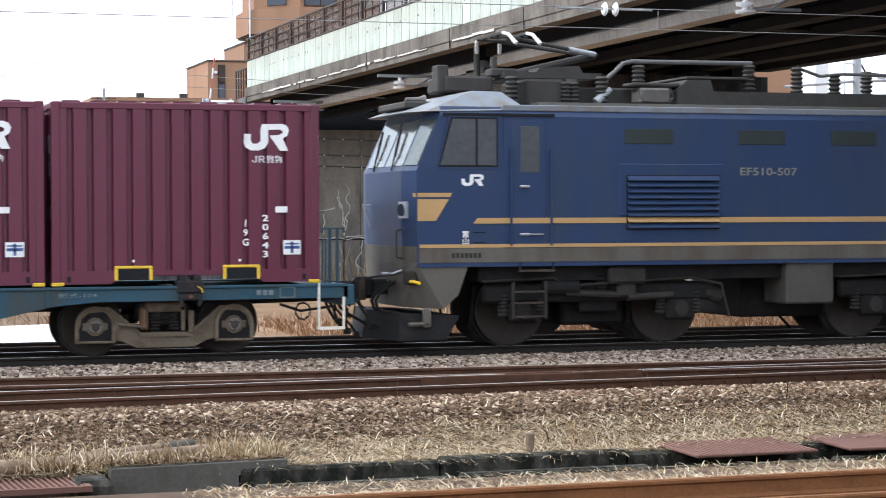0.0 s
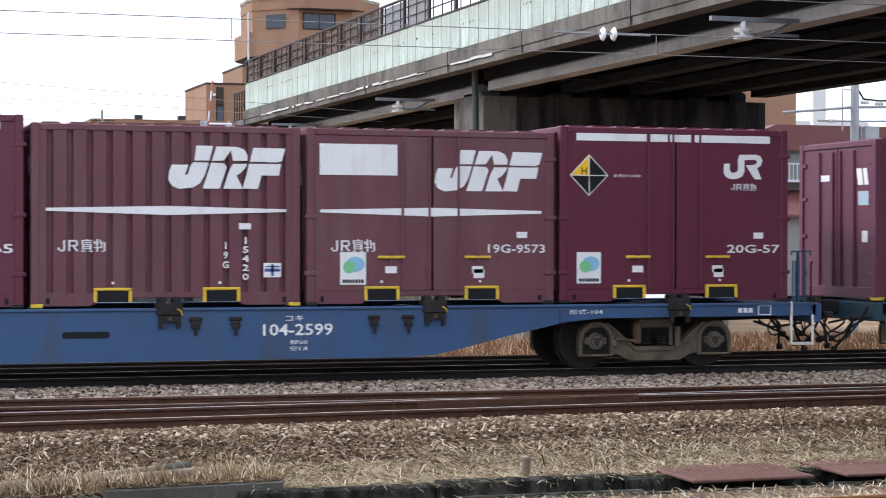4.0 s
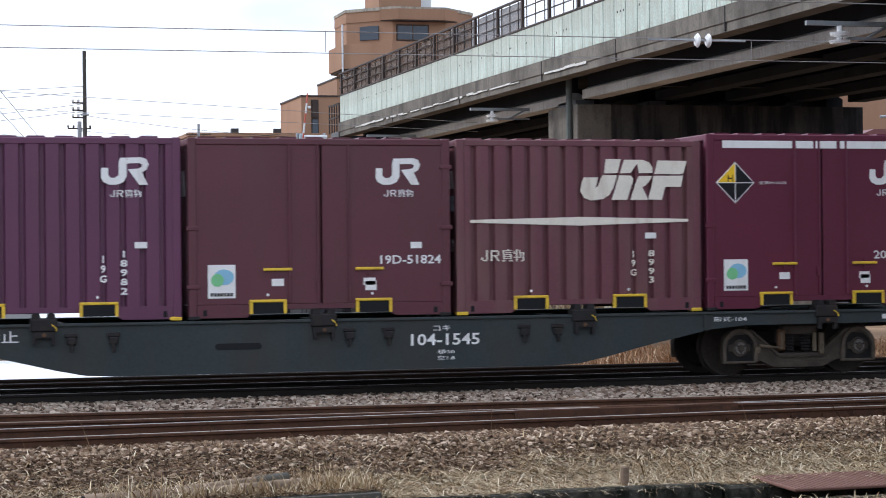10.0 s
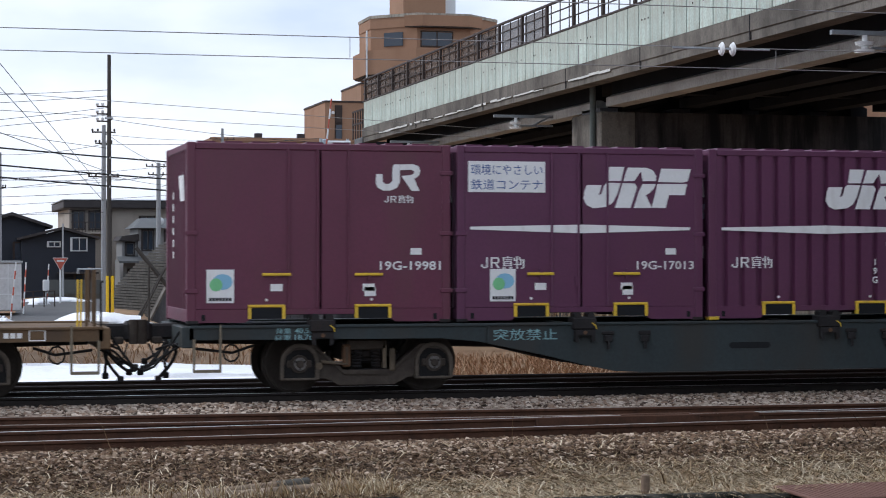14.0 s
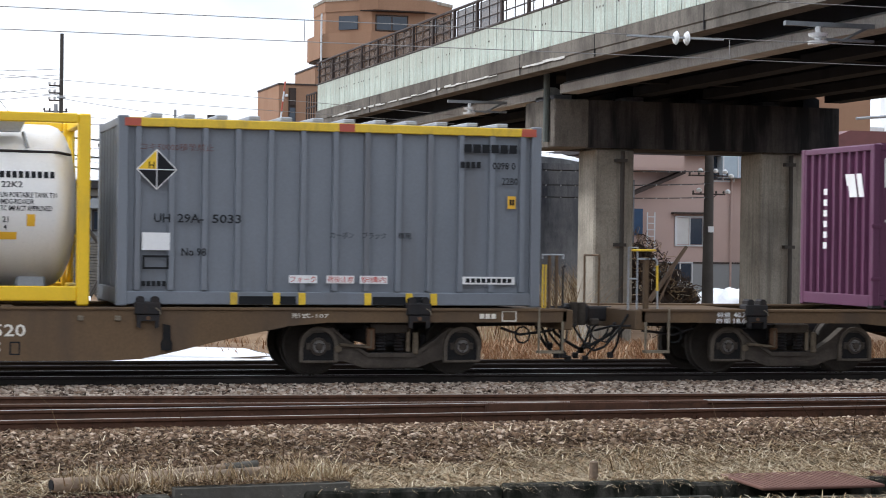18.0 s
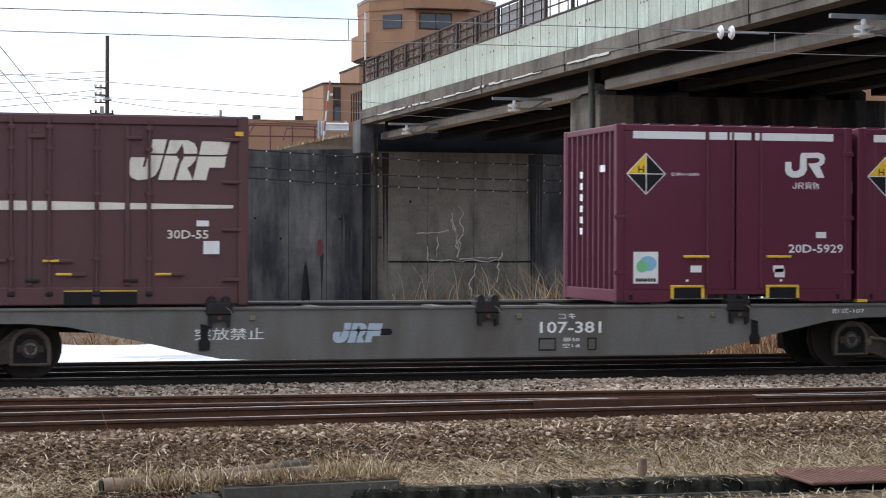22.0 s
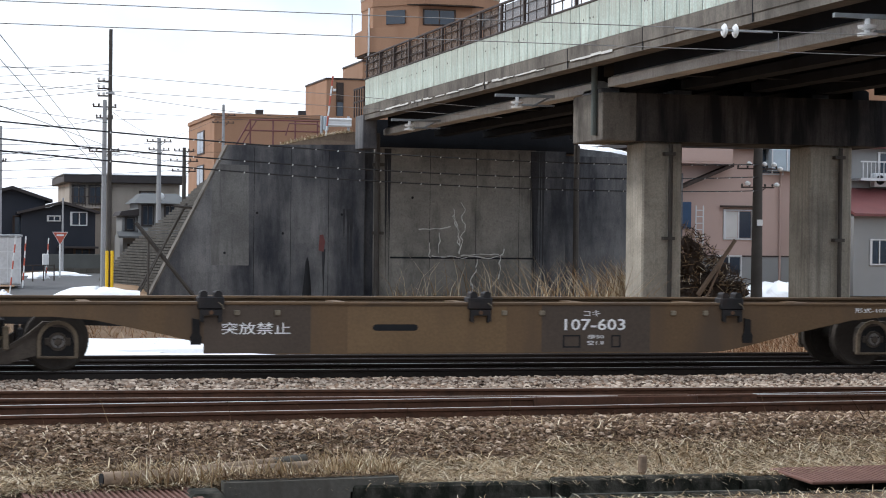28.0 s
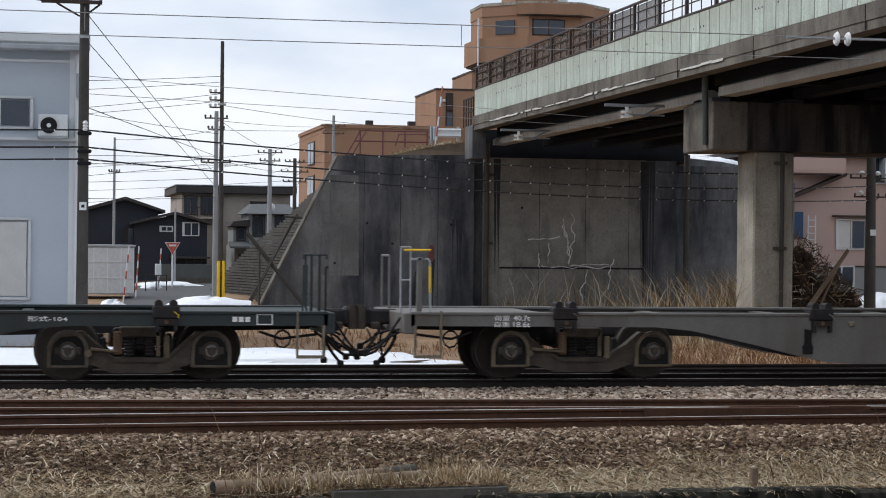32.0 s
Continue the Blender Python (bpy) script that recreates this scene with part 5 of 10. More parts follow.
def build_poles():
    p = utility_pole(0.71, 11.9, -0.4, 9.5, 0.098, pole_dark, "tall dark weathered utility pole beside the pale blue house", ())
    part("crossarm", Geo().box(-0.85, 0.34, -0.2, -0.12, 6.62, 6.69), dark_rail, p)
    part("crossarm", Geo().box(-0.5, 0.30, 0.12, 0.2, 6.66, 6.73), dark_rail, p)
    part("arm_brace", Geo().pipe([(-0.55, -0.16, 6.62), (-0.1, -0.1, 6.38)], 0.02).pipe([(0.3, -0.16, 6.62), (0.08, -0.1, 6.45)], 0.02), dark_rail, p)
    sw = part("switch", Geo().box(-0.72, -0.45, -0.28, -0.1, 6.69, 6.82, 0.03).lathe([(0, 0.06), (0.1, 0.09), (0.2, 0.03)], (-0.55, -0.18, 6.8), "z", 10), black_paint, p, "black line switch")
    for k in range(3):
        loop = [(-0.78 - 0.06 * k + 0.16 * math.cos(a * 0.5), -0.18 - 0.03 * k, 6.78 + 0.13 * math.sin(a * 0.5)) for a in range(0, 11)]
        part("jumper_loop", Geo().pipe(loop, 0.008, 5), wire_mat, p)
    for x in (-0.8, -0.3, 0.3):
        part("insulator", Geo().lathe([(0, 0.02), (0.02, 0.045), (0.07, 0.05), (0.1, 0.02)], (x, -0.16, 6.69), "z", 8), porcelain, p)
    part("band", Geo().tube((0, 0, 5.95), (0, 0, 6.0), 0.115), galva, p)
    for z in (4.02, 3.66, 3.42):
        part("cable_clamp", Geo().box(-0.12, 0.16, -0.15, 0.12, z, z + 0.07, 0.02), black_paint, p)
    part("insulator_stack", Geo().lathe([(0.0, 0.03), (0.03, 0.06), (0.06, 0.035), (0.09, 0.06), (0.12, 0.035), (0.15, 0.06), (0.2, 0.03)], (0.03, -0.15, 4.1), "z", 10), porcelain, p)
    part("notice_plate", Geo().box(-0.07, 0.07, -0.16, -0.13, 2.52, 2.68), porcelain, p)
    part("number_bar", Geo().box(-0.03, 0.03, -0.163, -0.161, 2.57, 2.63), black_paint, p)
    p = utility_pole(5.88, 39.9, -0.4, 8.8, 0.072, pole_dark, "dark slender pole with yellow guards at its foot", ())
    for z in (7.0, 6.75, 6.5):
        part("side_arm", Geo().box(-0.42, 0.0, -0.03, 0.03, z, z + 0.05), dark_rail, p)
        for a in (-0.4, -0.22):
            part("insulator", Geo().lathe([(0, 0.02), (0.02, 0.05), (0.08, 0.055), (0.11, 0.02)], (a, 0, z + 0.05), "z", 8), porcelain, p)
    for x in (-0.07, 0.1):
        part("guy_guard", Geo().tube((x, -0.16, -0.2), (x, -0.16, 1.25), 0.055, n=8), tank_yellow, p, "bright yellow guard tube")
    part("band", Geo().tube((0, 0, 6.6), (0, 0, 6.66), 0.15), galva, p)
    p = utility_pole(6.0, 43.5, -0.4, 6.63, 0.085, pole_grey, "pale grey concrete utility pole with insulator arms", ((6.35, 0.42), (4.75, 0.55), (5.95, 0.3)))
    p = utility_pole(10.56, 66.9, -0.3, 6.4, 0.11, pole_grey, "grey utility pole with a transformer rack", ((6.2, 0.6), (5.8, 0.5)))
    p = utility_pole(12.15, 70.0, -0.3, 6.1, 0.1, pole_dark, "dark utility pole with stacked insulators", ((5.9, 0.5), (5.4, 0.7), (4.9, 0.6)))
    p = utility_pole(3.02, 63.0, -0.3, 6.6, 0.06, pole_grey, "thin grey lamp pole", ((5.0, 0.25),))
    p = utility_pole(5.8, 63.0, -0.1, 3.4, 0.045, pole_grey, "thin grey pole behind the stop sign", ())
    p = utility_pole(18.1, 98.0, -0.3, 10.1, 0.1, pole_grey, "far grey utility pole", ((9.4, 0.8), (8.9, 0.7)))
    p = utility_pole(27.1, 33.9, -1.3, 5.6, 0.17, pole_dark, "dark pole with white insulators under the bridge", ((4.25, 0.75), (3.62, 0.6)))
    for x, z in ((-0.35, 4.36), (0.55, 4.34), (0.78, 4.2), (0.66, 3.66), (-0.4, 3.7), (0.2, 4.36)):
        part("white_insulator", Geo().lathe([(0, 0.03), (0.03, 0.09), (0.1, 0.1), (0.16, 0.03)], (x, -0.08, z), "z", 10), porcelain, p)
    part("notice_plate", Geo().box(-0.1, 0.1, -0.24, -0.2, 2.35, 2.55), porcelain, p)
    # steel catenary mast beyond the bridge
    m = thing("catenary_mast", pose(30.95, 26.0, 0), "grey steel catenary mast with insulated arms", "mast")
    part("mast", Geo().tube((0, 0, -0.9), (0, 0, 7.3), 0.15, 0.13, 14), galva, m, smooth=40)
    part("beam", Geo().pipe([(-2.5, 0, 5.82), (0, 0, 6.04), (2.4, 0, 6.1)], 0.045, 6), galva, m)
    part("beam", Geo().pipe([(-1.3, 0, 5.60), (0, 0, 5.60), (2.4, 0, 5.65)], 0.03, 6), galva, m)
    part("frame", Geo().pipe([(-0.43, 0, 5.3), (-0.43, 0, 6.57), (-0.1, 0, 6.57)], 0.022, 6), galva, m)
    part("frame", Geo().pipe([(1.2, 0, 5.2), (1.2, 0, 5.85), (1.6, 0, 5.85)], 0.022, 6), galva, m)
    for x, z in ((0.2, 6.2), (0.7, 6.18), (1.2, 6.15), (-0.95, 5.62), (1.8, 6.12)):
        part("insulator", Geo().lathe([(0, 0.03), (0.05, 0.08), (0.1, 0.04), (0.15, 0.08), (0.2, 0.04), (0.25, 0.08), (0.3, 0.03)], (x, 0, z), "x", 10), porcelain, m)
    part("feeder", Geo().pipe([(0.1, 0, 6.6), (0.3, 0, 6.3), (0.9, 0, 6.25), (1.6, 0, 6.3)], 0.03, 6), rubber, m)
    part("junction_box", Geo().box(0.25, 0.75, -0.2, 0.1, 4.9, 5.45, 0.02), galva, m)
    b = thing("far_building", pose(64.4, 90, 0), "pale grey far building tower beyond the bridge", "building")
    part("tower", Geo().box(0, 0.95, 0, 1, -0.5, 14.0), house_white, b)
    part("lower_block", Geo().box(-3.6, 4.5, 0.5, 5, -0.5, 9.9), house_white, b)
    b = thing("far_building", pose(50.0, 75, 0), "orange-brown far apartment block", "building")
    part("wall", Geo().box(0, 5.1, 0, 8, -0.5, 11.4), brick_tan, b)
    for z in (7.6, 5.2):
        window(b, 4.0, -0.02, z, 1.0, 1.2, frame=dark_rail)


def build_wires():
    for y, z, r, lab in WIRES:
        wire("overhead_wire", (-60, y, z), (90, y, z), 0.0, r, wire_pale if r < 0.02 else wire_mat, lab, 2)
    for z, z1, sag in CABLES:
        a, b = Vector((0.71, 11.8, z)), Vector((27.1, 33.8, z1))
        wire("signal_cable", a, b, sag, 0.017, wire_mat, "black sagging signal cable with white clips", 20, beads=40)
        wire("signal_cable", (-22, 2, z + 0.3), a, 0.35, 0.017, wire_mat, "black sagging signal cable with white clips", 10, beads=20)
    for a, b, r in FEEDERS:
        wire("feeder_wire", a, b, 0.0, r, wire_pale, "thin dark feeder wire above the tracks", 2)
    pr = thing("wire_insulator", pose(11.8, 0, 5.10), "pair of white disc insulators in the carrier wire", "insulator")
    for x in (-0.09, 0.09):
        part("disc", Geo().lathe([(-0.04, 0.02), (-0.03, 0.085), (0.0, 0.11), (0.02, 0.085), (0.04, 0.02)], (x, 0, 0), "x", 16), porcelain, pr, smooth=40)
    part("link", Geo().tube((-0.9, 0, 0), (0.7, 0, 0), 0.015, n=6), galva, pr)
    for x, z0, z1 in ((12.6, 5.10, 4.80), (5.9, 5.13, 4.82), (0.5, 5.2, 4.86), (9.4, 5.1, 4.8)):
        wire("dropper_wire", (x, 0, z0), (x, 0, z1), 0.0, 0.006, wire_pale, "thin dropper between carrier and contact wire", 2)
    # low voltage lines among the houses
    rnd = random.Random(3)
    for a, b in LINES:
        wire("power_line", a, b, 0.12 if a[1] > 12 else 0.0, 0.009, wire_mat, "thin dark power line between utility poles", 10)


WIRES = [(-0.05, 4.8, 0.0065, "grooved contact wire over the train"), (0.0, 5.12, 0.007, "carrier wire above the contact wire")]
CABLES = [(4.12, 4.42, 0.3), (3.78, 4.0, 0.35), (3.54, 3.53, 0.3)]
FEEDERS = [((-30, -3.9, 5.6), (16.05, 27, 5.6), 0.007), ((-35, -1.2, 5.3), (16.05, 27, 5.35), 0.007), ((-60, 0.3, 5.84), (90, 0.3, 5.70), 0.008)]
LINES = [((0.71, 11.9, 6.5), (6.0, 43.5, 4.3)), ((0.71, 11.9, 5.95), (6.0, 43.5, 3.9)), ((-6, 30, 6.0), (5.88, 39.9, 7.4)), ((-6, 30, 6.4), (5.88, 39.9, 7.6)), ((6.0, 43.5, 6.4), (10.7, 66.9, 6.3)), ((6.0, 43.5, 4.9), (12.15, 70, 5.4)),
         ((-8, 40, 5.0), (6.0, 43.5, 5.0)), ((-8, 44, 4.4), (6.0, 43.5, 4.9)), ((2.0, 63, 5.4), (10.7, 66.9, 5.7)), ((10.7, 66.9, 6.3), (18.1, 98, 9.4)), ((12.15, 70, 5.9), (20, 75, 6.5)), ((5.88, 39.9, 6.6), (16.0, 52, 6.6)), ((-9, 50, 4.0), (10.7, 66.9, 6.2)), ((-9, 60, 3.6), (12.15, 70, 5.0)),
         ((-9, 46, 3.4), (6.0, 43.5, 4.75)), ((-9, 46, 3.9), (6.0, 43.5, 4.2)), ((3.02, 63, 6.5), (6.0, 43.5, 5.95)), ((3.02, 63, 5.0), (10.56, 66.9, 5.8)), ((6.0, 43.5, 4.75), (10.56, 66.9, 5.8)), ((6.0, 43.5, 5.95), (17.5, 62, 7.4)), ((6.0, 43.5, 6.3), (18.1, 98, 9.4)),
         ((0.71, 11.9, 4.6), (6.0, 43.5, 5.0)), ((-4, 22, 3.1), (6.0, 43.5, 3.5)), ((-9, 55, 2.6), (10.56, 66.9, 4.6)), ((10.56, 66.9, 5.2), (18.1, 98, 8.0)), ((5.88, 39.9, 7.0), (-6, 34, 5.4)), ((5.88, 39.9, 6.75), (-6, 33, 5.2)), ((5.88, 39.9, 5.6), (-6, 36, 7.2))]


# ------------------------------------------------------------------ foreground things
def build_foreground():
    dt = thing("drain_channel", pose(0, 0, 0), "mossy black concrete drain channel along the track", "drain", kind="structure")
    x = 3.72
    rnd = random.Random(8)
    while x < 15:
        ln = 1.9
        j = rnd.uniform(-0.015, 0.015)
        part("kerb_block", Geo().box(x, x + ln - 0.02, -10.66 + j, -10.50 + j, -0.95, -0.335 + j, 0.025), moss_concrete, dt)
        part("near_kerb", Geo().box(x, x + ln - 0.03, -11.27 + j, -11.12 + j, -0.95, -0.41 + j, 0.03), moss_concrete, dt)
        x += ln
    part("channel_floor", Geo().box(-3, 15, -11.12, -10.66, -0.98, -0.88), moss_concrete, dt)
    part("ditch_wall", Geo().prism([(2.55, -0.95), (3.70, -0.95), (3.70, -0.40), (4.15, -0.40), (4.15, -0.275), (2.55, -0.30)], -10.64, -10.44), plain_concrete, dt, "plain grey concrete wall section")
    part("broken_block", Geo().box(2.2, 2.54, -10.98, -10.5, -0.95, -0.35, 0.05), moss_concrete, dt)
    part("broken_block", Geo().box(1.0, 2.75, -11.5, -11.32, -0.95, -0.44, 0.05), moss_concrete, dt)
    cv = thing("cover_plate", pose(8.6, -10.75, -0.345, 1.5, 0, 2), "rusty brown checkered steel cover plate over the drain", "cover plate", "drain covers")
    part("plate", Geo().box(-0.65, 0.65, -0.46, 0.46, 0, 0.03, 0.008), rust_plate, cv)
    for k in range(22):
        part("tread_bar", Geo().box(-0.6 + 0.056 * k, -0.585 + 0.056 * k, -0.44, 0.44, 0.03, 0.034), rust_plate, cv)
    cv2 = thing("cover_plate", pose(10.6, -10.75, -0.345, 1.0, 0, -1), "rusty brown checkered steel cover plate over the drain", "cover plate", "drain covers")
    part("plate", Geo().box(-1.0, 1.0, -0.5, 0.5, 0, 0.03, 0.008), rust_plate, cv2)
    gt = thing("grating", pose(1.55, -10.72, -0.42, 0, 0, 3), "rusty steel grating over the drain", "grating", "drain covers")
    part("frame", Geo().box(-0.75, 0.75, -0.45, -0.4, 0, 0.05).box(-0.75, 0.75, 0.4, 0.45, 0, 0.05).box(-0.75, -0.7, -0.4, 0.4, 0, 0.05).box(0.7, 0.75, -0.4, 0.4, 0, 0.05), rust_plate, gt)
    for k in range(26):
        part("bar", Geo().box(-0.68 + 0.054 * k, -0.655 + 0.054 * k, -0.4, 0.4, 0.01, 0.045), rust_plate, gt)
    po = thing("wooden_stake", pose(6.6, -10.38, -0.55), "short weathered wooden stake by the drain", "stake")
    part("stake", Geo().lathe([(0, 0.047), (0.39, 0.042), (0.40, 0.03)], (0, 0, 0), "z", 10), wood_old, po, smooth=40)
    pp = thing("drain_pipe", pose(0, 0, 0), "earth-covered brown pipe lying beside the drain", "pipe")
    part("pipe", Geo().tube((1.5, -10.3, -0.29), (2.75, -9.95, -0.30), 0.07, n=16), clay_pipe, pp, smooth=40)
    part("pipe", Geo().tube((2.7, -9.96, -0.30), (3.85, -9.52, -0.29), 0.065, n=16), clay_pipe, pp, smooth=40)
    part("mouth", Geo().tube((1.49, -10.303, -0.29), (1.52, -10.295, -0.29), 0.058, n=16), black_paint, pp)
    blades("dead_grass", np.concatenate([scatter(4.0, 15, -10.5, -9.2, 34000, 11, 0.02), scatter(6.0, 16, -9.5, -8.5, 9000, 12, 0.02), scatter(-2, 4.2, -10.45, -9.2, 7000, 13, 0.02), scatter(-2, 0.9, -10.6, -9.9, 3000, 31, 0.02), scatter(-2, 16, -9.4, -7.4, 2600, 28, 0.03), scatter(3.8, 15, -10.56, -10.44, 2200, 43, 0.05)]), 0.24, 0.0058, straw_mat, "flattened dead straw grass", 14, 1.56, least=1.15)
    blades("litter", np.concatenate([scatter(2.5, 4.2, -10.66, -10.42, 1100, 46, 0.13), scatter(-2, 15, -10.4, -7.9, 44000, 33, 0.02), scatter(-2, 15, -8.4, -7.0, 6000, 34, 0.025)]), 0.12, 0.006, litter_mat, "brown rotting litter and twigs among the stones", 35, 1.57, "litter", least=1.2)
    blades("dead_grass", np.concatenate([scatter(3.6, 4.3, -10.2, -9.6, 700, 15), scatter(1.6, 3.6, -10.4, -10.1, 500, 45, 0.06), scatter(7.2, 7.6, -10.2, -9.8, 40, 16), scatter(6.9, 7.3, -9.8, -9.5, 25, 44)]), 0.30, 0.006, straw_mat, "tufts of dead straw grass", 18, 1.3)
    blades("dead_grass", scatter(3, 13, -14.2, -11.35, 8000, 17, 0.01), 0.14, 0.005, straw_mat, "short dead grass beside the near rail", 27, 1.56, least=1.1)
    blades("dead_grass", np.concatenate([scatter(9, 24, 6.5, 12.5, 16000, 19), scatter(-2, 10, 9, 30, 2500, 20)]), 0.32, 0.011, straw_red, "reddish dead grass beyond the tracks", 21, 0.9)
    blades("reeds", np.concatenate([scatter(22.5, 27.6, 38, 46, 260, 22), scatter(24.6, 27.2, 39, 43, 1100, 41), scatter(17.2, 22.5, 45.5, 47.5, 60, 42), scatter(14.5, 17.5, 18.5, 20.8, 160, 23)]), 2.3, 0.017, straw_mat, "tall dry reeds at the foot of the pier and abutment", 24, 0.45)
    blades("weeds", scatter(17.5, 23.5, 46.5, 47.9, 160, 25), 1.2, 0.02, straw_mat, "dry weeds along the abutment foot", 26, 0.6)
    blades("weed_stalks", np.concatenate([scatter(-1.5, 12, -10.3, -7.2, 46, 36), scatter(6.0, 6.3, -7.4, -7.2, 2, 37)]), 0.5, 0.004, litter_mat, "thin bare weed stalks", 38, 0.9, "weeds")
    pl = thing("pipe_offcut", pose(0, 0, 0), "pale grey pipe piece lying behind the brown pipe", "pipe")
    part("pipe", Geo().tube((1.9, -9.95, -0.31), (3.3, -9.32, -0.27), 0.045, n=12), clay_pipe, pl, smooth=40)
    part("end", Geo().tube((3.2, -9.365, -0.273), (3.55, -9.2, -0.262), 0.047, n=12), plain_concrete, pl, "paler broken end", smooth=40)
    lv = thing("point_lever", pose(-0.75, -10.3, -0.5), "dark rusty lever plate leaning in the grass", "lever")
    part("plate", Geo().prism([(-0.35, 0.75), (-0.30, 0.82), (0.30, 0.42), (0.27, 0.30), (0.2, 0.33)], -0.03, 0.03), dark_gap, lv)
    part("rod", Geo().pipe([(-0.3, 0.0, 0.7), (0.12, 0.0, 0.22), (0.24, 0.0, 0.12), (0.3, 0.0, -0.05)], 0.03), dark_gap, lv)
    part("cable", Geo().pipe([(0.2, 0.03, 0.3), (0.33, 0.05, 0.16), (0.3, 0.06, 0.0), (0.16, 0.06, -0.05)], 0.02), rubber, lv)
    # snow
    for x, y, rx, ry, rz, s in ((0.5, 9.5, 7.5, 2.6, 0.28, 1), (4.0, 6.9, 4.3, 1.1, 0.2, 2), (5.3, 36.8, 1.6, 1.2, 0.42, 3), (5.4, 62.2, 1.6, 0.5, 0.22, 8), (1.95, 31.0, 0.5, 0.8, 0.52, 9), (33.4, 46, 1.9, 1.5, 1.2, 4), (4.5, 58.5, 0.5, 0.8, 0.28, 6), (27.6, 51.2, 1.2, 1.0, 0.0, 7)):
        if rz:
            sp = solid("snow_patch", Geo().blob((x, y, ground_height(x, y) - 0.02), (rx, ry, rz), s, 22, 0.16), snow, "melting patch of old white snow", "snow", "", "snow patches", 60)
    solid("snow_patch", Geo().blob((27.2, 50.9, 5.25), (1.7, 0.8, 0.42), 12, 22, 0.14), snow, "old snow lying on top of the side wall", "snow", "", "snow patches", 60)
    bu = thing("brush_heap", pose(24.6, 31.5, -1.0), "heap of dark dead brush behind the pier", "bush")
    rng = np.random.default_rng(9)
    for n_, mat_, r0 in ((520, brush_brown, 0.012), (420, litter_mat, 0.009), (120, straw_mat, 0.008)):
        g = Geo()
        for k in range(n_):
            u = rng.uniform(-1.25, 1.0)
            hh = float(np.interp(u, (-1.3, -1.15, -0.5, 0.1, 0.9, 1.05), (3.3, 3.4, 2.9, 2.2, 1.45, 0.4)))
            p = Vector((u, rng.uniform(-0.8, 0.8), hh * rng.uniform(0.0, 1.0) ** 0.6))
            a = rng.uniform(0, 6.28)
            ln = rng.uniform(0.25, 0.75)
            d = Vector((math.cos(a) * 0.8, rng.normal(0, 0.3), math.sin(a) * 0.55 - 0.1)) * ln
            bend = Vector((rng.normal(0, 0.1), 0, rng.normal(0, 0.1)))
            g.pipe([p - d * 0.5, p + bend, p + d * 0.5], r0 * rng.uniform(0.6, 1.5), 4)
        part("twig_mass", g, mat_, bu)["kind"] = "stuff"
    core = Geo()
    for k in range(46):
        u = rng.uniform(-1.15, 0.85)
        hh = float(np.interp(u, (-1.3, -1.15, -0.5, 0.1, 0.9), (3.0, 3.1, 2.6, 1.9, 1.1)))
        core.blob((u, rng.uniform(-0.2, 0.7), hh * rng.uniform(0.05, 0.92)), (rng.uniform(0.2, 0.4), 0.3, rng.uniform(0.14, 0.3)), k, 8, 0.5)
    part("leaf_litter", core, brush_brown, bu)["kind"] = "stuff"
    part("prop", Geo().tube((-0.98, -1.0, 1.1), (0.27, -1.0, 2.86), 0.085, 0.06, 9), wood_old, bu, "pale leaning log")
    part("prop", Geo().tube((-0.7, -1.0, 1.0), (-0.1, -1.0, 2.3), 0.035, n=6), wood_old, bu)
    nn = thing("stay_frame", pose(0, 0, 0), "dark steel post with crossed diagonal stays", "post")
    part("post", Geo().tube((7.24, 40, -0.6), (7.24, 40, 1.56), 0.04, n=8), pole_dark, nn)
    part("stay", Geo().tube((7.5, 47, 2.25), (9.9, 47, -0.75), 0.075, n=8), pole_dark, nn)
    part("stay", Geo().tube((9.4, 46.9, 3.0), (7.3, 46.9, -0.9), 0.055, n=8), pole_dark, nn)
    part("stay", Geo().tube((9.2, 46.8, 2.7), (7.45, 46.8, -0.8), 0.035, n=8), pole_dark, nn)
    part("cross_tie", Geo().tube((8.9, 46.85, 2.9), (9.6, 46.85, 2.85), 0.05, n=8), pole_dark, nn)
    st = thing("dead_stump", pose(14.0, 46.5, -1.1), "charred pointed stump at the wall foot", "stump")
    part("stump", Geo().lathe([(0, 0.2), (0.9, 0.17), (1.9, 0.07), (2.1, 0.01)], (0, 0, 0), "z", 9), black_paint, st)


# ------------------------------------------------------------------ the train
PITCH = 3.809
SIDE = -1.225
loco_blue = mat("loco_blue_paint", (0.011, 0.033, 0.096), 0.55, 0, 30, 0.8, 0.12, 0.02, (0.030, 0.044, 0.070), 0.55, 4, 0.47)
loco_grey = mat("dusty_grey_paint", (0.125, 0.116, 0.100), 0.6, 0, 30, 0.9, 0.16, 0.04, (0.075, 0.058, 0.044), 0.75, 3, 0.44)
under_black = mat("oily_black_running_gear", (0.016, 0.0155, 0.016), 0.7, 0.1, 30, 3, 0.35, 0.1, (0.030, 0.025, 0.021), 0.6, 1, 0.5)
under_dust = mat("dusty_dark_running_gear", (0.040, 0.036, 0.032), 0.8, 0.1, 30, 3, 0.3, 0.1, (0.020, 0.018, 0.017), 0.6, 1, 0.5)
loco_gold = mat("gold_stripe_paint", (0.46, 0.29, 0.12), 0.45, 0, 30, 2, 0.08, 0.02, (0.40, 0.27, 0.14), 0.4, 2, 0.52)
loco_roof = mat("sooty_roof_grey", (0.060, 0.058, 0.054), 0.75, 0.1, 30, 1.5, 0.25, 0.08, (0.05, 0.045, 0.04), 0.7, 1, 0.48)
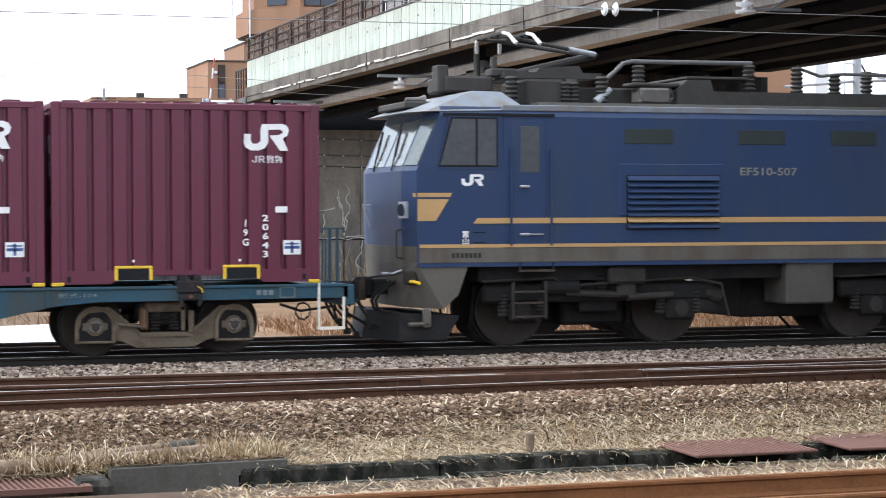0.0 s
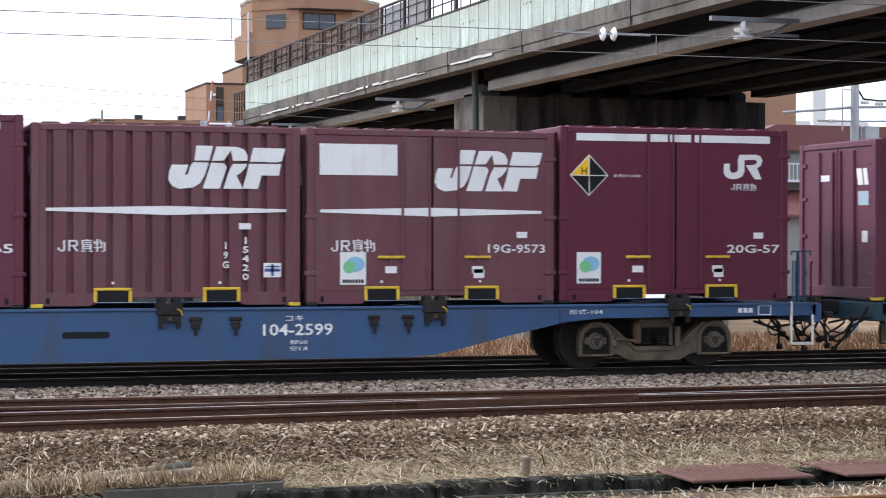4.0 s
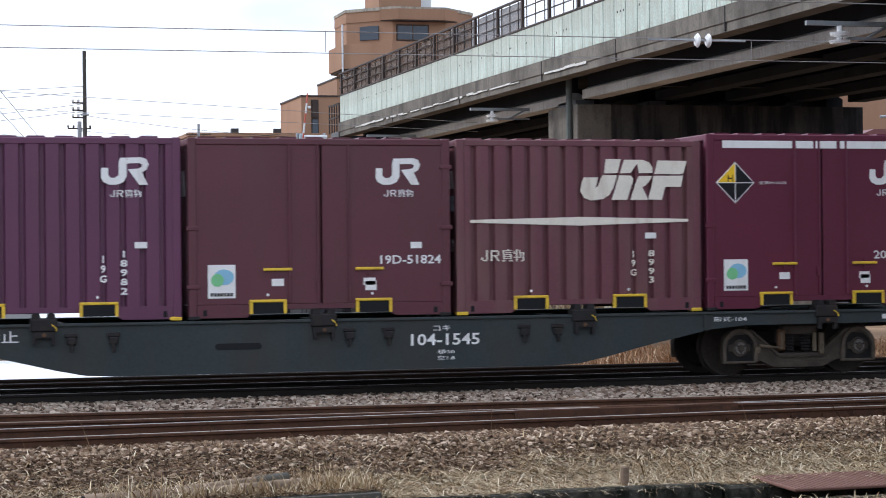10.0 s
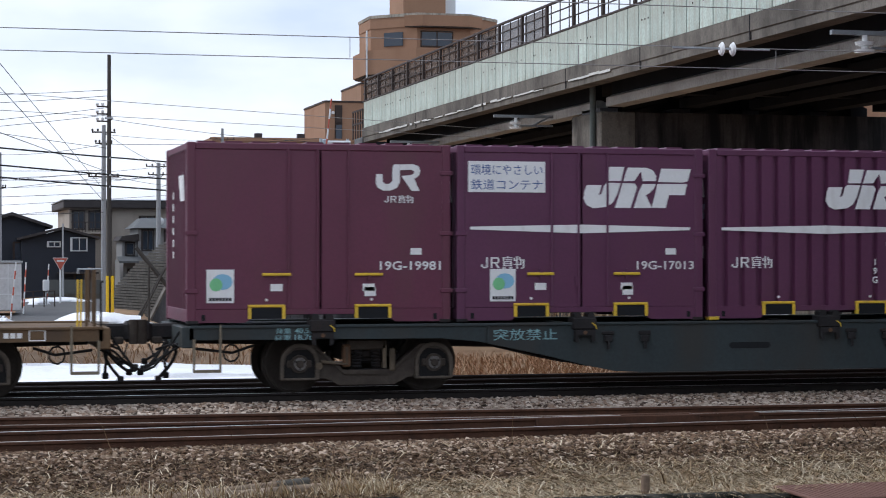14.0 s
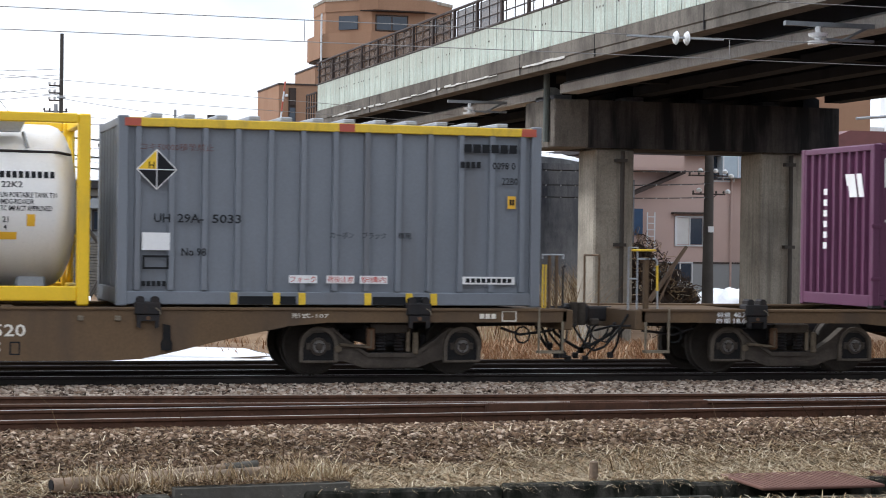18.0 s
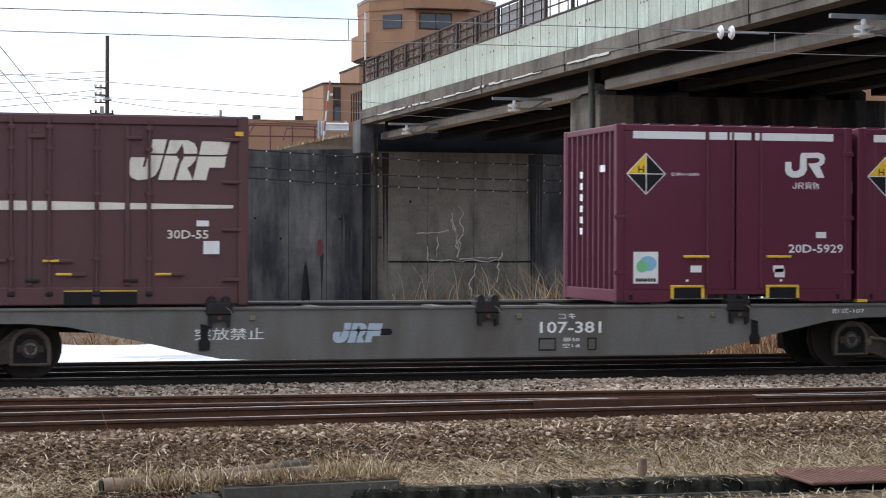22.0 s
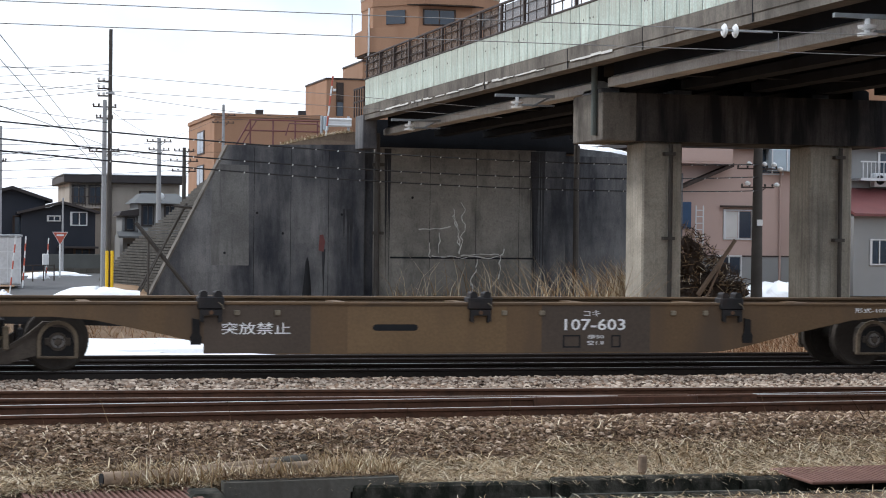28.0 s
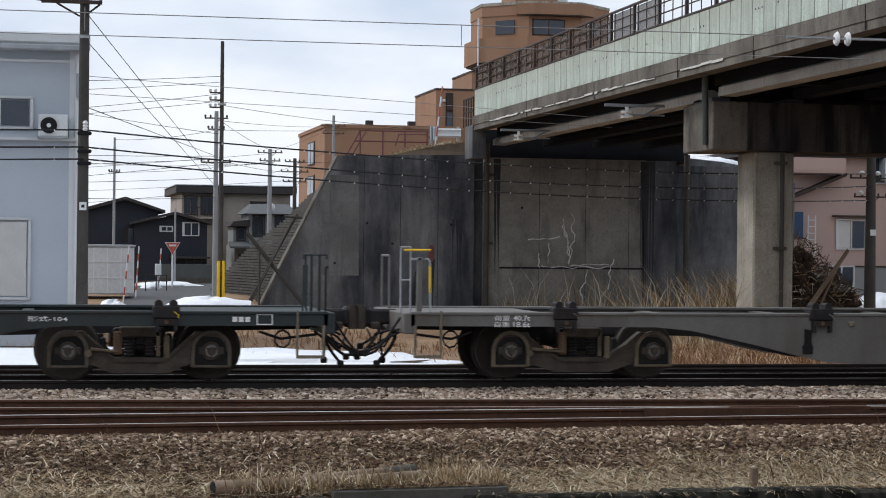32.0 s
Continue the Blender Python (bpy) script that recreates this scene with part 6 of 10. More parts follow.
loco_dome = mat("brown_dusted_pale_roof", (0.17, 0.19, 0.215), 0.5, 0, 20, 1.5, 0.15, 0.04, (0.14, 0.105, 0.065), 0.7, 1, 0.47)
silver_text = mat("pale_gold_lettering", (0.24, 0.24, 0.20), 0.5, 0.2, 30, 3, 0.05, 0)
grey_box = mat("grey_ribbed_box_paint", (0.170, 0.187, 0.212), 0.5, 0.0, 30, 0.8, 0.10, 0.04, (0.12, 0.12, 0.125), 0.7, 8, 0.52)
light_box = mat("light_grey_ribbed_box_paint", (0.335, 0.352, 0.372), 0.5, 0.0, 30, 0.8, 0.10, 0.04, (0.20, 0.195, 0.19), 0.7, 8, 0.52)
tank_white = mat("white_tank_shell", (0.80, 0.785, 0.75), 0.32, 0.0, 30, 0.9, 0.05, 0.015, (0.58, 0.54, 0.47), 0.45, 4, 0.52)
disc_red = mat("red_disc_paint", (0.66, 0.055, 0.065), 0.4, 0, 30, 3, 0.05, 0.01)
sign_blue = mat("blue_grey_lettering", (0.05, 0.10, 0.28), 0.5, 0, 30, 3, 0.05, 0)
eco_green = mat("eco_green_print", (0.20, 0.55, 0.25), 0.5, 0, 30, 3, 0.05, 0)
eco_blue = mat("eco_blue_print", (0.25, 0.50, 0.68), 0.5, 0, 30, 3, 0.05, 0)
orange_print = mat("orange_print", (0.80, 0.45, 0.03), 0.5, 0, 30, 3, 0.05, 0)
patch_brown = mat("dull_grey_brown_patch_paint", (0.085, 0.066, 0.052), 0.7, 0, 25, 0.8, 0.2, 0.05)
patch_pale = mat("pale_ochre_patch_paint", (0.175, 0.115, 0.062), 0.7, 0, 25, 0.8, 0.2, 0.05, (0.12, 0.08, 0.05), 0.6, 3, 0.48)
faded_ink = mat("faded_grey_blue_print", (0.17, 0.20, 0.21), 0.6, 0, 30, 3, 0.15, 0, (0.06, 0.085, 0.10), 0.8, 1, 0.47)
faded_teal = mat("faded_teal_print", (0.24, 0.40, 0.42), 0.6, 0, 30, 3, 0.15, 0, (0.07, 0.09, 0.09), 0.8, 1, 0.5)
worn_print = mat("worn_pale_print", (0.52, 0.51, 0.50), 0.6, 0, 30, 3, 0.1, 0)
pale_blue = mat("faded_pale_blue_print", (0.42, 0.50, 0.58), 0.6, 0, 30, 3, 0.1, 0)
rust_print = mat("faded_rust_print", (0.15, 0.085, 0.08), 0.6, 0, 30, 3, 0.1, 0)
red_print = mat("red_print", (0.50, 0.07, 0.05), 0.5, 0, 30, 3, 0.05, 0)
TRAIN = []      # (thing, place along the train, height)
WHEELS = []     # (wheel, place on its bogie, radius)


def shape(parent, name, poly, y, material, label=""):
    """A flat painted shape on a side face: a polygon of (x, z) with a slight thickness."""
    return part(name, Geo().prism(poly, y - 0.004, y), material, parent, label)


def shapes(parent, name, polys, y, material, label=""):
    g = Geo()
    for p in polys:
        g.prism(p, y - 0.004, y)
    return part(name, g, material, parent, label)


def bars(parent, x0, x1, z0, z1, n, y, material, gap=0.25):
    """Writing too small to read, as a row of plain bars."""
    w = (x1 - x0) / n
    ob = shapes(parent, "small_writing", [[(x0 + w * (i + gap / 2), z0), (x0 + w * (i + 1 - gap / 2), z0), (x0 + w * (i + 1 - gap / 2), z1), (x0 + w * (i + gap / 2), z1)] for i in range(n)], y, material)
    ob["kind"] = "stuff"
    return ob


def slanted_mark(parent, x0, z0, w, h, y, material):
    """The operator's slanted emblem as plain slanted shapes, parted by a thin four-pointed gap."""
    def P(pts):
        return [(x0 + w * a / 57.5, z0 + h * b / 20.3) for a, b in pts]
    polys = [P([(13.8, 20.3), (21.8, 20.3), (20.0, 13.4), (12.8, 13.3)]),
             P([(12.4, 12.5), (19.7, 12.4), (17.8, 6.5), (15.5, 2.7), (12.0, 0.7), (5.5, 0.0), (2.0, 1.5), (0.2, 4.5), (0.8, 8.5), (2.0, 11.3), (9.8, 11.3), (8.2, 6.3), (9.6, 6.9), (11.0, 11.0)]),
             P([(23.5, 20.0), (33.5, 20.0), (37.0, 18.7), (38.7, 16.0), (38.6, 13.5), (31.5, 13.4), (30.5, 18.3), (27.0, 13.5), (21.2, 13.3)]),
             P([(20.8, 12.4), (27.2, 12.2), (28.5, 10.5), (25.5, 1.5), (25.0, 0.3), (16.8, 0.3), (18.8, 6.0)]),
             P([(31.5, 12.0), (38.4, 12.1), (37.5, 10.0), (35.0, 7.5), (33.2, 6.5), (36.0, 1.0), (35.8, 0.3), (26.8, 0.3), (29.5, 8.5)]),
             P([(41.5, 19.7), (57.3, 19.5), (55.5, 13.5), (53.0, 12.9), (39.7, 13.1)]),
             P([(39.3, 12.1), (53.0, 12.2), (55.2, 12.3), (54.0, 6.7), (45.5, 6.7), (43.7, 0.3), (36.2, 0.5), (38.0, 6.5)])]
    return shapes(parent, "emblem", polys, y, material, "white slanted block emblem")


def block_polys(x0, z0, w, h):
    def P(pts):
        return [(x0 + w * a / 21.0, z0 + h * b / 12.4) for a, b in pts]
    return [P([(0.2, 7.5), (3.2, 7.5), (3.2, 4.3), (4.2, 3.1), (6.2, 3.1), (7.7, 4.3), (7.7, 9.6), (8.4, 12.0), (11.2, 12.0), (11.2, 3.8), (9.9, 1.3), (6.9, 0.0), (3.4, 0.0), (0.9, 1.3), (0.0, 3.3)]),
            P([(11.3, 12.0), (17.4, 12.2), (19.8, 11.4), (20.8, 9.2), (20.0, 6.8), (17.9, 5.5), (20.4, 0.0), (16.6, 0.0), (11.9, 6.8), (16.4, 7.2), (17.7, 7.9), (17.9, 8.9), (16.8, 9.6), (11.3, 9.4)])]


def block_mark(parent, x0, z0, w, h, y, material):
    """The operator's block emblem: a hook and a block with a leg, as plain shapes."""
    return shapes(parent, "emblem", block_polys(x0, z0, w, h), y, material, "white block emblem")


def word_mark(parent, x0, z0, w, h, y, material):
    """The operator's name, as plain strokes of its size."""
    def R(a, b, c, d):
        return [(x0 + w * a, z0 + h * c), (x0 + w * b, z0 + h * c), (x0 + w * b, z0 + h * d), (x0 + w * a, z0 + h * d)]
    polys = [R(0.115, 0.155, 0.16, 0.92), R(0.035, 0.135, 0.04, 0.16), R(0.0, 0.04, 0.14, 0.34), R(0.22, 0.26, 0.04, 0.92), R(0.26, 0.40, 0.80, 0.92), R(0.38, 0.42, 0.50, 0.82), R(0.26, 0.39, 0.42, 0.53), [(x0 + w * 0.31, z0 + h * 0.42), (x0 + w * 0.355, z0 + h * 0.42), (x0 + w * 0.435, z0 + h * 0.04), (x0 + w * 0.385, z0 + h * 0.04)]]
    polys += [R(0.49, 0.72, 0.84, 0.92), R(0.60, 0.635, 0.92, 1.0), R(0.50, 0.535, 0.62, 0.84), R(0.56, 0.72, 0.68, 0.76), R(0.51, 0.71, 0.52, 0.60), R(0.51, 0.545, 0.18, 0.52), R(0.675, 0.71, 0.18, 0.52), R(0.545, 0.675, 0.36, 0.43), R(0.545, 0.675, 0.20, 0.27), R(0.49, 0.57, 0.0, 0.10), R(0.65, 0.73, 0.0, 0.10)]
    polys += [R(0.81, 0.845, 0.0, 1.0), R(0.755, 0.81, 0.62, 0.70), R(0.755, 0.90, 0.30, 0.38), R(0.755, 0.785, 0.70, 0.86), R(0.88, 1.0, 0.66, 0.74), R(0.88, 0.91, 0.74, 0.95), R(0.965, 1.0, 0.05, 0.66), R(0.92, 0.965, 0.0, 0.08), R(0.90, 0.93, 0.28, 0.66)]
    ob = shapes(parent, "small_writing", polys, y, material)
    ob["kind"] = "stuff"
    return ob


def plate(parent, x, z, w, h, y, material=None, name="notice_plate"):
    return shape(parent, name, [(x - w / 2, z - h / 2), (x + w / 2, z - h / 2), (x + w / 2, z + h / 2), (x - w / 2, z + h / 2)], y, material or white_paint)


def eco_plate(parent, x, z, y, w=0.40, h=0.42):
    plate(parent, x, z, w, h, y)
    c = [(x + 0.03 + 0.14 * math.cos(t * 0.524), z + 0.06 + 0.11 * math.sin(t * 0.524)) for t in range(12)]
    shape(parent, "round_print", c, y - 0.005, eco_blue)
    c = [(x - 0.06 + 0.09 * math.cos(t * 0.524), z + 0.02 + 0.09 * math.sin(t * 0.524)) for t in range(12)]
    shape(parent, "round_print", c, y - 0.007, eco_green)
    bars(parent, x - w * 0.42, x + w * 0.42, z - h * 0.44, z - h * 0.34, 7, y - 0.005, black_paint)


def hazard_diamond(parent, x, z, r, y, mirrored=False):
    shape(parent, "placard", [(x - r - 0.02, z), (x, z - r - 0.02), (x + r + 0.02, z), (x, z + r + 0.02)], y, white_paint, "diamond placard, yellow and dark")
    shape(parent, "placard_dark", [(x - r, z), (x, z - r), (x + r, z), (x, z + r)], y - 0.005, black_paint)
    shape(parent, "placard_yellow", [(x - r, z), (x - 0.006, z), (x - 0.006, z + r)], y - 0.008, tank_yellow)
    shapes(parent, "placard_line", [[(x - r, z - 0.008), (x + r, z - 0.008), (x + r, z + 0.004), (x - r, z + 0.004)], [(x - 0.006, z - r), (x + 0.006, z - r), (x + 0.006, z + r), (x - 0.006, z + r)]], y - 0.009, white_paint)
    lettering(parent, "H", x - r * 0.28, z + r * 0.22, r * 0.36, black_paint, y - 0.013)


def corrugation(w, n, y, depth):
    """A line of (x, y) with n raised ribs across the width w."""
    p = w / n
    out = [(-w / 2, y)]
    for i in range(n):
        a = -w / 2 + p * i
        out += [(a + p * 0.70, y), (a + p * 0.76, y + depth), (a + p * 0.94, y + depth), (a + p, y)]
    return out


def grooved(w, n, y, depth):
    """A line of (x, y) with n narrow grooves sunk between broad flats."""
    p = w / n
    out = [(-w / 2, y)]
    for i in range(n):
        a = -w / 2 + p * i
        out += [(a + p * 0.34, y), (a + p * 0.40, y - depth), (a + p * 0.60, y - depth), (a + p * 0.68, y)]
    return out + [(w / 2, y)]


def fork_pockets(c, xs, w=0.52, h=0.165, z=0.10):
    for x in xs:
        fr = part("fork_pocket", Geo().box(x - w / 2, x + w / 2, SIDE - 0.018, SIDE + 0.03, z + h - 0.038, z + h, 0.008)
                  .box(x - w / 2, x - w / 2 + 0.045, SIDE - 0.018, SIDE + 0.03, z - 0.03, z + h - 0.038).box(x + w / 2 - 0.045, x + w / 2, SIDE - 0.018, SIDE + 0.03, z - 0.03, z + h - 0.038), yellow_paint, c, "yellow fork pocket frame")
        part("pocket_opening", Geo().box(x - w / 2 + 0.045, x + w / 2 - 0.045, SIDE - 0.006, SIDE + 0.2, z - 0.03, z + h - 0.046), black_paint, fr)


def container_shell(c, paint, h, ribbed, rib_n=13):
    """Frame, walls and roof of a five-tonne box: ribbed sides with plain ends, or plain door sides with ribbed ends."""
    L, W = 3.715, 2.45
    x, y = L / 2, W / 2
    if ribbed:
        for s in (-1, 1):
            part("side_wall", Geo().sheet([(a, s * b) for a, b in grooved(L - 0.24, rib_n, y - 0.014, 0.062 if h < 2.55 else 0.006)], 0.2, h - 0.06), paint, c)
            for q in (-1, 1):
                part("end_door", Geo().box(s * (x - 0.06), s * (x - 0.03), q * 0.012, q * (y - 0.1), 0.15, h - 0.08, 0.008), paint, c)
                part("lock_rod", Geo().tube((s * (x - 0.01), q * 0.55, 0.2), (s * (x - 0.01), q * 0.55, h - 0.15), 0.018, n=6), paint, c)
                part("lock_rod", Geo().tube((s * (x - 0.01), q * 0.12, 0.2), (s * (x - 0.01), q * 0.12, h - 0.15), 0.018, n=6), paint, c)
                for z in (0.4, 1.0, 1.6, h - 0.35):
                    part("hinge", Geo().box(s * (x - 0.034), s * (x - 0.004), q * (y - 0.22), q * (y - 0.10), z - 0.03, z + 0.03, 0.006), paint, c)
        e = -x + 0.029
        for a, b in ((-0.98, -0.86), (-0.82, -0.66)) if h < 2.55 else ():
            part("end_emblem", Geo().prism([(a, h - 0.70), (b, h - 0.70), (b + 0.06, h - 0.44), (a + 0.06, h - 0.44)], e - 0.006, e, "x"), white_paint, c, "small white emblem on the end")
        part("end_plate", Geo().box(e - 0.006, e, -0.98, -0.66, h - 1.02, h - 0.80), pale_blue, c, "pale notice plate on the end")
        part("end_plate", Geo().box(e - 0.006, e, 0.25, 0.55, h - 0.62, h - 0.52), white_paint, c)
        part("end_plate", Geo().box(e - 0.006, e, -0.95, -0.78, h - 1.6, h - 1.42), white_paint, c)
    else:
        for s in (-1, 1):
            for a, b in ((-x + 0.1, -0.012), (0.012, x - 0.1)):
                part("side_door", Geo().box(a, b, s * (y - 0.05), s * (y - 0.018), 0.2, h - 0.1, 0.006), paint, c)
        for q in (-0.42, 0.42, -0.02):
            part("lock_rod", Geo().tube((q - 0.03, SIDE + 0.006, 0.22), (q - 0.03, SIDE + 0.006, h - 0.08), 0.017 if q > -0.4 else 0.02, n=6), paint, c)
        for q, z in ((-x + 0.06, 1.25), (x - 0.06, 1.25), (-x + 0.06, 0.45), (x - 0.06, 0.45), (x - 0.06, h - 0.4)):
            part("hinge", Geo().box(q - 0.09, q + 0.09, SIDE - 0.012, SIDE + 0.02, z - 0.03, z + 0.03, 0.008), paint, c)
        for s in (-1, 1):
            pr = [(s * (x - 0.045 + b), a) for a, b in corrugation(W - 0.22, 9, -0.03, 0.065)]
            part("end_wall", Geo().sheet(pr, 0.2, h - 0.06), paint, c)
        e = -x + 0.006
        if h < 2.55:
            for a, b in ((-0.92, -0.76), (-0.70, -0.46)):
                part("end_emblem", Geo().prism([(a, h - 0.80), (b, h - 0.80), (b + 0.10, h - 0.44), (a + 0.10, h - 0.44)], e - 0.006, e, "x"), white_paint, c, "small white emblem on the end")
            part("end_emblem", Geo().prism([(-0.46, h - 0.62), (-0.36, h - 0.62), (-0.30, h - 0.44), (-0.40, h - 0.44)], e - 0.006, e, "x"), white_paint, c)
        else:
            part("end_plate", Geo().box(e - 0.006, e, -0.72, -0.50, h - 0.68, h - 0.58), white_paint, c)
        for k in range(6):
            part("end_writing", Geo().box(e - 0.004, e, 0.30, 0.42, h - 0.75 - 0.17 * k, h - 0.65 - 0.17 * k), white_paint, c)
    for sx in (-1, 1):
        for sy in (-1, 1):
            part("corner_post", Geo().box(sx * x, sx * (x - 0.12), sy * y, sy * (y - 0.12), 0, h - 0.002, 0.012), paint, c)
    for s in (-1, 1):
        part("bottom_sill", Geo().prism([(-x + 0.12, 0.02), (-1.06, 0.02), (-0.88, 0.13), (0.88, 0.13), (1.06, 0.02), (x - 0.12, 0.02), (x - 0.12, 0.2), (-x + 0.12, 0.2)], s * (y - 0.004), s * (y - 0.09)), paint, c)
        part("top_rail", Geo().box(-x + 0.12, x - 0.12, s * (y - 0.006), s * (y - 0.1), h - 0.1, h - 0.01, 0.01), paint, c)
        part("end_header", Geo().box(s * (x - 0.006), s * (x - 0.1), -y + 0.12, y - 0.12, h - 0.1, h - 0.01, 0.01), paint, c)
        part("end_sill", Geo().box(s * (x - 0.006), s * (x - 0.1), -y + 0.12, y - 0.12, 0.02, 0.2, 0.01), paint, c)
    part("floor", Geo().box(-x + 0.1, x - 0.1, -y + 0.09, y - 0.09, 0.12, 0.19), dark_gap, c)
    pr = [(-x + 0.1, h - 0.09), (x - 0.1, h - 0.09), (x - 0.1, h - 0.03)]
    n = 9
    for i in range(n - 1, -1, -1):
        a = -x + 0.16 + (L - 0.32) * i / n
        b = a + (L - 0.32) / n * 0.62
        pr += [(b + 0.02, h - 0.03), (b, h + 0.016), (a, h + 0.016), (a - 0.02, h - 0.03)]
    part("roof", Geo().prism(pr + [(-x + 0.1, h - 0.03)], -y + 0.07, y - 0.07), paint, c)
    for sx in (-1, 1):
        part("corner_casting", Geo().box(sx * (x + 0.002), sx * (x - 0.16), SIDE - 0.006, SIDE + 0.15, -0.002, 0.05, 0.008), yellow_paint if ribbed else dark_gap, c)
        part("casting_slot", Geo().box(sx * (x - 0.20), sx * (x - 0.25), SIDE - 0.003, SIDE + 0.05, 0.05, 0.13), black_paint, c)
    fork_pockets(c, (-0.76, 0.74))


def number_columns(c, a, b, y, mat_, xa=0.80, xb=1.05, za=0.68, zb=0.66):
    lettering(c, a, xa, za + 0.03, 0.115 * len(a) + 0.02, mat_, y, 0.09, column=True)
    lettering(c, b, xb + 0.03, zb, 0.115 * len(b) + 0.02, mat_, y, 0.095, column=True)


def make_container(kind, paint, mark, number, h, label, emblem_paint=None, sign=False, eco=False, top=False, cross=True):
    """kind: ribbed or door; mark: slant, block; number: a pair (columns) or a line of writing."""
    c = thing("container", pose(0, 0, 0), label, "container", "freight containers of the train")
    container_shell(c, paint, h, kind == "ribbed")
    face = SIDE + 0.004 if kind == "ribbed" else SIDE + 0.012
    ink = emblem_paint or white_paint
    k = h / 2.5
    if mark == "slant":
        slanted_mark(c, -0.01 if kind == "ribbed" else 0.02, 1.62, 1.66, 0.60, face, ink)
        shape(c, "stripe", [(-1.66, 1.31), (0, 1.26), (1.66, 1.31), (1.66, 1.35), (0, 1.385), (-1.66, 1.35)], face, ink, "tapered white stripe")
        word_mark(c, -1.50, 0.755, 0.64, 0.175, face, ink)
    else:
        block_mark(c, 0.78, 1.85, 0.65, 0.38, face, ink)
        word_mark(c, 0.90, 1.68, 0.42, 0.105, face, ink)
    if isinstance(number, tuple):
        number_columns(c, number[0], number[1], face, ink)
        plate(c, 1.07 if mark == "slant" else 1.31, 1.11 if mark == "slant" else 1.03, 0.17, 0.085, face)
    else:
        lettering(c, number, 1.28, 0.80, 0.125, ink, face, 0.88)
        plate(c, 1.36, 1.0, 0.16, 0.09, face)
        for q in (-0.62, 0.68):
            part("handle", Geo().box(q - 0.2, q + 0.2, face - 0.035, face, 0.66, 0.70, 0.008), yellow_paint, c, "yellow door handle")
            part("handle_stem", Geo().box(q - 0.02, q + 0.02, face - 0.03, face, 0.60, 0.75), paint, c)
            plate(c, q, 0.50, 0.17, 0.10, face)
        plate(c, 0.70, 0.44, 0.16, 0.13, face)
        part("latch", Geo().box(-0.10, -0.06, face - 0.02, face, 0.50, 0.64), paint, c)
    if sign == "words":
        plate(c, -1.12, 2.06, 1.14, 0.44, face)
        lettering(c, "環境にやさしい", -1.12, 2.16, 0.15, sign_blue, face - 0.006, 1.06)
        lettering(c, "鉄道コンテナ", -1.12, 1.95, 0.15, sign_blue, face - 0.006, 1.06)
    elif sign == "blank":
        plate(c, -1.10, 2.06, 1.14, 0.44, face)
    if eco:
        eco_plate(c, -1.18 if mark == "slant" else -1.40, 0.52, face, 0.38, 0.46)
    elif cross and kind == "ribbed":
        plate(c, 1.46, 0.50, 0.25, 0.2, face)
        shapes(c, "cross_print", [[(1.35, 0.48), (1.57, 0.48), (1.57, 0.52), (1.35, 0.52)], [(1.44, 0.42), (1.48, 0.42), (1.48, 0.58), (1.44, 0.58)], [(1.36, 0.54), (1.56, 0.54), (1.56, 0.56), (1.36, 0.56)]], face - 0.005, sign_blue)
    if top:
        segs = ((-1.6, -0.48), (-0.42, -0.14), (-0.10, 0.24), (0.30, 1.55)) if kind == "door" else tuple((-1.60 + 0.285 * i, -1.332 + 0.285 * i) for i in range(11))
        shapes(c, "top_strip", [[(a, h - 0.21), (b, h - 0.21), (b, h - 0.10), (a, h - 0.10)] for a, b in segs], face, white_paint, "broken white strip under the roof")
        hazard_diamond(c, -1.40, 1.88, 0.285, face)
        lettering(c, "全高H=2600", -0.80, 1.88, 0.05, white_paint, face - 0.001, 0.44)
    for q in (-0.76, 0.72):
        part("grommet", Geo().tube((q, face - 0.012, 0.33), (q, face + 0.01, 0.33), 0.02, n=8), white_paint, c)
    return c


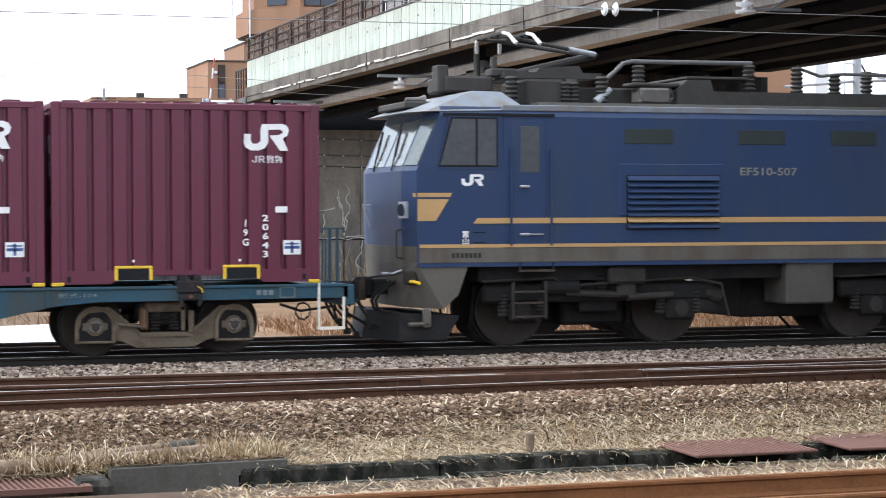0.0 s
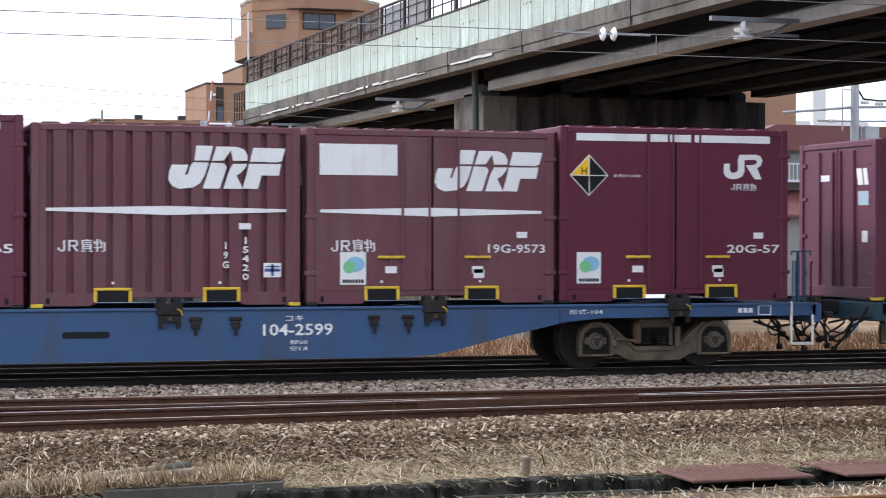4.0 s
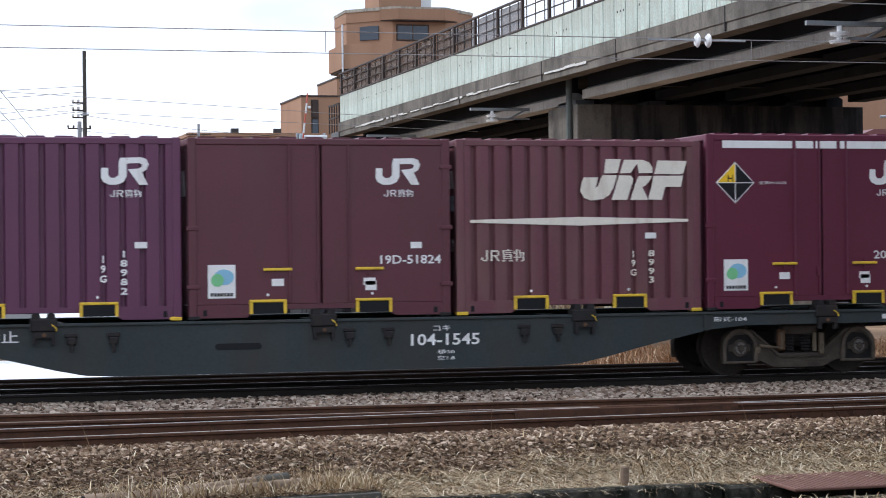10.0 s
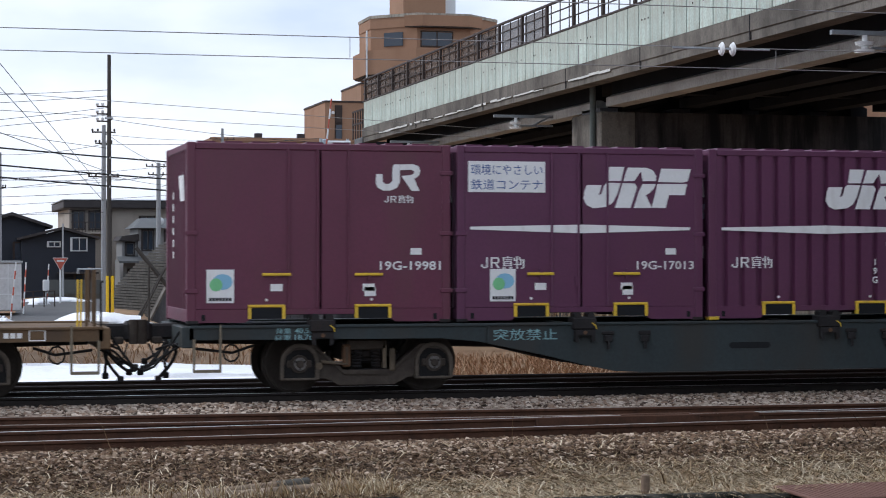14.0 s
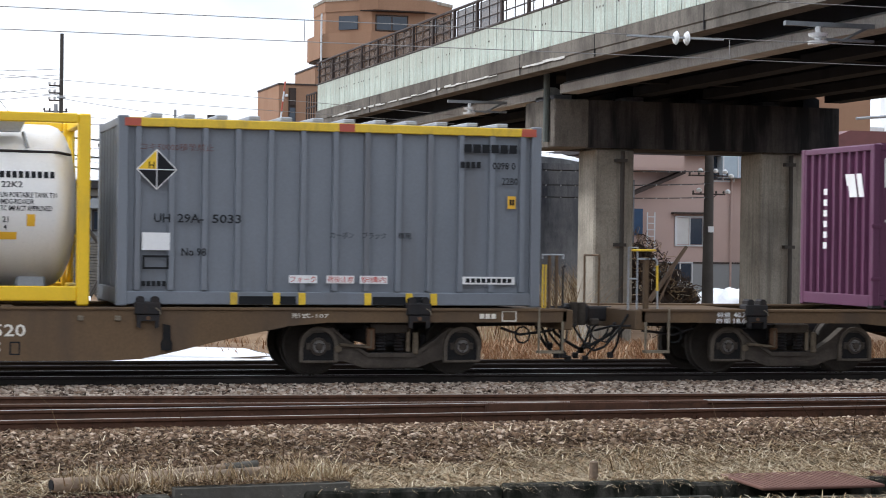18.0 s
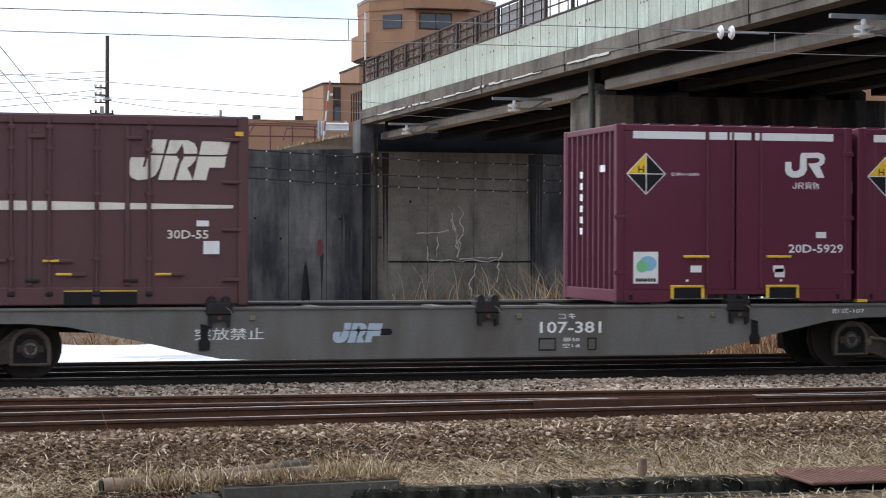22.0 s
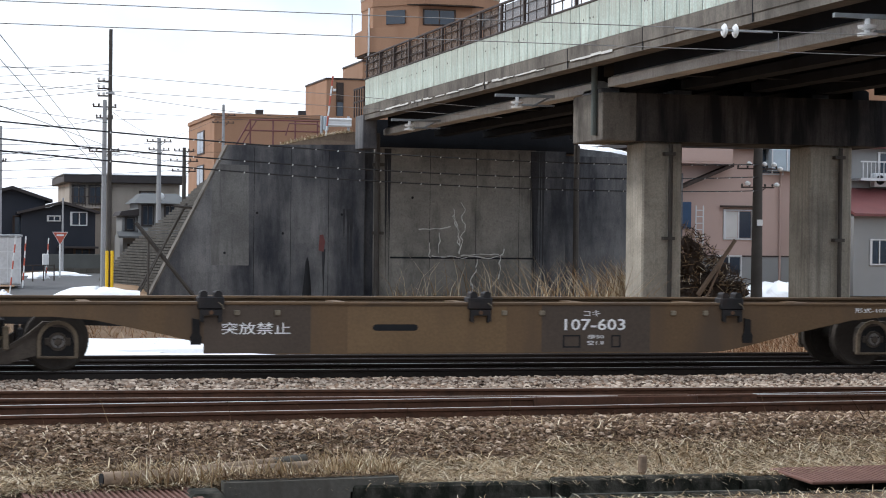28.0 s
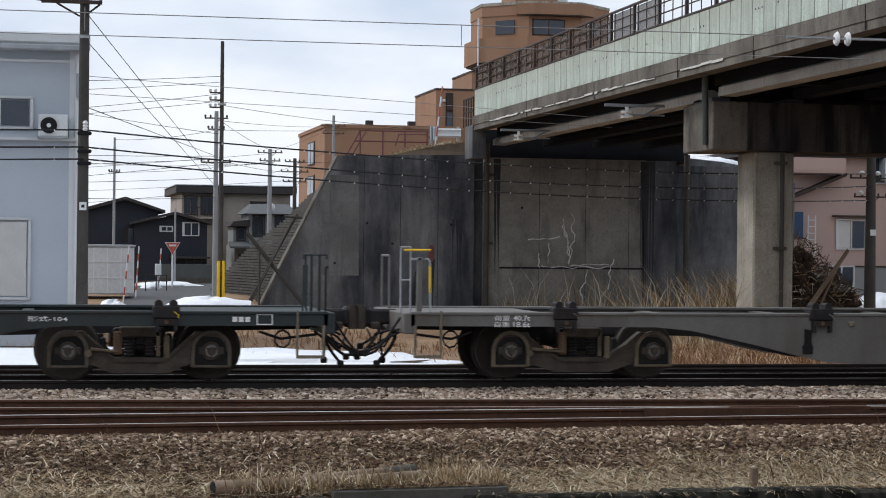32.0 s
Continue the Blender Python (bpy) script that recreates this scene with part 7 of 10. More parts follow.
def make_ribbed_box(paint, code, digits, lower, label):
    """Grey twenty-foot bulk box with narrow upright ribs."""
    c = thing("bulk_container", pose(0, 0, 0), label, "container", "freight containers of the train")
    L, h, y = 6.058, 2.591, 1.219
    x = L / 2
    for s in (-1, 1):
        part("side_wall", Geo().box(-x + 0.1, x - 0.1, s * (y - 0.10), s * (y - 0.072), 0.2, h - 0.1), paint, c)
    rib = Geo().prism([(-0.05, SIDE + 0.085), (-0.036, SIDE + 0.006), (0.036, SIDE + 0.006), (0.05, SIDE + 0.085)], 0.22, h - 0.14, "z").data("rib", paint)
    for i in range(13):
        part("rib", rib, paint, c, at=pose(-x + 0.28 + 0.458 * i, 0, 0))
    for s in (-1, 1):
        part("end_wall", Geo().sheet([(s * (x - 0.05 + b), a) for a, b in corrugation(2.2, 6, 0.0, 0.04)], 0.25, h - 0.1), paint, c)
    for sx in (-1, 1):
        for sy in (-1, 1):
            part("corner_post", Geo().box(sx * x, sx * (x - 0.15), sy * y, sy * (y - 0.14), 0, h, 0.015), paint, c)
    for s in (-1, 1):
        part("bottom_sill", Geo().box(-x + 0.14, x - 0.14, s * (y - 0.002), s * (y - 0.1), 0.02, 0.2, 0.012), paint, c)
        part("end_sill", Geo().box(s * (x - 0.01), s * (x - 0.1), -y + 0.13, y - 0.13, 0.02, 0.24, 0.01), paint, c)
    part("top_band", Geo().box(-x + 0.14, x - 0.14, SIDE - 0.002, SIDE + 0.08, h - 0.15, h - 0.03, 0.01), yellow_paint, c, "yellow top band")
    part("end_header", Geo().box(-x - 0.002, -x + 0.1, -y + 0.13, y - 0.13, h - 0.14, h - 0.03, 0.01), paint, c)
    for q in (-x + 0.2, 0.15, x - 0.2):
        part("red_marker", Geo().box(q - 0.11, q + 0.11, SIDE - 0.008, SIDE, h - 0.145, h - 0.035), red_sign, c)
    part("top_rail", Geo().box(-x + 0.14, x - 0.14, y - 0.1, y, h - 0.15, h - 0.03), paint, c)
    roof = part("roof", Geo().box(-x + 0.1, x - 0.1, -y + 0.06, y - 0.06, h - 0.06, h - 0.02), light_box, c, "pale ribbed roof")
    rr = Geo().box(0, 0.16, -y + 0.08, y - 0.08, h - 0.02, h + 0.04, 0.012).data("roof_rib", light_box)
    for i in range(12):
        part("roof_rib", rr, light_box, roof, at=pose(-x + 0.45 + 0.45 * i, 0, 0))
    part("floor", Geo().box(-x + 0.1, x - 0.1, -y + 0.1, y - 0.1, 0.1, 0.19), dark_gap, c)
    for q in (-0.95, 0.95):
        part("fork_pocket", Geo().box(q - 0.40, q + 0.40, SIDE - 0.004, SIDE + 0.2, 0.03, 0.14), black_paint, c)
        for a in (-0.52, 0.08, 0.44):
            part("pocket_edge", Geo().box(q + a, q + a + 0.1, SIDE - 0.008, SIDE + 0.02, 0.02, 0.19, 0.006), yellow_paint, c, "yellow pocket edge")
    f = SIDE + 0.003
    lettering(c, "コキ50000積載禁止", -2.22, 2.17, 0.10, rust_print, f, 1.0)
    hazard_diamond(c, -2.5, 1.86, 0.26, SIDE + 0.004)
    lettering(c, "UH", -2.42, 1.20, 0.12, black_paint, f, 0.22)
    lettering(c, "29A-", -2.03, 1.20, 0.12, black_paint, f, 0.36)
    lettering(c, digits, -1.53, 1.20, 0.12, black_paint, f, 0.4)
    lettering(c, lower, -1.98, 0.74, 0.11, black_paint, f, 0.34)
    plate(c, -2.5, 0.88, 0.38, 0.24, SIDE + 0.002)
    shapes(c, "frame_print", [[(-2.68, 0.50), (-2.32, 0.50), (-2.32, 0.53), (-2.68, 0.53)], [(-2.68, 0.66), (-2.32, 0.66), (-2.32, 0.69), (-2.68, 0.69)], [(-2.68, 0.53), (-2.65, 0.53), (-2.65, 0.66), (-2.68, 0.66)], [(-2.35, 0.53), (-2.32, 0.53), (-2.32, 0.66), (-2.35, 0.66)]], SIDE + 0.002, black_paint)
    bars(c, -2.7, -2.35, 0.27, 0.34, 5, f, black_paint)
    lettering(c, "カーボン", 0.10, 1.00, 0.09, black_paint, f, 0.34)
    lettering(c, "ブラック", 0.56, 1.00, 0.09, black_paint, f, 0.34)
    lettering(c, "専用", 1.00, 1.00, 0.09, black_paint, f, 0.19)
    for q, s in ((-0.45, "フォーク"), (0.08, "荷役注意"), (0.56, "駅構内")):
        plate(c, q, 0.38, 0.40, 0.11, SIDE + 0.004)
        lettering(c, s, q, 0.38, 0.085, red_print, f - 0.006, 0.36)
    plate(c, 2.25, 0.38, 0.78, 0.11, SIDE + 0.004)
    bars(c, 1.90, 2.60, 0.35, 0.41, 9, f - 0.006, black_paint)
    bars(c, 1.85, 2.66, 2.20, 2.32, 6, f, black_paint, 0.15)
    bars(c, 1.80, 2.12, 1.98, 2.07, 4, f, black_paint)
    lettering(c, code, 2.46, 2.02, 0.10, black_paint, f, 0.34)
    lettering(c, "22B0", 2.55, 1.80, 0.10, black_paint, f, 0.24)
    plate(c, 2.58, 1.50, 0.12, 0.18, SIDE + 0.004, orange_print)
    bars(c, 2.54, 2.62, 1.46, 1.54, 2, f - 0.006, black_paint)
    return c


def make_tank():
    c = thing("tank_container", pose(0, 0, 0), "white tank container in a bright yellow steel frame, red disc", "container", "freight containers of the train")
    L, h, y = 6.058, 2.591, 1.219
    x = L / 2
    R = 1.13
    prof = [(-x + 0.10, 0.10), (-x + 0.12, 0.50), (-x + 0.18, 0.80), (-x + 0.27, 1.0), (-x + 0.36, 1.09), (-x + 0.48, R), (x - 0.48, R), (x - 0.36, 1.09), (x - 0.27, 1.0), (x - 0.18, 0.80), (x - 0.12, 0.50), (x - 0.10, 0.10)]
    tank = part("tank_shell", Geo().lathe(prof, (0, 0, 1.36), "x", 48), tank_white, c, smooth=35)
    for q in (-1.05, 0.3, 1.5):
        part("weld_seam", Geo().lathe([(q - 0.012, R + 0.0015), (q - 0.006, R + 0.004), (q + 0.006, R + 0.004), (q + 0.012, R + 0.0015)], (0, 0, 1.36), "x", 48), tank_white, tank)
    for sx in (-1, 1):
        for sy in (-1, 1):
            part("corner_post", Geo().box(sx * x, sx * (x - 0.17), sy * y, sy * (y - 0.16), 0, h, 0.02), tank_yellow, c)
    for z0, z1 in ((0.06, 0.26), (h - 0.13, h)):
        for s in (-1, 1):
            part("frame_rail", Geo().box(-x + 0.17, x - 0.17, s * y, s * (y - 0.11), z0, z1, 0.015), tank_yellow, c)
            part("frame_rail", Geo().box(s * x, s * (x - 0.12), -y + 0.16, y - 0.16, z0, z1, 0.015), tank_yellow, c)
    for s in (-1, 1):
        for q in (-1, 1):
            part("end_brace", Geo().pipe([(s * (x - 0.07), q * (y - 0.15), 0.3), (s * (x - 0.07), q * 0.45, 0.95)], 0.045), tank_yellow, c)
            part("end_brace", Geo().pipe([(s * (x - 0.07), q * (y - 0.15), 2.4), (s * (x - 0.07), q * 0.55, 1.7)], 0.045), tank_yellow, c)
        part("saddle", Geo().box(s * 2.1, s * 2.5, -0.55, 0.55, 0.1, 0.42, 0.03), galva, c)
    part("walkway", Geo().prism([(-0.85, h - 0.09), (-0.80, h - 0.24), (0.42, h - 0.24), (0.46, h - 0.09)], -0.92, -0.62), galva, c, "grey steel top walkway")
    part("walkway", Geo().prism([(1.0, h - 0.10), (1.06, h - 0.25), (2.12, h - 0.25), (2.18, h - 0.10)], -0.92, -0.62), galva, c, "grey steel top walkway")
    part("spill_rail", Geo().pipe([(0.28, -0.70, 2.30), (0.36, -0.78, 2.20), (0.60, -0.88, 2.09), (1.6, -0.89, 2.08), (2.62, -0.88, 2.07), (2.8, -0.82, 2.04)], 0.02, 6), dark_gap, c, "dark hose rail round the tank shoulder")
    for q in (0.34, 2.16):
        part("rail_post", Geo().tube((q, -0.72, 2.34), (q + 0.06, -0.84, 2.12), 0.025, n=6), galva, c)
    part("manhole", Geo().tube((0.6, 0, h - 0.2), (0.6, 0, h - 0.02), 0.28, n=18), galva, c)
    g = Geo()

    def on_tank(u, z, lift=0.004):
        dz = z - 1.36
        return (u, -math.sqrt(max(R * R - dz * dz, 0.01)) - lift, z)

    def patch(name, x0, x1, z0, z1, material, lift=0.004, label=""):
        n = 6
        q = Geo()
        for i in range(n):
            a, b = z0 + (z1 - z0) * i / n, z0 + (z1 - z0) * (i + 1) / n
            q.add([on_tank(x0, a, lift), on_tank(x1, a, lift), on_tank(x1, b, lift), on_tank(x0, b, lift)], [(0, 1, 2, 3)])
        return part(name, q, material, tank, label)

    def ring(name, cx, cz, r0, r1, material, lift, label="", a0=0.0, a1=6.2832):
        q = Geo()
        n = 40
        for i in range(n):
            t, u = a0 + (a1 - a0) * i / n, a0 + (a1 - a0) * (i + 1) / n
            for k in range(3):
                ra, rb = r0 + (r1 - r0) * k / 3, r0 + (r1 - r0) * (k + 1) / 3
                q.add([on_tank(cx + ra * math.cos(t), cz + ra * math.sin(t), lift), on_tank(cx + rb * math.cos(t), cz + rb * math.sin(t), lift), on_tank(cx + rb * math.cos(u), cz + rb * math.sin(u), lift), on_tank(cx + ra * math.cos(u), cz + ra * math.sin(u), lift)], [(0, 1, 2, 3)])
        return part(name, q, material, tank, label)
    ring("red_disc", -1.42, 1.28, 0.0, 0.515, disc_red, 0.004, "large red disc with a pale ring")
    ring("pale_ring", -1.42, 1.36, 0.16, 0.20, white_paint, 0.008)
    ring("pale_ring", -1.42, 1.36, 0.07, 0.105, white_paint, 0.008, a1=4.9)
    for i in range(8):
        patch("disc_print", -1.76 + 0.083 * i, -1.70 + 0.083 * i, 1.0, 1.09, white_paint, 0.008)
    for i in range(5):
        patch("tank_print", 0.32 + 0.1 * i, 0.40 + 0.1 * i, 1.63, 1.71, black_paint)
    for i in range(9):
        patch("tank_print", -2.80 + 0.095 * i, -2.72 + 0.095 * i, 1.29, 1.36, black_paint)
        if i < 3:
            patch("tank_print", -2.80 + 0.08 * i, -2.74 + 0.08 * i, 1.22, 1.26, black_paint)
    words = [("22K2", 2.00, 1.62, 0.28, 0.085), ("UN PORTABLE TANK T11", 2.22, 1.48, 0.74, 0.07), ("IMDG-RID/ADR", 2.07, 1.39, 0.44, 0.07), ("TC IMPACT APPROVED", 2.19, 1.30, 0.68, 0.07), ("21", 1.92, 1.15, 0.08, 0.08), ("4", 1.92, 1.05, 0.04, 0.08)]
    for s, u, z, w, hh in words:
        p = on_tank(u, z, 0.006)
        lettering(tank, s, u, z, hh, black_paint, p[1], w)
    for i in range(9):
        patch("tank_print", 1.84 + 0.083 * i, 1.90 + 0.083 * i, 1.71, 1.80, black_paint)
    patch("warning_label", 2.20, 2.31, 1.06, 1.22, orange_print)
    patch("warning_label", 1.84, 2.07, 0.88, 0.98, orange_print)
    patch("data_plate", -0.62, -0.36, 0.88, 1.04, galva)
    ring("no_step_ring", 0.07, 0.73, 0.10, 0.125, red_print, 0.006)
    patch("step_print", 0.02, 0.12, 0.70, 0.75, black_paint, 0.006)
    return c


def build_bogie(wagon, x, base, frame_mat, heavy=False):
    arch_mat = bogie_pale if frame_mat is bogie_pale or heavy else bogie_mid
    b = part("bogie", Geo().box(-0.16, 0.16, -0.85, 0.85, 0.42, 0.66, 0.03).box(-0.35, 0.35, -0.9, -0.7, 0.5, 0.74, 0.02).box(-0.35, 0.35, 0.7, 0.9, 0.5, 0.74, 0.02), dark_gap, wagon, at=pose(x, 0, 0))
    q = base / 2
    poly = [(-q - 0.25, 0.47), (-q - 0.22, 0.60), (-q - 0.12, 0.68), (-q + 0.20, 0.70), (-q + 0.42, 0.52), (-0.34, 0.34), (0.34, 0.34), (q - 0.42, 0.52), (q - 0.20, 0.70), (q + 0.12, 0.68), (q + 0.22, 0.60), (q + 0.25, 0.47),
            (q + 0.25, 0.24), (q + 0.19, 0.24), (q + 0.17, 0.42), (q - 0.17, 0.42), (q - 0.20, 0.26), (q - 0.38, 0.22), (0.40, 0.13), (-0.40, 0.13), (-q + 0.38, 0.22), (-q + 0.20, 0.26), (-q + 0.17, 0.42), (-q - 0.17, 0.42), (-q - 0.19, 0.24), (-q - 0.25, 0.24)]
    for s in (-1, 1):
        part("side_frame", Geo().prism(poly, s * 0.86, s * 1.0), frame_mat, b)
        part("side_frame_rim", Geo().prism([(a, z) for a, z in poly[:12]] + [(a * 0.97, z - 0.06) for a, z in poly[:12]][::-1], s * 1.0, s * 1.03), frame_mat, b)
        for u in (-q, q):
            part("axle_recess", Geo().tube((u, s * 0.99, 0.44), (u, s * 1.006, 0.44), 0.222, n=24).box(u - 0.222, u + 0.222, s * 0.985, s * 1.004, 0.235, 0.44), under_black, b)
            arch = [(u + 0.275 * math.cos(math.pi * k / 12), 0.44 + 0.275 * math.sin(math.pi * k / 12)) for k in range(13)] + [(u - 0.275, 0.22), (u - 0.225, 0.22)]
            arch += [(u - 0.225 * math.cos(math.pi * k / 12), 0.44 + 0.225 * math.sin(math.pi * k / 12)) for k in range(13)] + [(u + 0.225, 0.22), (u + 0.275, 0.22)]
            part("pedestal_arch", Geo().prism(arch, s * 1.0, s * 1.045), arch_mat, b)
            part("pedestal_tie", Geo().box(u - 0.27, u + 0.27, s * 0.96, s * 1.03, 0.20, 0.235, 0.008), arch_mat, b)
            ax = part("axle_box", Geo().tube((u, s * 0.86, 0.43), (u, s * 1.04, 0.43), 0.14, 0.125, 20).box(u - 0.19, u + 0.19, s * 0.84, s * 1.02, 0.36, 0.50, 0.03), frame_mat, b)
            part("axle_cap", Geo().tube((u, s * 1.04, 0.43), (u, s * 1.07, 0.43), 0.092, 0.085, 20), hub_metal, ax)
            part("cap_centre", Geo().tube((u, s * 1.07, 0.43), (u, s * 1.082, 0.43), 0.055, 0.04, 14), bogie_steel, ax)
            for a in (0.5, 2.6, 4.7):
                part("cap_bolt", Geo().tube((u + 0.066 * math.cos(a), s * 1.07, 0.43 + 0.066 * math.sin(a)), (u + 0.066 * math.cos(a), s * 1.08, 0.43 + 0.066 * math.sin(a)), 0.014, n=6), dark_gap, ax)
        for u in (-0.14, 0.14):
            part("spring", Geo().lathe([(0.36 + 0.022 * k, 0.085 if k % 2 else 0.062) for k in range(13)], (u, s * 0.95, 0), "z", 12), dark_gap, b)
        part("bolster_end", Geo().box(-0.28, 0.28, s * 0.88, s * 1.04, 0.62, 0.76, 0.02), frame_mat, b)
        part("brake_rod", Geo().pipe([(-q + 0.3, s * 1.05, 0.46), (-0.3, s * 1.05, 0.42), (-0.3, s * 1.05, 0.66)], 0.025), bogie_pale, b)
        part("rod_eye", Geo().tube((-q + 0.27, s * 1.03, 0.40), (-q + 0.27, s * 1.075, 0.40), 0.05, n=12), bogie_pale, b)
        part("rust_bracket", Geo().box(-0.36, -0.24, s * 0.98, s * 1.06, 0.38, 0.70, 0.02), rust_steel, b, "rust-brown bracket")
        part("spring_plank", Geo().box(-0.26, 0.26, s * 0.9, s * 1.02, 0.30, 0.35, 0.01), dark_gap, b)
        part("wear_plate", Geo().box(0.22, 0.27, s * 1.0, s * 1.04, 0.36, 0.68), bogie_pale, b)
        for u in (-q + 0.48, q - 0.48):
            part("brake_shoe", Geo().box(u - 0.04, u + 0.04, s * 0.6, s * 0.7, 0.32, 0.60, 0.02), dark_gap, b)
        part("brake_hanger", Geo().box(0.32, 0.40, s * 0.98, s * 1.05, 0.32, 0.64, 0.015), bogie_pale, b)
    for u in (-q, q):
        r = 0.43
        prof = [(-0.60, 0.40), (-0.595, r), (-0.47, r + 0.004), (-0.465, r + 0.028), (-0.44, r + 0.022), (-0.44, 0.36), (-0.50, 0.30), (-0.52, 0.12), (-0.40, 0.075), (0.40, 0.075), (0.52, 0.12), (0.50, 0.30), (0.44, 0.36), (0.44, r + 0.022), (0.465, r + 0.028), (0.47, r + 0.004), (0.595, r), (0.60, 0.40), (0.58, 0.36), (0.56, 0.10), (0.80, 0.07)]
        prof = [(-0.80, 0.07), (-0.56, 0.10), (-0.58, 0.36)] + prof
        g = Geo().lathe(prof, (0, 0, 0), "y", 28)
        w = part("wheelset", g, wheel_steel, b, smooth=30, at=pose(u, 0, 0.43))
        WHEELS.append((w, u, r))
    return b


rust_steel = mat("rust_brown_steel", (0.13, 0.075, 0.045), 0.8, 0.1, 40, 4, 0.3, 0.15)


SILL = [(-9.62, 0.97), (9.62, 0.97), (9.62, 0.79), (6.1, 0.78), (5.55, 0.73), (4.6, 0.53), (3.9, 0.36), (3.5, 0.28), (3.1, 0.26), (-3.1, 0.26), (-3.5, 0.28), (-3.9, 0.36), (-4.6, 0.53), (-5.55, 0.73), (-6.1, 0.78), (-9.62, 0.79)]


def build_wagon(k, paint, bogie_paint, number, off, wb, modern, label, front_rail=False, rear_rail=False, ink=None, patch=None):
    w = thing("flat_wagon", pose(0, 0, 0), label, "wagon", "container wagons of the train")
    ink = ink or white_paint
    y = 1.30
    for s in (-1, 1):
        part("side_sill", Geo().prism(SILL, s * (y - 0.10), s * y), paint, w)
        part("sill_flange", Geo().box(-9.62, 9.62, s * (y - 0.16), s * (y + 0.025), 0.945, 0.985, 0.008), paint, w)
    part("centre_sill", Geo().prism([(-9.5, 0.90), (9.5, 0.90), (9.5, 0.70), (5.0, 0.60), (3.6, 0.30), (-3.6, 0.30), (-5.0, 0.60), (-9.5, 0.70)], -0.25, 0.25), dark_gap, w)
    for i in range(11):
        x = -9.3 + 1.86 * i
        part("cross_member", Geo().box(x - 0.08, x + 0.08, -y + 0.1, y - 0.1, 0.78, 0.93), paint, w)
    for s in (-1, 1):
        part("deck_plate", Geo().box(s * 7.6, s * 9.6, -y + 0.1, y - 0.1, 0.93, 0.96), paint, w)
        part("end_beam", Geo().box(s * 9.55, s * 9.72, -y, y, 0.68, 0.97, 0.015), paint, w)
        cp = part("coupler", Geo().box(s * 9.6, s * 10.12, -0.11, 0.11, 0.76, 0.98, 0.03).box(s * 10.0, s * 10.22, -0.17, 0.13, 0.72, 1.02, 0.05), dark_gap, w)
        part("knuckle", Geo().tube((s * 10.14, -0.14, 0.70), (s * 10.14, -0.14, 1.04), 0.07, n=10).box(s * 9.86, s * 10.0, -0.2, 0.16, 0.70, 0.80, 0.02), bogie_steel, cp)
        for a, drop, reach, r in ((-0.85, 0.22, 0.5, 0.018), (-0.5, 0.40, 0.25, 0.024), (-0.3, 0.26, 0.42, 0.018), (0.25, 0.38, 0.16, 0.022), (0.45, 0.34, 0.5, 0.024), (0.8, 0.2, 0.34, 0.02)) if (k + (s > 0)) % 2 else ((-0.8, 0.34, 0.2, 0.02), (-0.45, 0.28, 0.5, 0.024), (-0.2, 0.42, 0.36, 0.018), (0.3, 0.24, 0.28, 0.022), (0.5, 0.40, 0.42, 0.024)):
            pts = [(s * (9.64 + 0.03 * math.sin(9 * a)), a, 0.74), (s * (9.72 + 0.05 * a), a, 0.70)]
            for i in range(6):
                f = (i + 1) / 6
                pts.append((s * (9.72 + (reach - 0.06) * f + 0.05 * math.sin(3.1 * f + 5 * a)), a * (1 - 0.3 * f), 0.68 - (drop + 0.06) * f ** 0.85))
            part("brake_hose", Geo().pipe(pts, r, 6), rubber, cp)
            part("hose_coupling", Geo().box(pts[-1][0] - 0.045, pts[-1][0] + 0.045, pts[-1][1] - 0.04, pts[-1][1] + 0.04, pts[-1][2] - 0.05, pts[-1][2] + 0.04, 0.015), dark_gap, cp)
        loop = [(s * (9.02 + 0.11 * math.cos(0.7 * i)), -1.1, 0.60 + 0.12 * math.sin(0.7 * i)) for i in range(10)]
        part("cable_loop", Geo().pipe(loop, 0.014, 6), rubber, cp)
        for a in (-0.5, 0.45):
            part("hose_cock", Geo().box(s * 9.62, s * 9.76, a - 0.05, a + 0.05, 0.66, 0.76, 0.02), dark_gap, cp)
        part("jumper_cable", Geo().pipe([(s * 9.72, -1.02, 0.90), (s * 9.9, -1.0, 0.62), (s * 10.06, -0.95, 0.42), (s * 10.2, -0.9, 0.36)], 0.018), rubber, cp)
        part("uncoupling_chain", Geo().pipe([(s * 9.74, -0.6, 0.68), (s * 9.86, -0.5, 0.46), (s * 9.98, -0.3, 0.5), (s * 10.05, -0.15, 0.7)], 0.014), dark_gap, cp)
        part("coupler_lever", Geo().pipe([(s * 9.78, -y + 0.05, 0.74), (s * 9.78, -0.5, 0.70), (s * 9.95, -0.2, 0.62)], 0.018), dark_gap, cp)
        part("under_pipe", Geo().pipe([(s * 9.5, -1.0, 0.66), (s * 9.0, -1.05, 0.60), (s * 8.7, -1.05, 0.70)], 0.02), dark_gap, w)
    # steps and handrails of the platform ends
    for s, on in ((1, front_rail), (-1, rear_rail)):
        step_paint = cream_paint if (k, s) in ((1, 1), (2, 1), (4, 1), (3, -1), (5, 1)) else khaki_step
        part("step", Geo().pipe([(s * 9.2, -y - 0.01, 0.80), (s * 9.2, -y - 0.01, 0.36), (s * 9.56, -y - 0.01, 0.36), (s * 9.56, -y - 0.01, 0.80)], 0.022).box(s * 9.2, s * 9.56, -y - 0.06, -y + 0.12, 0.345, 0.38).tube((s * 9.2, -y - 0.02, 0.78), (s * 9.2, -y - 0.02, 1.0), 0.016, n=6), step_paint, w, "pale painted step stirrup" if step_paint is cream_paint else "dusty step stirrup")
        if not on:
            continue
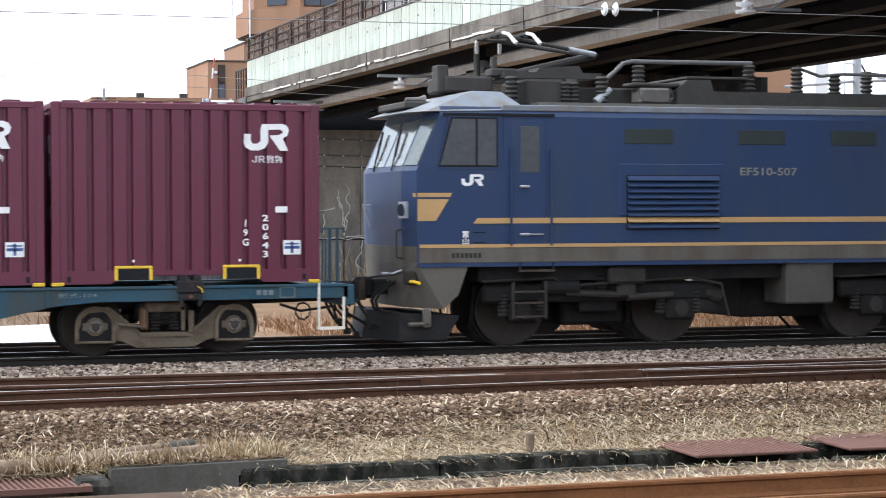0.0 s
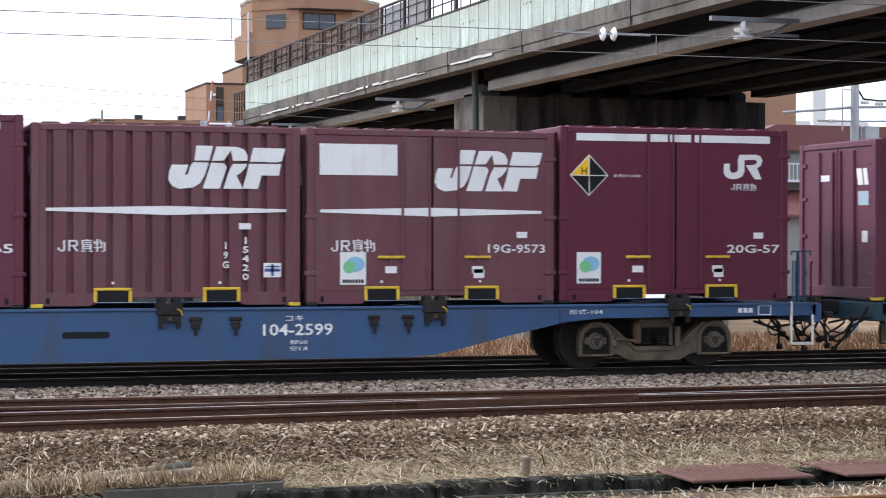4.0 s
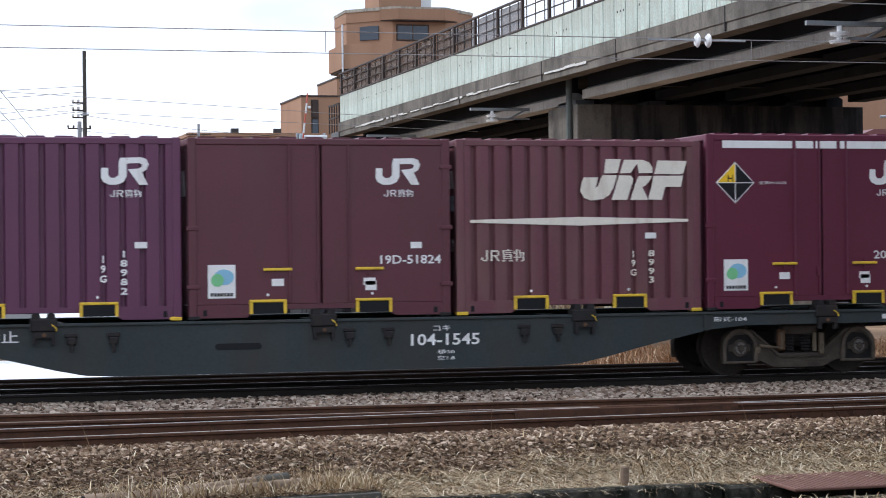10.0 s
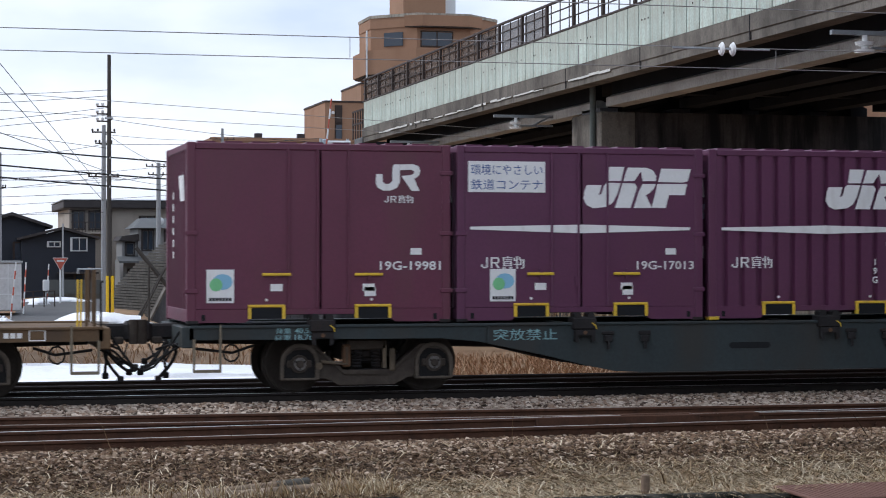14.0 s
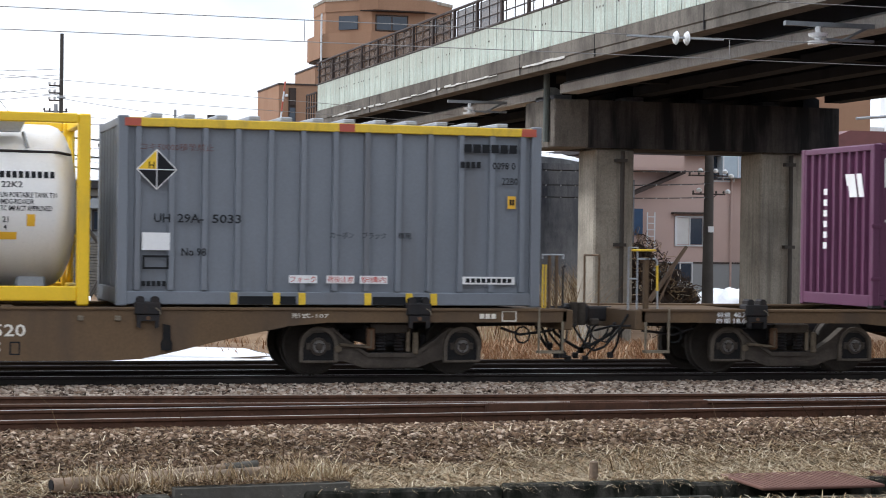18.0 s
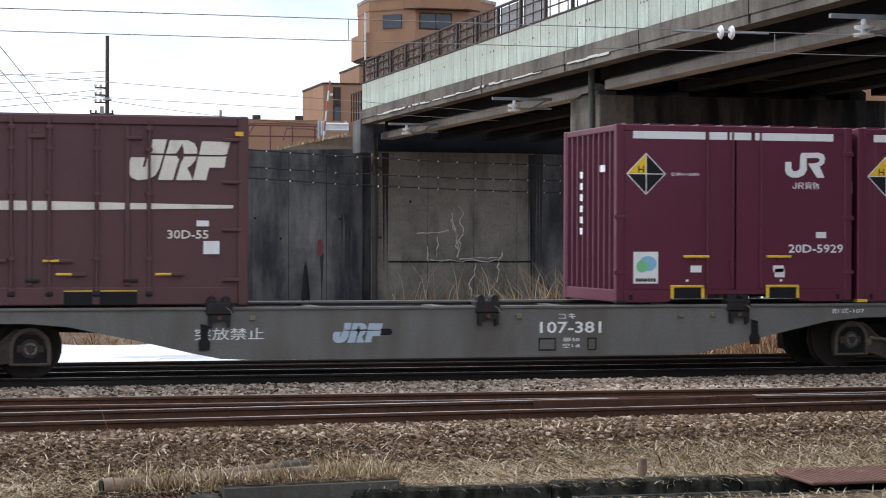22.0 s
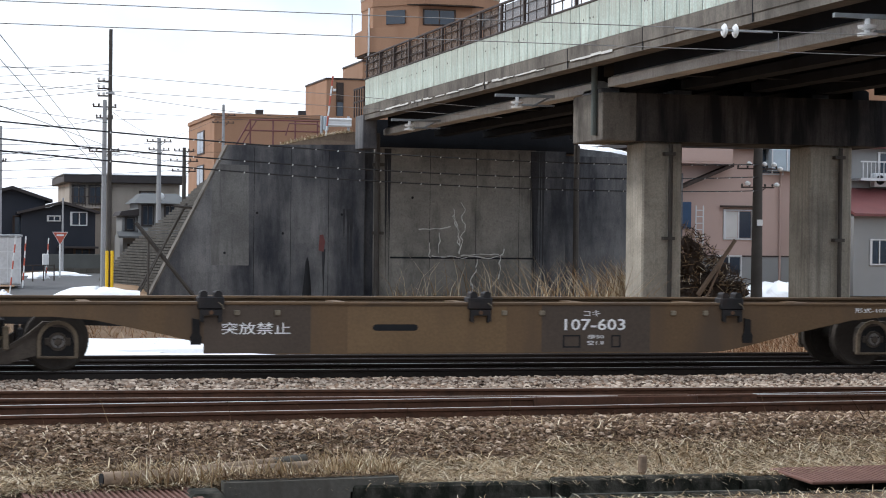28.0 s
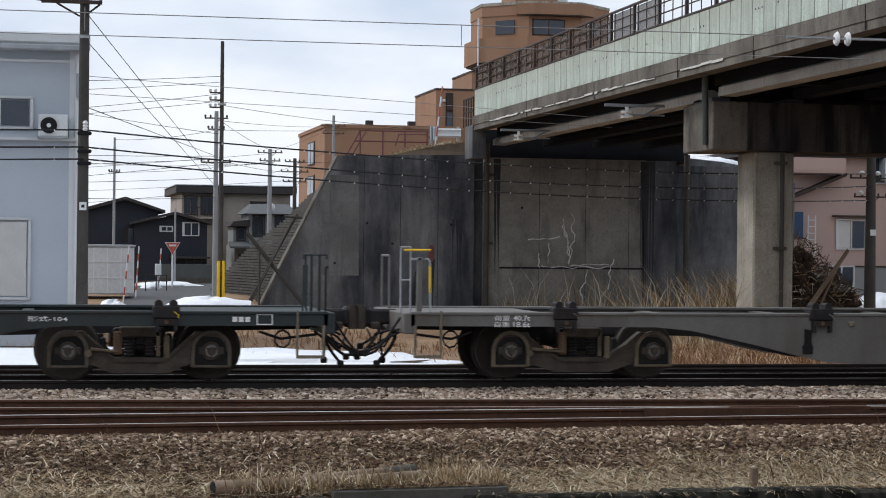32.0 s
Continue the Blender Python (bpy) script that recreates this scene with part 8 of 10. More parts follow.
        rail_paint = galva if modern else paint
        if s > 0:
            part("end_rail", Geo().pipe([(9.30, -1.12, 1.70), (9.30, -1.12, 1.76), (9.62, -1.12, 1.76), (9.62, -1.12, 1.70)], 0.017), rail_paint, w)
            for a in (9.41, 9.52):
                part("rail_post", Geo().box(a - 0.018, a + 0.018, -1.14, -1.10, 0.96, 1.75), paint, w)
            for a in (9.285, 9.33):
                part("grab_rail", Geo().tube((a, -1.18, 0.97), (a + 0.008, -1.18, 1.62), 0.013, n=6), yellow_paint if modern else paint, w, "thin yellow grab rail" if modern else "")
            part("grab_rail", Geo().pipe([(9.60, -1.18, 0.97), (9.60, -1.18, 1.58), (9.63, -1.18, 1.60)], 0.016), dark_gap, w)
        else:
            part("ladder_frame", Geo().pipe([(-9.72, -1.0, 0.96), (-9.72, -1.0, 1.88), (-9.58, -1.0, 1.88), (-9.58, -1.0, 0.96)], 0.015).tube((-9.72, -1.0, 1.42), (-9.58, -1.0, 1.42), 0.013, n=6), rail_paint, w)
            part("top_bar", Geo().tube((-9.68, -1.02, 1.84), (-9.30, -1.02, 1.84), 0.017, n=6), yellow_paint if modern else paint, w)
            part("rail_column", Geo().box(-9.50, -9.43, -1.1, -1.0, 0.96, 1.74, 0.01), paint, w)
            part("column_cap", Geo().box(-9.58, -9.42, -1.1, -1.02, 1.70, 1.73), rail_paint, w)
            gr = part("grab_rail", Geo().pipe([(-9.33, -1.18, 0.97), (-9.34, -1.18, 1.68), (-9.37, -1.18, 1.72), (-9.41, -1.18, 1.72)], 0.014), rail_paint, w)
            if modern:
                part("grip_sleeve", Geo().tube((-9.335, -1.18, 1.25), (-9.34, -1.18, 1.62), 0.019, n=8), yellow_paint, gr, "yellow grip sleeve")
        for a in (0.5, 1.15):
            part("handrail_post", Geo().tube((s * 9.62, a, 0.95), (s * 9.62, a, 1.75), 0.018, n=6), paint, w)
        part("handrail", Geo().pipe([(s * 9.62, 0.5, 1.75), (s * 9.62, 1.15, 1.75)], 0.018), paint, w)
    for s in (-1, 1):
        build_bogie(w, s * 7.087, wb, bogie_paint, k in (9, 10, 11))
    # container locks on the deck edge
    for j in range(-2, 3):
        x = j * PITCH - off
        g = Geo().box(x - 0.18, x + 0.18, -y - 0.06, -y + 0.2, 0.88, 1.06, 0.02)
        for a in (-0.10, 0.10):
            g.prism([(x + a - 0.055, 1.05), (x + a + 0.055, 1.05), (x + a + 0.05, 1.11), (x + a + 0.02, 1.135), (x + a - 0.02, 1.135), (x + a - 0.05, 1.11)], -y - 0.05, -y + 0.15)
        lk = part("container_lock", g, dark_gap, w)
        part("lock_claw", Geo().prism([(x - 0.15, 0.88), (x + 0.15, 0.88), (x + 0.15, 0.72), (x + 0.10, 0.70), (x + 0.10, 0.80), (x - 0.10, 0.80), (x - 0.10, 0.70), (x - 0.15, 0.72)], -y - 0.075, -y - 0.01), dark_gap, lk)
        part("lock_pin", Geo().tube((x, -y - 0.085, 0.84), (x, -y - 0.05, 0.84), 0.03, n=8), rust_steel, lk)
        part("lock_lever", Geo().pipe([(x + 0.1, -y - 0.07, 0.98), (x + 0.15, -y - 0.09, 0.94), (x + 0.165, -y - 0.09, 0.89)], 0.008, 5), khaki_step if modern else yellow_paint, lk)
        if abs(j) < 2:
            for a in ((0.36, 0.92) if off > 0 else (0.08, 0.46)) if j < 1 else (-0.9, -0.4):
                if modern:
                    part("lamp_bracket", Geo().box(x + a - 0.04, x + a + 0.04, -y - 0.04, -y, 0.80, 0.87, 0.01), khaki_step, w)
                    continue
                part("hook_block", Geo().box(x + a - 0.06, x + a + 0.06, -y - 0.06, -y, 0.70, 0.80, 0.012).tube((x + a, -y - 0.05, 0.60), (x + a, -y - 0.05, 0.72), 0.022, n=6).box(x + a - 0.09, x + a + 0.09, -y - 0.04, -y, 0.80, 0.86, 0.012), dark_gap, w)
    f = -y - 0.002
    if number == "104-372":
        part("inspection_hole", Geo().tube((0.95, f, 0.60), (0.95, f + 0.05, 0.60), 0.07, n=16), black_paint, w)
    else:
        shape(w, "slot", [(-1.42 + 0.28 * a + 0.045 * math.cos(t), 0.63 + 0.045 * math.sin(t)) for a, r in ((1, -1.571), (-1, 1.571)) for t in (r, r + 0.785, r + 1.571, r + 2.356, r + 3.142)], f, black_paint)
    if patch:
        for a, b in ((-4.1, -2.62), (0.72, 2.36)):
            plate(w, (a + b) / 2, 0.612, b - a, 0.67, f + 0.0038, patch, "paint_patch")
        plate(w, -0.95, 0.60, 2.3, 0.64, f + 0.0038, patch_pale, "paint_patch") if patch is patch_brown else None
    if number == "107-1460":
        pass
    elif modern:
        lettering(w, "突放禁止", -3.38, 0.62, 0.165, ink, f - 0.004, 0.95)
    else:
        lettering(w, "突放禁止", -4.85, 0.82, 0.165, ink, f - 0.004, 0.95)
    nx = 1.52
    lettering(w, "コキ", nx - 0.05, 0.83, 0.085, ink, f - 0.004, 0.25)
    lettering(w, number, nx, 0.67, 0.165, ink, f - 0.004, 1.0 if len(number) > 7 else 0.92)
    lettering(w, "積50", nx + 0.01, 0.495, 0.06, ink, f - 0.004, 0.25)
    lettering(w, "空1.8", nx + 0.01, 0.41, 0.06, ink, f - 0.004, 0.25)
    box_ink = black_paint if modern else ink
    for a, b in ((nx - 0.48, nx - 0.22), (nx + 0.25, nx + 0.39)) if modern else ():
        shapes(w, "frame_print", [[(a, 0.34), (b, 0.34), (b, 0.36), (a, 0.36)], [(a, 0.50), (b, 0.50), (b, 0.52), (a, 0.52)], [(a, 0.36), (a + 0.02, 0.36), (a + 0.02, 0.50), (a, 0.50)], [(b - 0.02, 0.36), (b, 0.36), (b, 0.50), (b - 0.02, 0.50)]], f - 0.001, box_ink)
    lettering(w, "40.7t" if modern else "40.5t", -8.05, 0.905, 0.075, ink, f - 0.006, 0.24)
    lettering(w, "18.6t" if modern else "18.7t", -8.05, 0.815, 0.075, ink, f - 0.006, 0.24)
    lettering(w, "荷重", -8.33, 0.905, 0.075, ink, f - 0.006, 0.22)
    lettering(w, "自重", -8.33, 0.815, 0.075, ink, f - 0.006, 0.22)
    lettering(w, "形式-107" if modern else "形式-104", 5.85, 0.875, 0.07, ink, f - 0.005, 0.52)
    plate(w, 8.75, 0.875, 0.20, 0.14, f, paint, "data_frame")
    shapes(w, "frame_print", [[(8.64, 0.80), (8.86, 0.80), (8.86, 0.815), (8.64, 0.815)], [(8.64, 0.935), (8.86, 0.935), (8.86, 0.95), (8.64, 0.95)], [(8.64, 0.815), (8.655, 0.815), (8.655, 0.935), (8.64, 0.935)], [(8.845, 0.815), (8.86, 0.815), (8.86, 0.935), (8.845, 0.935)]], f - 0.002, ink)
    bars(w, 8.30, 8.56, 0.84, 0.91, 3, f - 0.003, ink)
    if modern:
        for x in (-PITCH - off - 0.2, PITCH - off + 0.26):
            part("rod_pocket", Geo().prism([(x - 0.07, 0.40), (x + 0.07, 0.40), (x + 0.08, 0.50), (x + 0.05, 0.56), (x + 0.05, 0.74), (x - 0.05, 0.76), (x - 0.05, 0.56), (x - 0.08, 0.50)], -y - 0.03, -y), under_black, w)
    else:
        for x in (-5.4, 5.45):
            part("stiffener", Geo().box(x - 0.02, x + 0.02, -y - 0.03, -y, 0.72, 0.94), paint, w)
    if number == "104-372":
        ring_ = [(0.21 * math.cos(i * 0.2618), 0, 0.21 * math.sin(i * 0.2618)) for i in range(25)]
        hw = part("hand_wheel", Geo().pipe(ring_, 0.017, 6), yellow_paint, w, "yellow spoked hand wheel", at=pose(-2.22, -y - 0.06, 0.60))
        for i in range(5):
            a = i * 1.2566 + 1.57
            part("spoke", Geo().tube((0, 0, 0), (0.2 * math.cos(a), 0, 0.2 * math.sin(a)), 0.014, n=5), yellow_paint, hw)
        part("hub", Geo().tube((0, -0.02, 0), (0, 0.06, 0), 0.04, n=10), yellow_paint, hw)
    if modern and number in ("107-381", "107-520"):
        slanted_mark(w, -1.95 if number == "107-381" else -2.35, 0.48, 0.72, 0.28, f - 0.002, pale_blue if number == "107-381" else loco_grey)
    TRAIN.append((w, (k - 1) * 20.4 + 10.2, 0.0))
    return w


def load(k, off, q, c):
    TRAIN.append((c, (k - 1) * 20.4 + 10.2 + off + q, 1.0))


OFFS = {1: 0.24, 2: 0.29, 3: -0.23, 4: 0.23, 5: 0.17, 6: 0.195, 7: 0.21, 8: -0.28, 9: 0.2, 10: 0.2, 11: -0.2, 12: 0.2}
RIB = "maroon steel container with upright ribs"
DOOR = "maroon steel container with plain door sides"


def build_train():
    W = build_wagon
    W(1, teal_steel, bogie_pale, "104-5023", OFFS[1], 1.93, False, "teal-blue dusty container flat wagon", True, False, faded_ink)
    W(2, blue_steel, bogie_pale, "104-2599", OFFS[2], 1.93, False, "bright blue container flat wagon", True, False)
    W(3, green_steel, bogie_steel, "104-372", OFFS[3], 1.93, False, "dark green-grey container flat wagon with a yellow hand wheel", False, True)
    W(4, green_steel, bogie_steel, "104-1545", OFFS[4], 1.93, False, "dark blue-grey container flat wagon", True, True)
    W(5, green_steel, bogie_steel, "104-5016", OFFS[5], 1.93, False, "dark grey container flat wagon", True, False, faded_teal)
    W(6, brown_steel, bogie_steel, "107-1349", OFFS[6], 2.1, True, "ochre-brown dirty container flat wagon with empty end slots", True, True)
    W(7, brown_steel, bogie_steel, "107-520", OFFS[7], 2.1, True, "dull brown dirty container flat wagon", True, False, cream_paint)
    W(8, grey_steel, bogie_steel, "107-381", OFFS[8], 2.1, True, "pale grey container flat wagon, half empty", False, True)
    W(9, grey_steel, bogie_steel, "107-1602", OFFS[9], 2.1, True, "empty grey container flat wagon", True, True)
    W(10, brown_steel, bogie_steel, "107-603", OFFS[10], 2.1, True, "empty ochre-brown container flat wagon", True, False, patch=patch_brown)
    W(11, grey_steel, bogie_steel, "107-1460", OFFS[11], 2.1, True, "empty dusty grey container flat wagon", False, True)
    W(12, green_steel, bogie_steel, "104-5028", OFFS[12], 1.93, False, "empty dark green container flat wagon", True, False)
    M = make_container
    five = {
        1: (M("ribbed", paint_d, "block", ("19G", "20643"), 2.5, RIB), M("ribbed", paint_d, "block", ("19G", "19048"), 2.5, RIB),
            M("ribbed", paint_a, "slant", ("19G", "16566"), 2.5, RIB + " and a white stripe"), M("ribbed", paint_b, "slant", ("19G", "16228"), 2.5, "faded patched ribbed maroon container with a cream stripe", cream_paint), M("ribbed", paint_a, "block", ("19G", "22531"), 2.5, RIB)),
        2: (M("door", paint_d, "block", "20G-57", 2.6, DOOR + " and a diamond placard", eco=True, top=True), M("door", paint_b, "slant", "19G-9573", 2.5, "faded maroon door container with a blank white sign", sign="blank", eco=True),
            M("ribbed", paint_b, "slant", ("19G", "15420"), 2.5, RIB + " and a white stripe"), M("door", paint_d, "block", "20E-65", 2.6, "red-brown container with plain door sides and a diamond placard", eco=True, top=True), M("door", paint_c, "slant", "19G-16964", 2.5, "purple-maroon door container with a white worded sign", sign="words", eco=True)),
        3: (M("ribbed", paint_b, "block", ("19G", "19165"), 2.5, "red-brown " + RIB), M("ribbed", paint_c, "slant", ("19G", "9397"), 2.5, "purple " + RIB + " and a cream stripe", cream_paint, cross=False), M("ribbed", paint_c, "slant", ("19G", "15886"), 2.5, "purple " + RIB + " and a white stripe", cross=False),
            M("ribbed", paint_a, "block", ("19G", "19568"), 2.5, RIB, cross=False), M("ribbed", paint_e, "slant", ("19G", "18405"), 2.5, "brown " + RIB + " and an aged cream stripe", cream_paint)),
        4: (M("door", paint_d, "block", "20G-3400", 2.6, DOOR + " and a diamond placard", eco=True, top=True), M("ribbed", paint_b, "slant", ("19G", "8993"), 2.5, "patchy red-brown " + RIB + " and a cream stripe", cream_paint, cross=False),
            M("door", paint_f, "block", "19D-51824", 2.5, DOOR, eco=True), M("ribbed", paint_c, "block", ("19G", "18982"), 2.5, "purple " + RIB, cross=False), M("door", paint_d, "block", "20G-1394", 2.6, DOOR + " and a diamond placard", eco=True, top=True)),
        5: (M("ribbed", paint_d, "block", ("20G", "3323"), 2.6, RIB + " and a diamond placard", top=True, cross=False), M("ribbed", paint_d, "block", ("20G", "1347"), 2.6, RIB + " and a diamond placard", top=True, cross=False),
            M("ribbed", paint_c, "slant", ("19G", "15870"), 2.5, "purple " + RIB + " and a white stripe", cross=False), M("door", paint_c, "slant", "19G-17013", 2.5, "purple-maroon door container with a white worded sign", sign="words", eco=True), M("door", paint_a, "block", "19G-19981", 2.5, DOOR, eco=True)),
        6: (None, M("door", paint_d, "block", "19D-30412", 2.5, DOOR, eco=True), M("door", paint_c, "slant", "19D-38665", 2.5, "purple-maroon door container with a white worded sign", sign="words", eco=True), M("door", paint_c, "slant", "19D-16665", 2.5, "purple-maroon door container with a blank white sign", sign="blank", eco=True), None),
        8: (M("ribbed", paint_d, "block", ("20G", "1910"), 2.6, RIB + " and a diamond placard", top=True, cross=False), M("door", paint_d, "block", "20D-5929", 2.6, DOOR + " and a diamond placard", eco=True, top=True), None, None, None)}
    for k, row in five.items():
        for j, c in enumerate(row):
            if c:
                load(k, OFFS[k], (j - 2) * PITCH, c)
    load(7, OFFS[7], -6.42, make_ribbed_box(grey_box, "0098 0", "5033", "No 98", "mid-grey ribbed bulk container with a yellow top band"))
    load(7, OFFS[7], 0.0, make_tank())
    load(7, OFFS[7], 6.42, make_ribbed_box(light_box, "0041 9", "5012", "No 49", "light grey ribbed bulk container with a yellow top band"))
    load(8, OFFS[8], 6.42, make_long_container())
    build_loco()


paint_dust = mat("dusty_faded_maroon_paint", (0.20, 0.125, 0.12), 0.65, 0, 30, 1.0, 0.18, 0.05, (0.10, 0.05, 0.05), 0.6, 5, 0.48)


def make_long_container():
    c = thing("long_container", pose(0, 0, 0), "brown-maroon twenty-foot steel container with three-bay ribbed doors and a cream stripe", "container", "freight containers of the train")
    L, h, y, p = 6.058, 2.6, 1.225, paint_e
    x = L / 2
    g = Geo()
    for s in (-1, 1):
        g.box(-x + 0.1, x - 0.1, s * (y - 0.07), s * (y - 0.04), 0.2, h - 0.1)
    part("side_wall", g, p, c)
    for q in (-1.24, 0.08, 1.38):
        part("door_seam", Geo().box(q - 0.035, q + 0.035, SIDE + 0.012, SIDE + 0.05, 0.28, h - 0.16, 0.01), p, c)
        part("seam_latch", Geo().box(q - 0.02, q + 0.2, SIDE - 0.004, SIDE + 0.03, 2.26, 2.31, 0.01), p, c)
        part("seam_latch", Geo().box(q - 0.06, q + 0.14, SIDE - 0.004, SIDE + 0.03, 0.33, 0.37, 0.01), dark_gap, c)
    for q in (-1.53, -0.80, -0.16, 0.34, 0.97, 1.67):
        rod = part("lock_rod", Geo().tube((q, SIDE - 0.012, 0.2), (q, SIDE - 0.012, h - 0.06), 0.02, n=8), p, c)
        for z in (0.2, 0.62, 1.5, 2.1, h - 0.22):
            part("rod_guide", Geo().box(q - 0.045, q + 0.045, SIDE - 0.03, SIDE + 0.03, z, z + 0.06, 0.01), p, rod)
        part("rod_cam", Geo().box(q - 0.05, q + 0.05, SIDE - 0.035, SIDE, 0.14, 0.2, 0.015), dark_gap, rod)
    for q in (-x + 0.2, x - 0.2):
        for z in (0.33, 1.02, 1.67, 2.25):
            part("hinge", Geo().box(q - 0.16, q + 0.1, SIDE - 0.012, SIDE + 0.03, z, z + 0.05, 0.012), p, c)
    for sx in (-1, 1):
        for sy in (-1, 1):
            part("corner_post", Geo().box(sx * x, sx * (x - 0.15), sy * y, sy * (y - 0.14), 0, h, 0.02), p, c)
    g = Geo()
    for s in (-1, 1):
        g.box(-x + 0.15, x - 0.15, s * y, s * (y - 0.1), 0.02, 0.26, 0.015).box(-x + 0.15, x - 0.15, s * (y - 0.01), s * (y - 0.1), h - 0.14, h - 0.01, 0.015)
        g.box(s * x, s * (x - 0.1), -y + 0.14, y - 0.14, 0.02, 0.24, 0.015).box(s * x, s * (x - 0.1), -y + 0.14, y - 0.14, h - 0.14, h - 0.01, 0.015)
    part("frame_rail", g, p, c)
    g = Geo()
    for s in (-1, 1):
        g.box(s * (x - 0.05), s * (x - 0.08), -y + 0.12, y - 0.12, 0.2, h - 0.1)
        for q in (-0.6, -0.3, 0.3, 0.6):
            g.tube((s * (x - 0.03), q, 0.15), (s * (x - 0.03), q, h - 0.12), 0.022, n=6)
    part("end_door", g, paint_dust, c, "dusty faded end doors with lock rods")
    part("roof", Geo().box(-x + 0.1, x - 0.1, -y + 0.06, y - 0.06, h - 0.06, h + 0.0), p, c)
    part("floor", Geo().box(-x + 0.1, x - 0.1, -y + 0.1, y - 0.1, 0.1, 0.2), dark_gap, c)
    for q, w in ((-1.12, 0.5), (-0.58, 0.38), (0.72, 0.38), (1.26, 0.5)):
        part("fork_pocket", Geo().box(q - w / 2, q + w / 2, SIDE - 0.004, SIDE + 0.2, 0.03, 0.20), black_paint, c)
        part("pocket_lip", Geo().box(q - w / 2, q + w / 2, SIDE - 0.008, SIDE, 0.205, 0.22), yellow_paint, c)
    for s in (-1, 1):
        for q in (-0.62, 0.62):
            slanted_end = part("end_emblem", Geo().prism([(q - 0.24, 1.78), (q + 0.12, 1.78), (q + 0.2, 2.0), (q - 0.16, 2.0)], s * x - s * 0.045, s * x - s * 0.04, "x"), cream_paint, c, "pale emblem on the end door")
    f = SIDE + 0.02
    slanted_mark(c, 1.38, 1.71, 1.40, 0.56, f, cream_paint)
    cuts = (-2.82, -1.56, -1.50, -1.27, -1.21, -0.83, -0.77, -0.19, -0.13, 0.31, 0.37, 0.94, 1.0, 1.35, 1.41, 1.64, 1.70, 2.82)
    for a, b in zip(cuts[::2], cuts[1::2]):
        za, zb = 0.066 - 0.0156 * abs(a), 0.066 - 0.0156 * abs(b)
        shape(c, "stripe", [(a, 1.36 - za), (b, 1.36 - zb), (b, 1.36 + zb), (a, 1.36 + za)], SIDE + 0.03, cream_paint)
    plate(c, -2.18, 2.1, 1.14, 0.46, f)
    lettering(c, "環境にやさしい", -2.18, 2.2, 0.15, worn_print, f - 0.006, 1.04)
    lettering(c, "鉄道コンテナ", -2.18, 1.99, 0.15, worn_print, f - 0.006, 1.04)
    word_mark(c, -2.78, 0.79, 0.66, 0.18, f, cream_paint)
    plate(c, -2.3, 0.52, 0.33, 0.42, f, yellow_paint)
    lettering(c, "30D-55", 2.2, 0.98, 0.12, cream_paint, f, 0.56)
    plate(c, 2.52, 0.80, 0.22, 0.18, f)
    plate(c, 2.4, 1.13, 0.17, 0.08, f)
    for q, z in ((-1.85, 0.42), (-0.42, 0.60), (-0.62, 0.42), (0.45, 0.60), (0.62, 0.42), (1.95, 0.42)):
        hd = part("handle", Geo().box(q - 0.2, q + 0.02, f - 0.05, f - 0.02, z, z + 0.035, 0.01), yellow_paint, c, "yellow door handle")
        part("handle_catch", Geo().box(q + 0.0, q + 0.2, f - 0.04, f - 0.005, z - 0.01, z + 0.045, 0.01), p, hd)
    for q in (-x + 0.13, x - 0.13):
        plate(c, q, h - 0.24, 0.11, 0.06, SIDE - 0.001, orange_print)
    return c


vent_dark = mat("dark_vent_mesh", (0.035, 0.045, 0.045), 0.7, 0, 60, 2, 0.2, 0.1)
equip_grey = mat("dark_dusty_equipment_paint", (0.085, 0.078, 0.07), 0.7, 0, 30, 1.5, 0.2, 0.05, (0.05, 0.042, 0.035), 0.6, 2, 0.48)
cab_glass = mat("dusty_cab_glass", (0.085, 0.09, 0.098), 0.15, 0.0, 10, 0.8, 0.2, 0.0)
bus_grey = mat("dull_grey_bus_bar", (0.14, 0.14, 0.14), 0.6, 0.2, 30, 3, 0.2, 0.03)
screen_glass = mat("sky_reflecting_windscreen", (0.145, 0.165, 0.160), 0.10, 0.6, 10, 0.8, 0.15, 0.0)


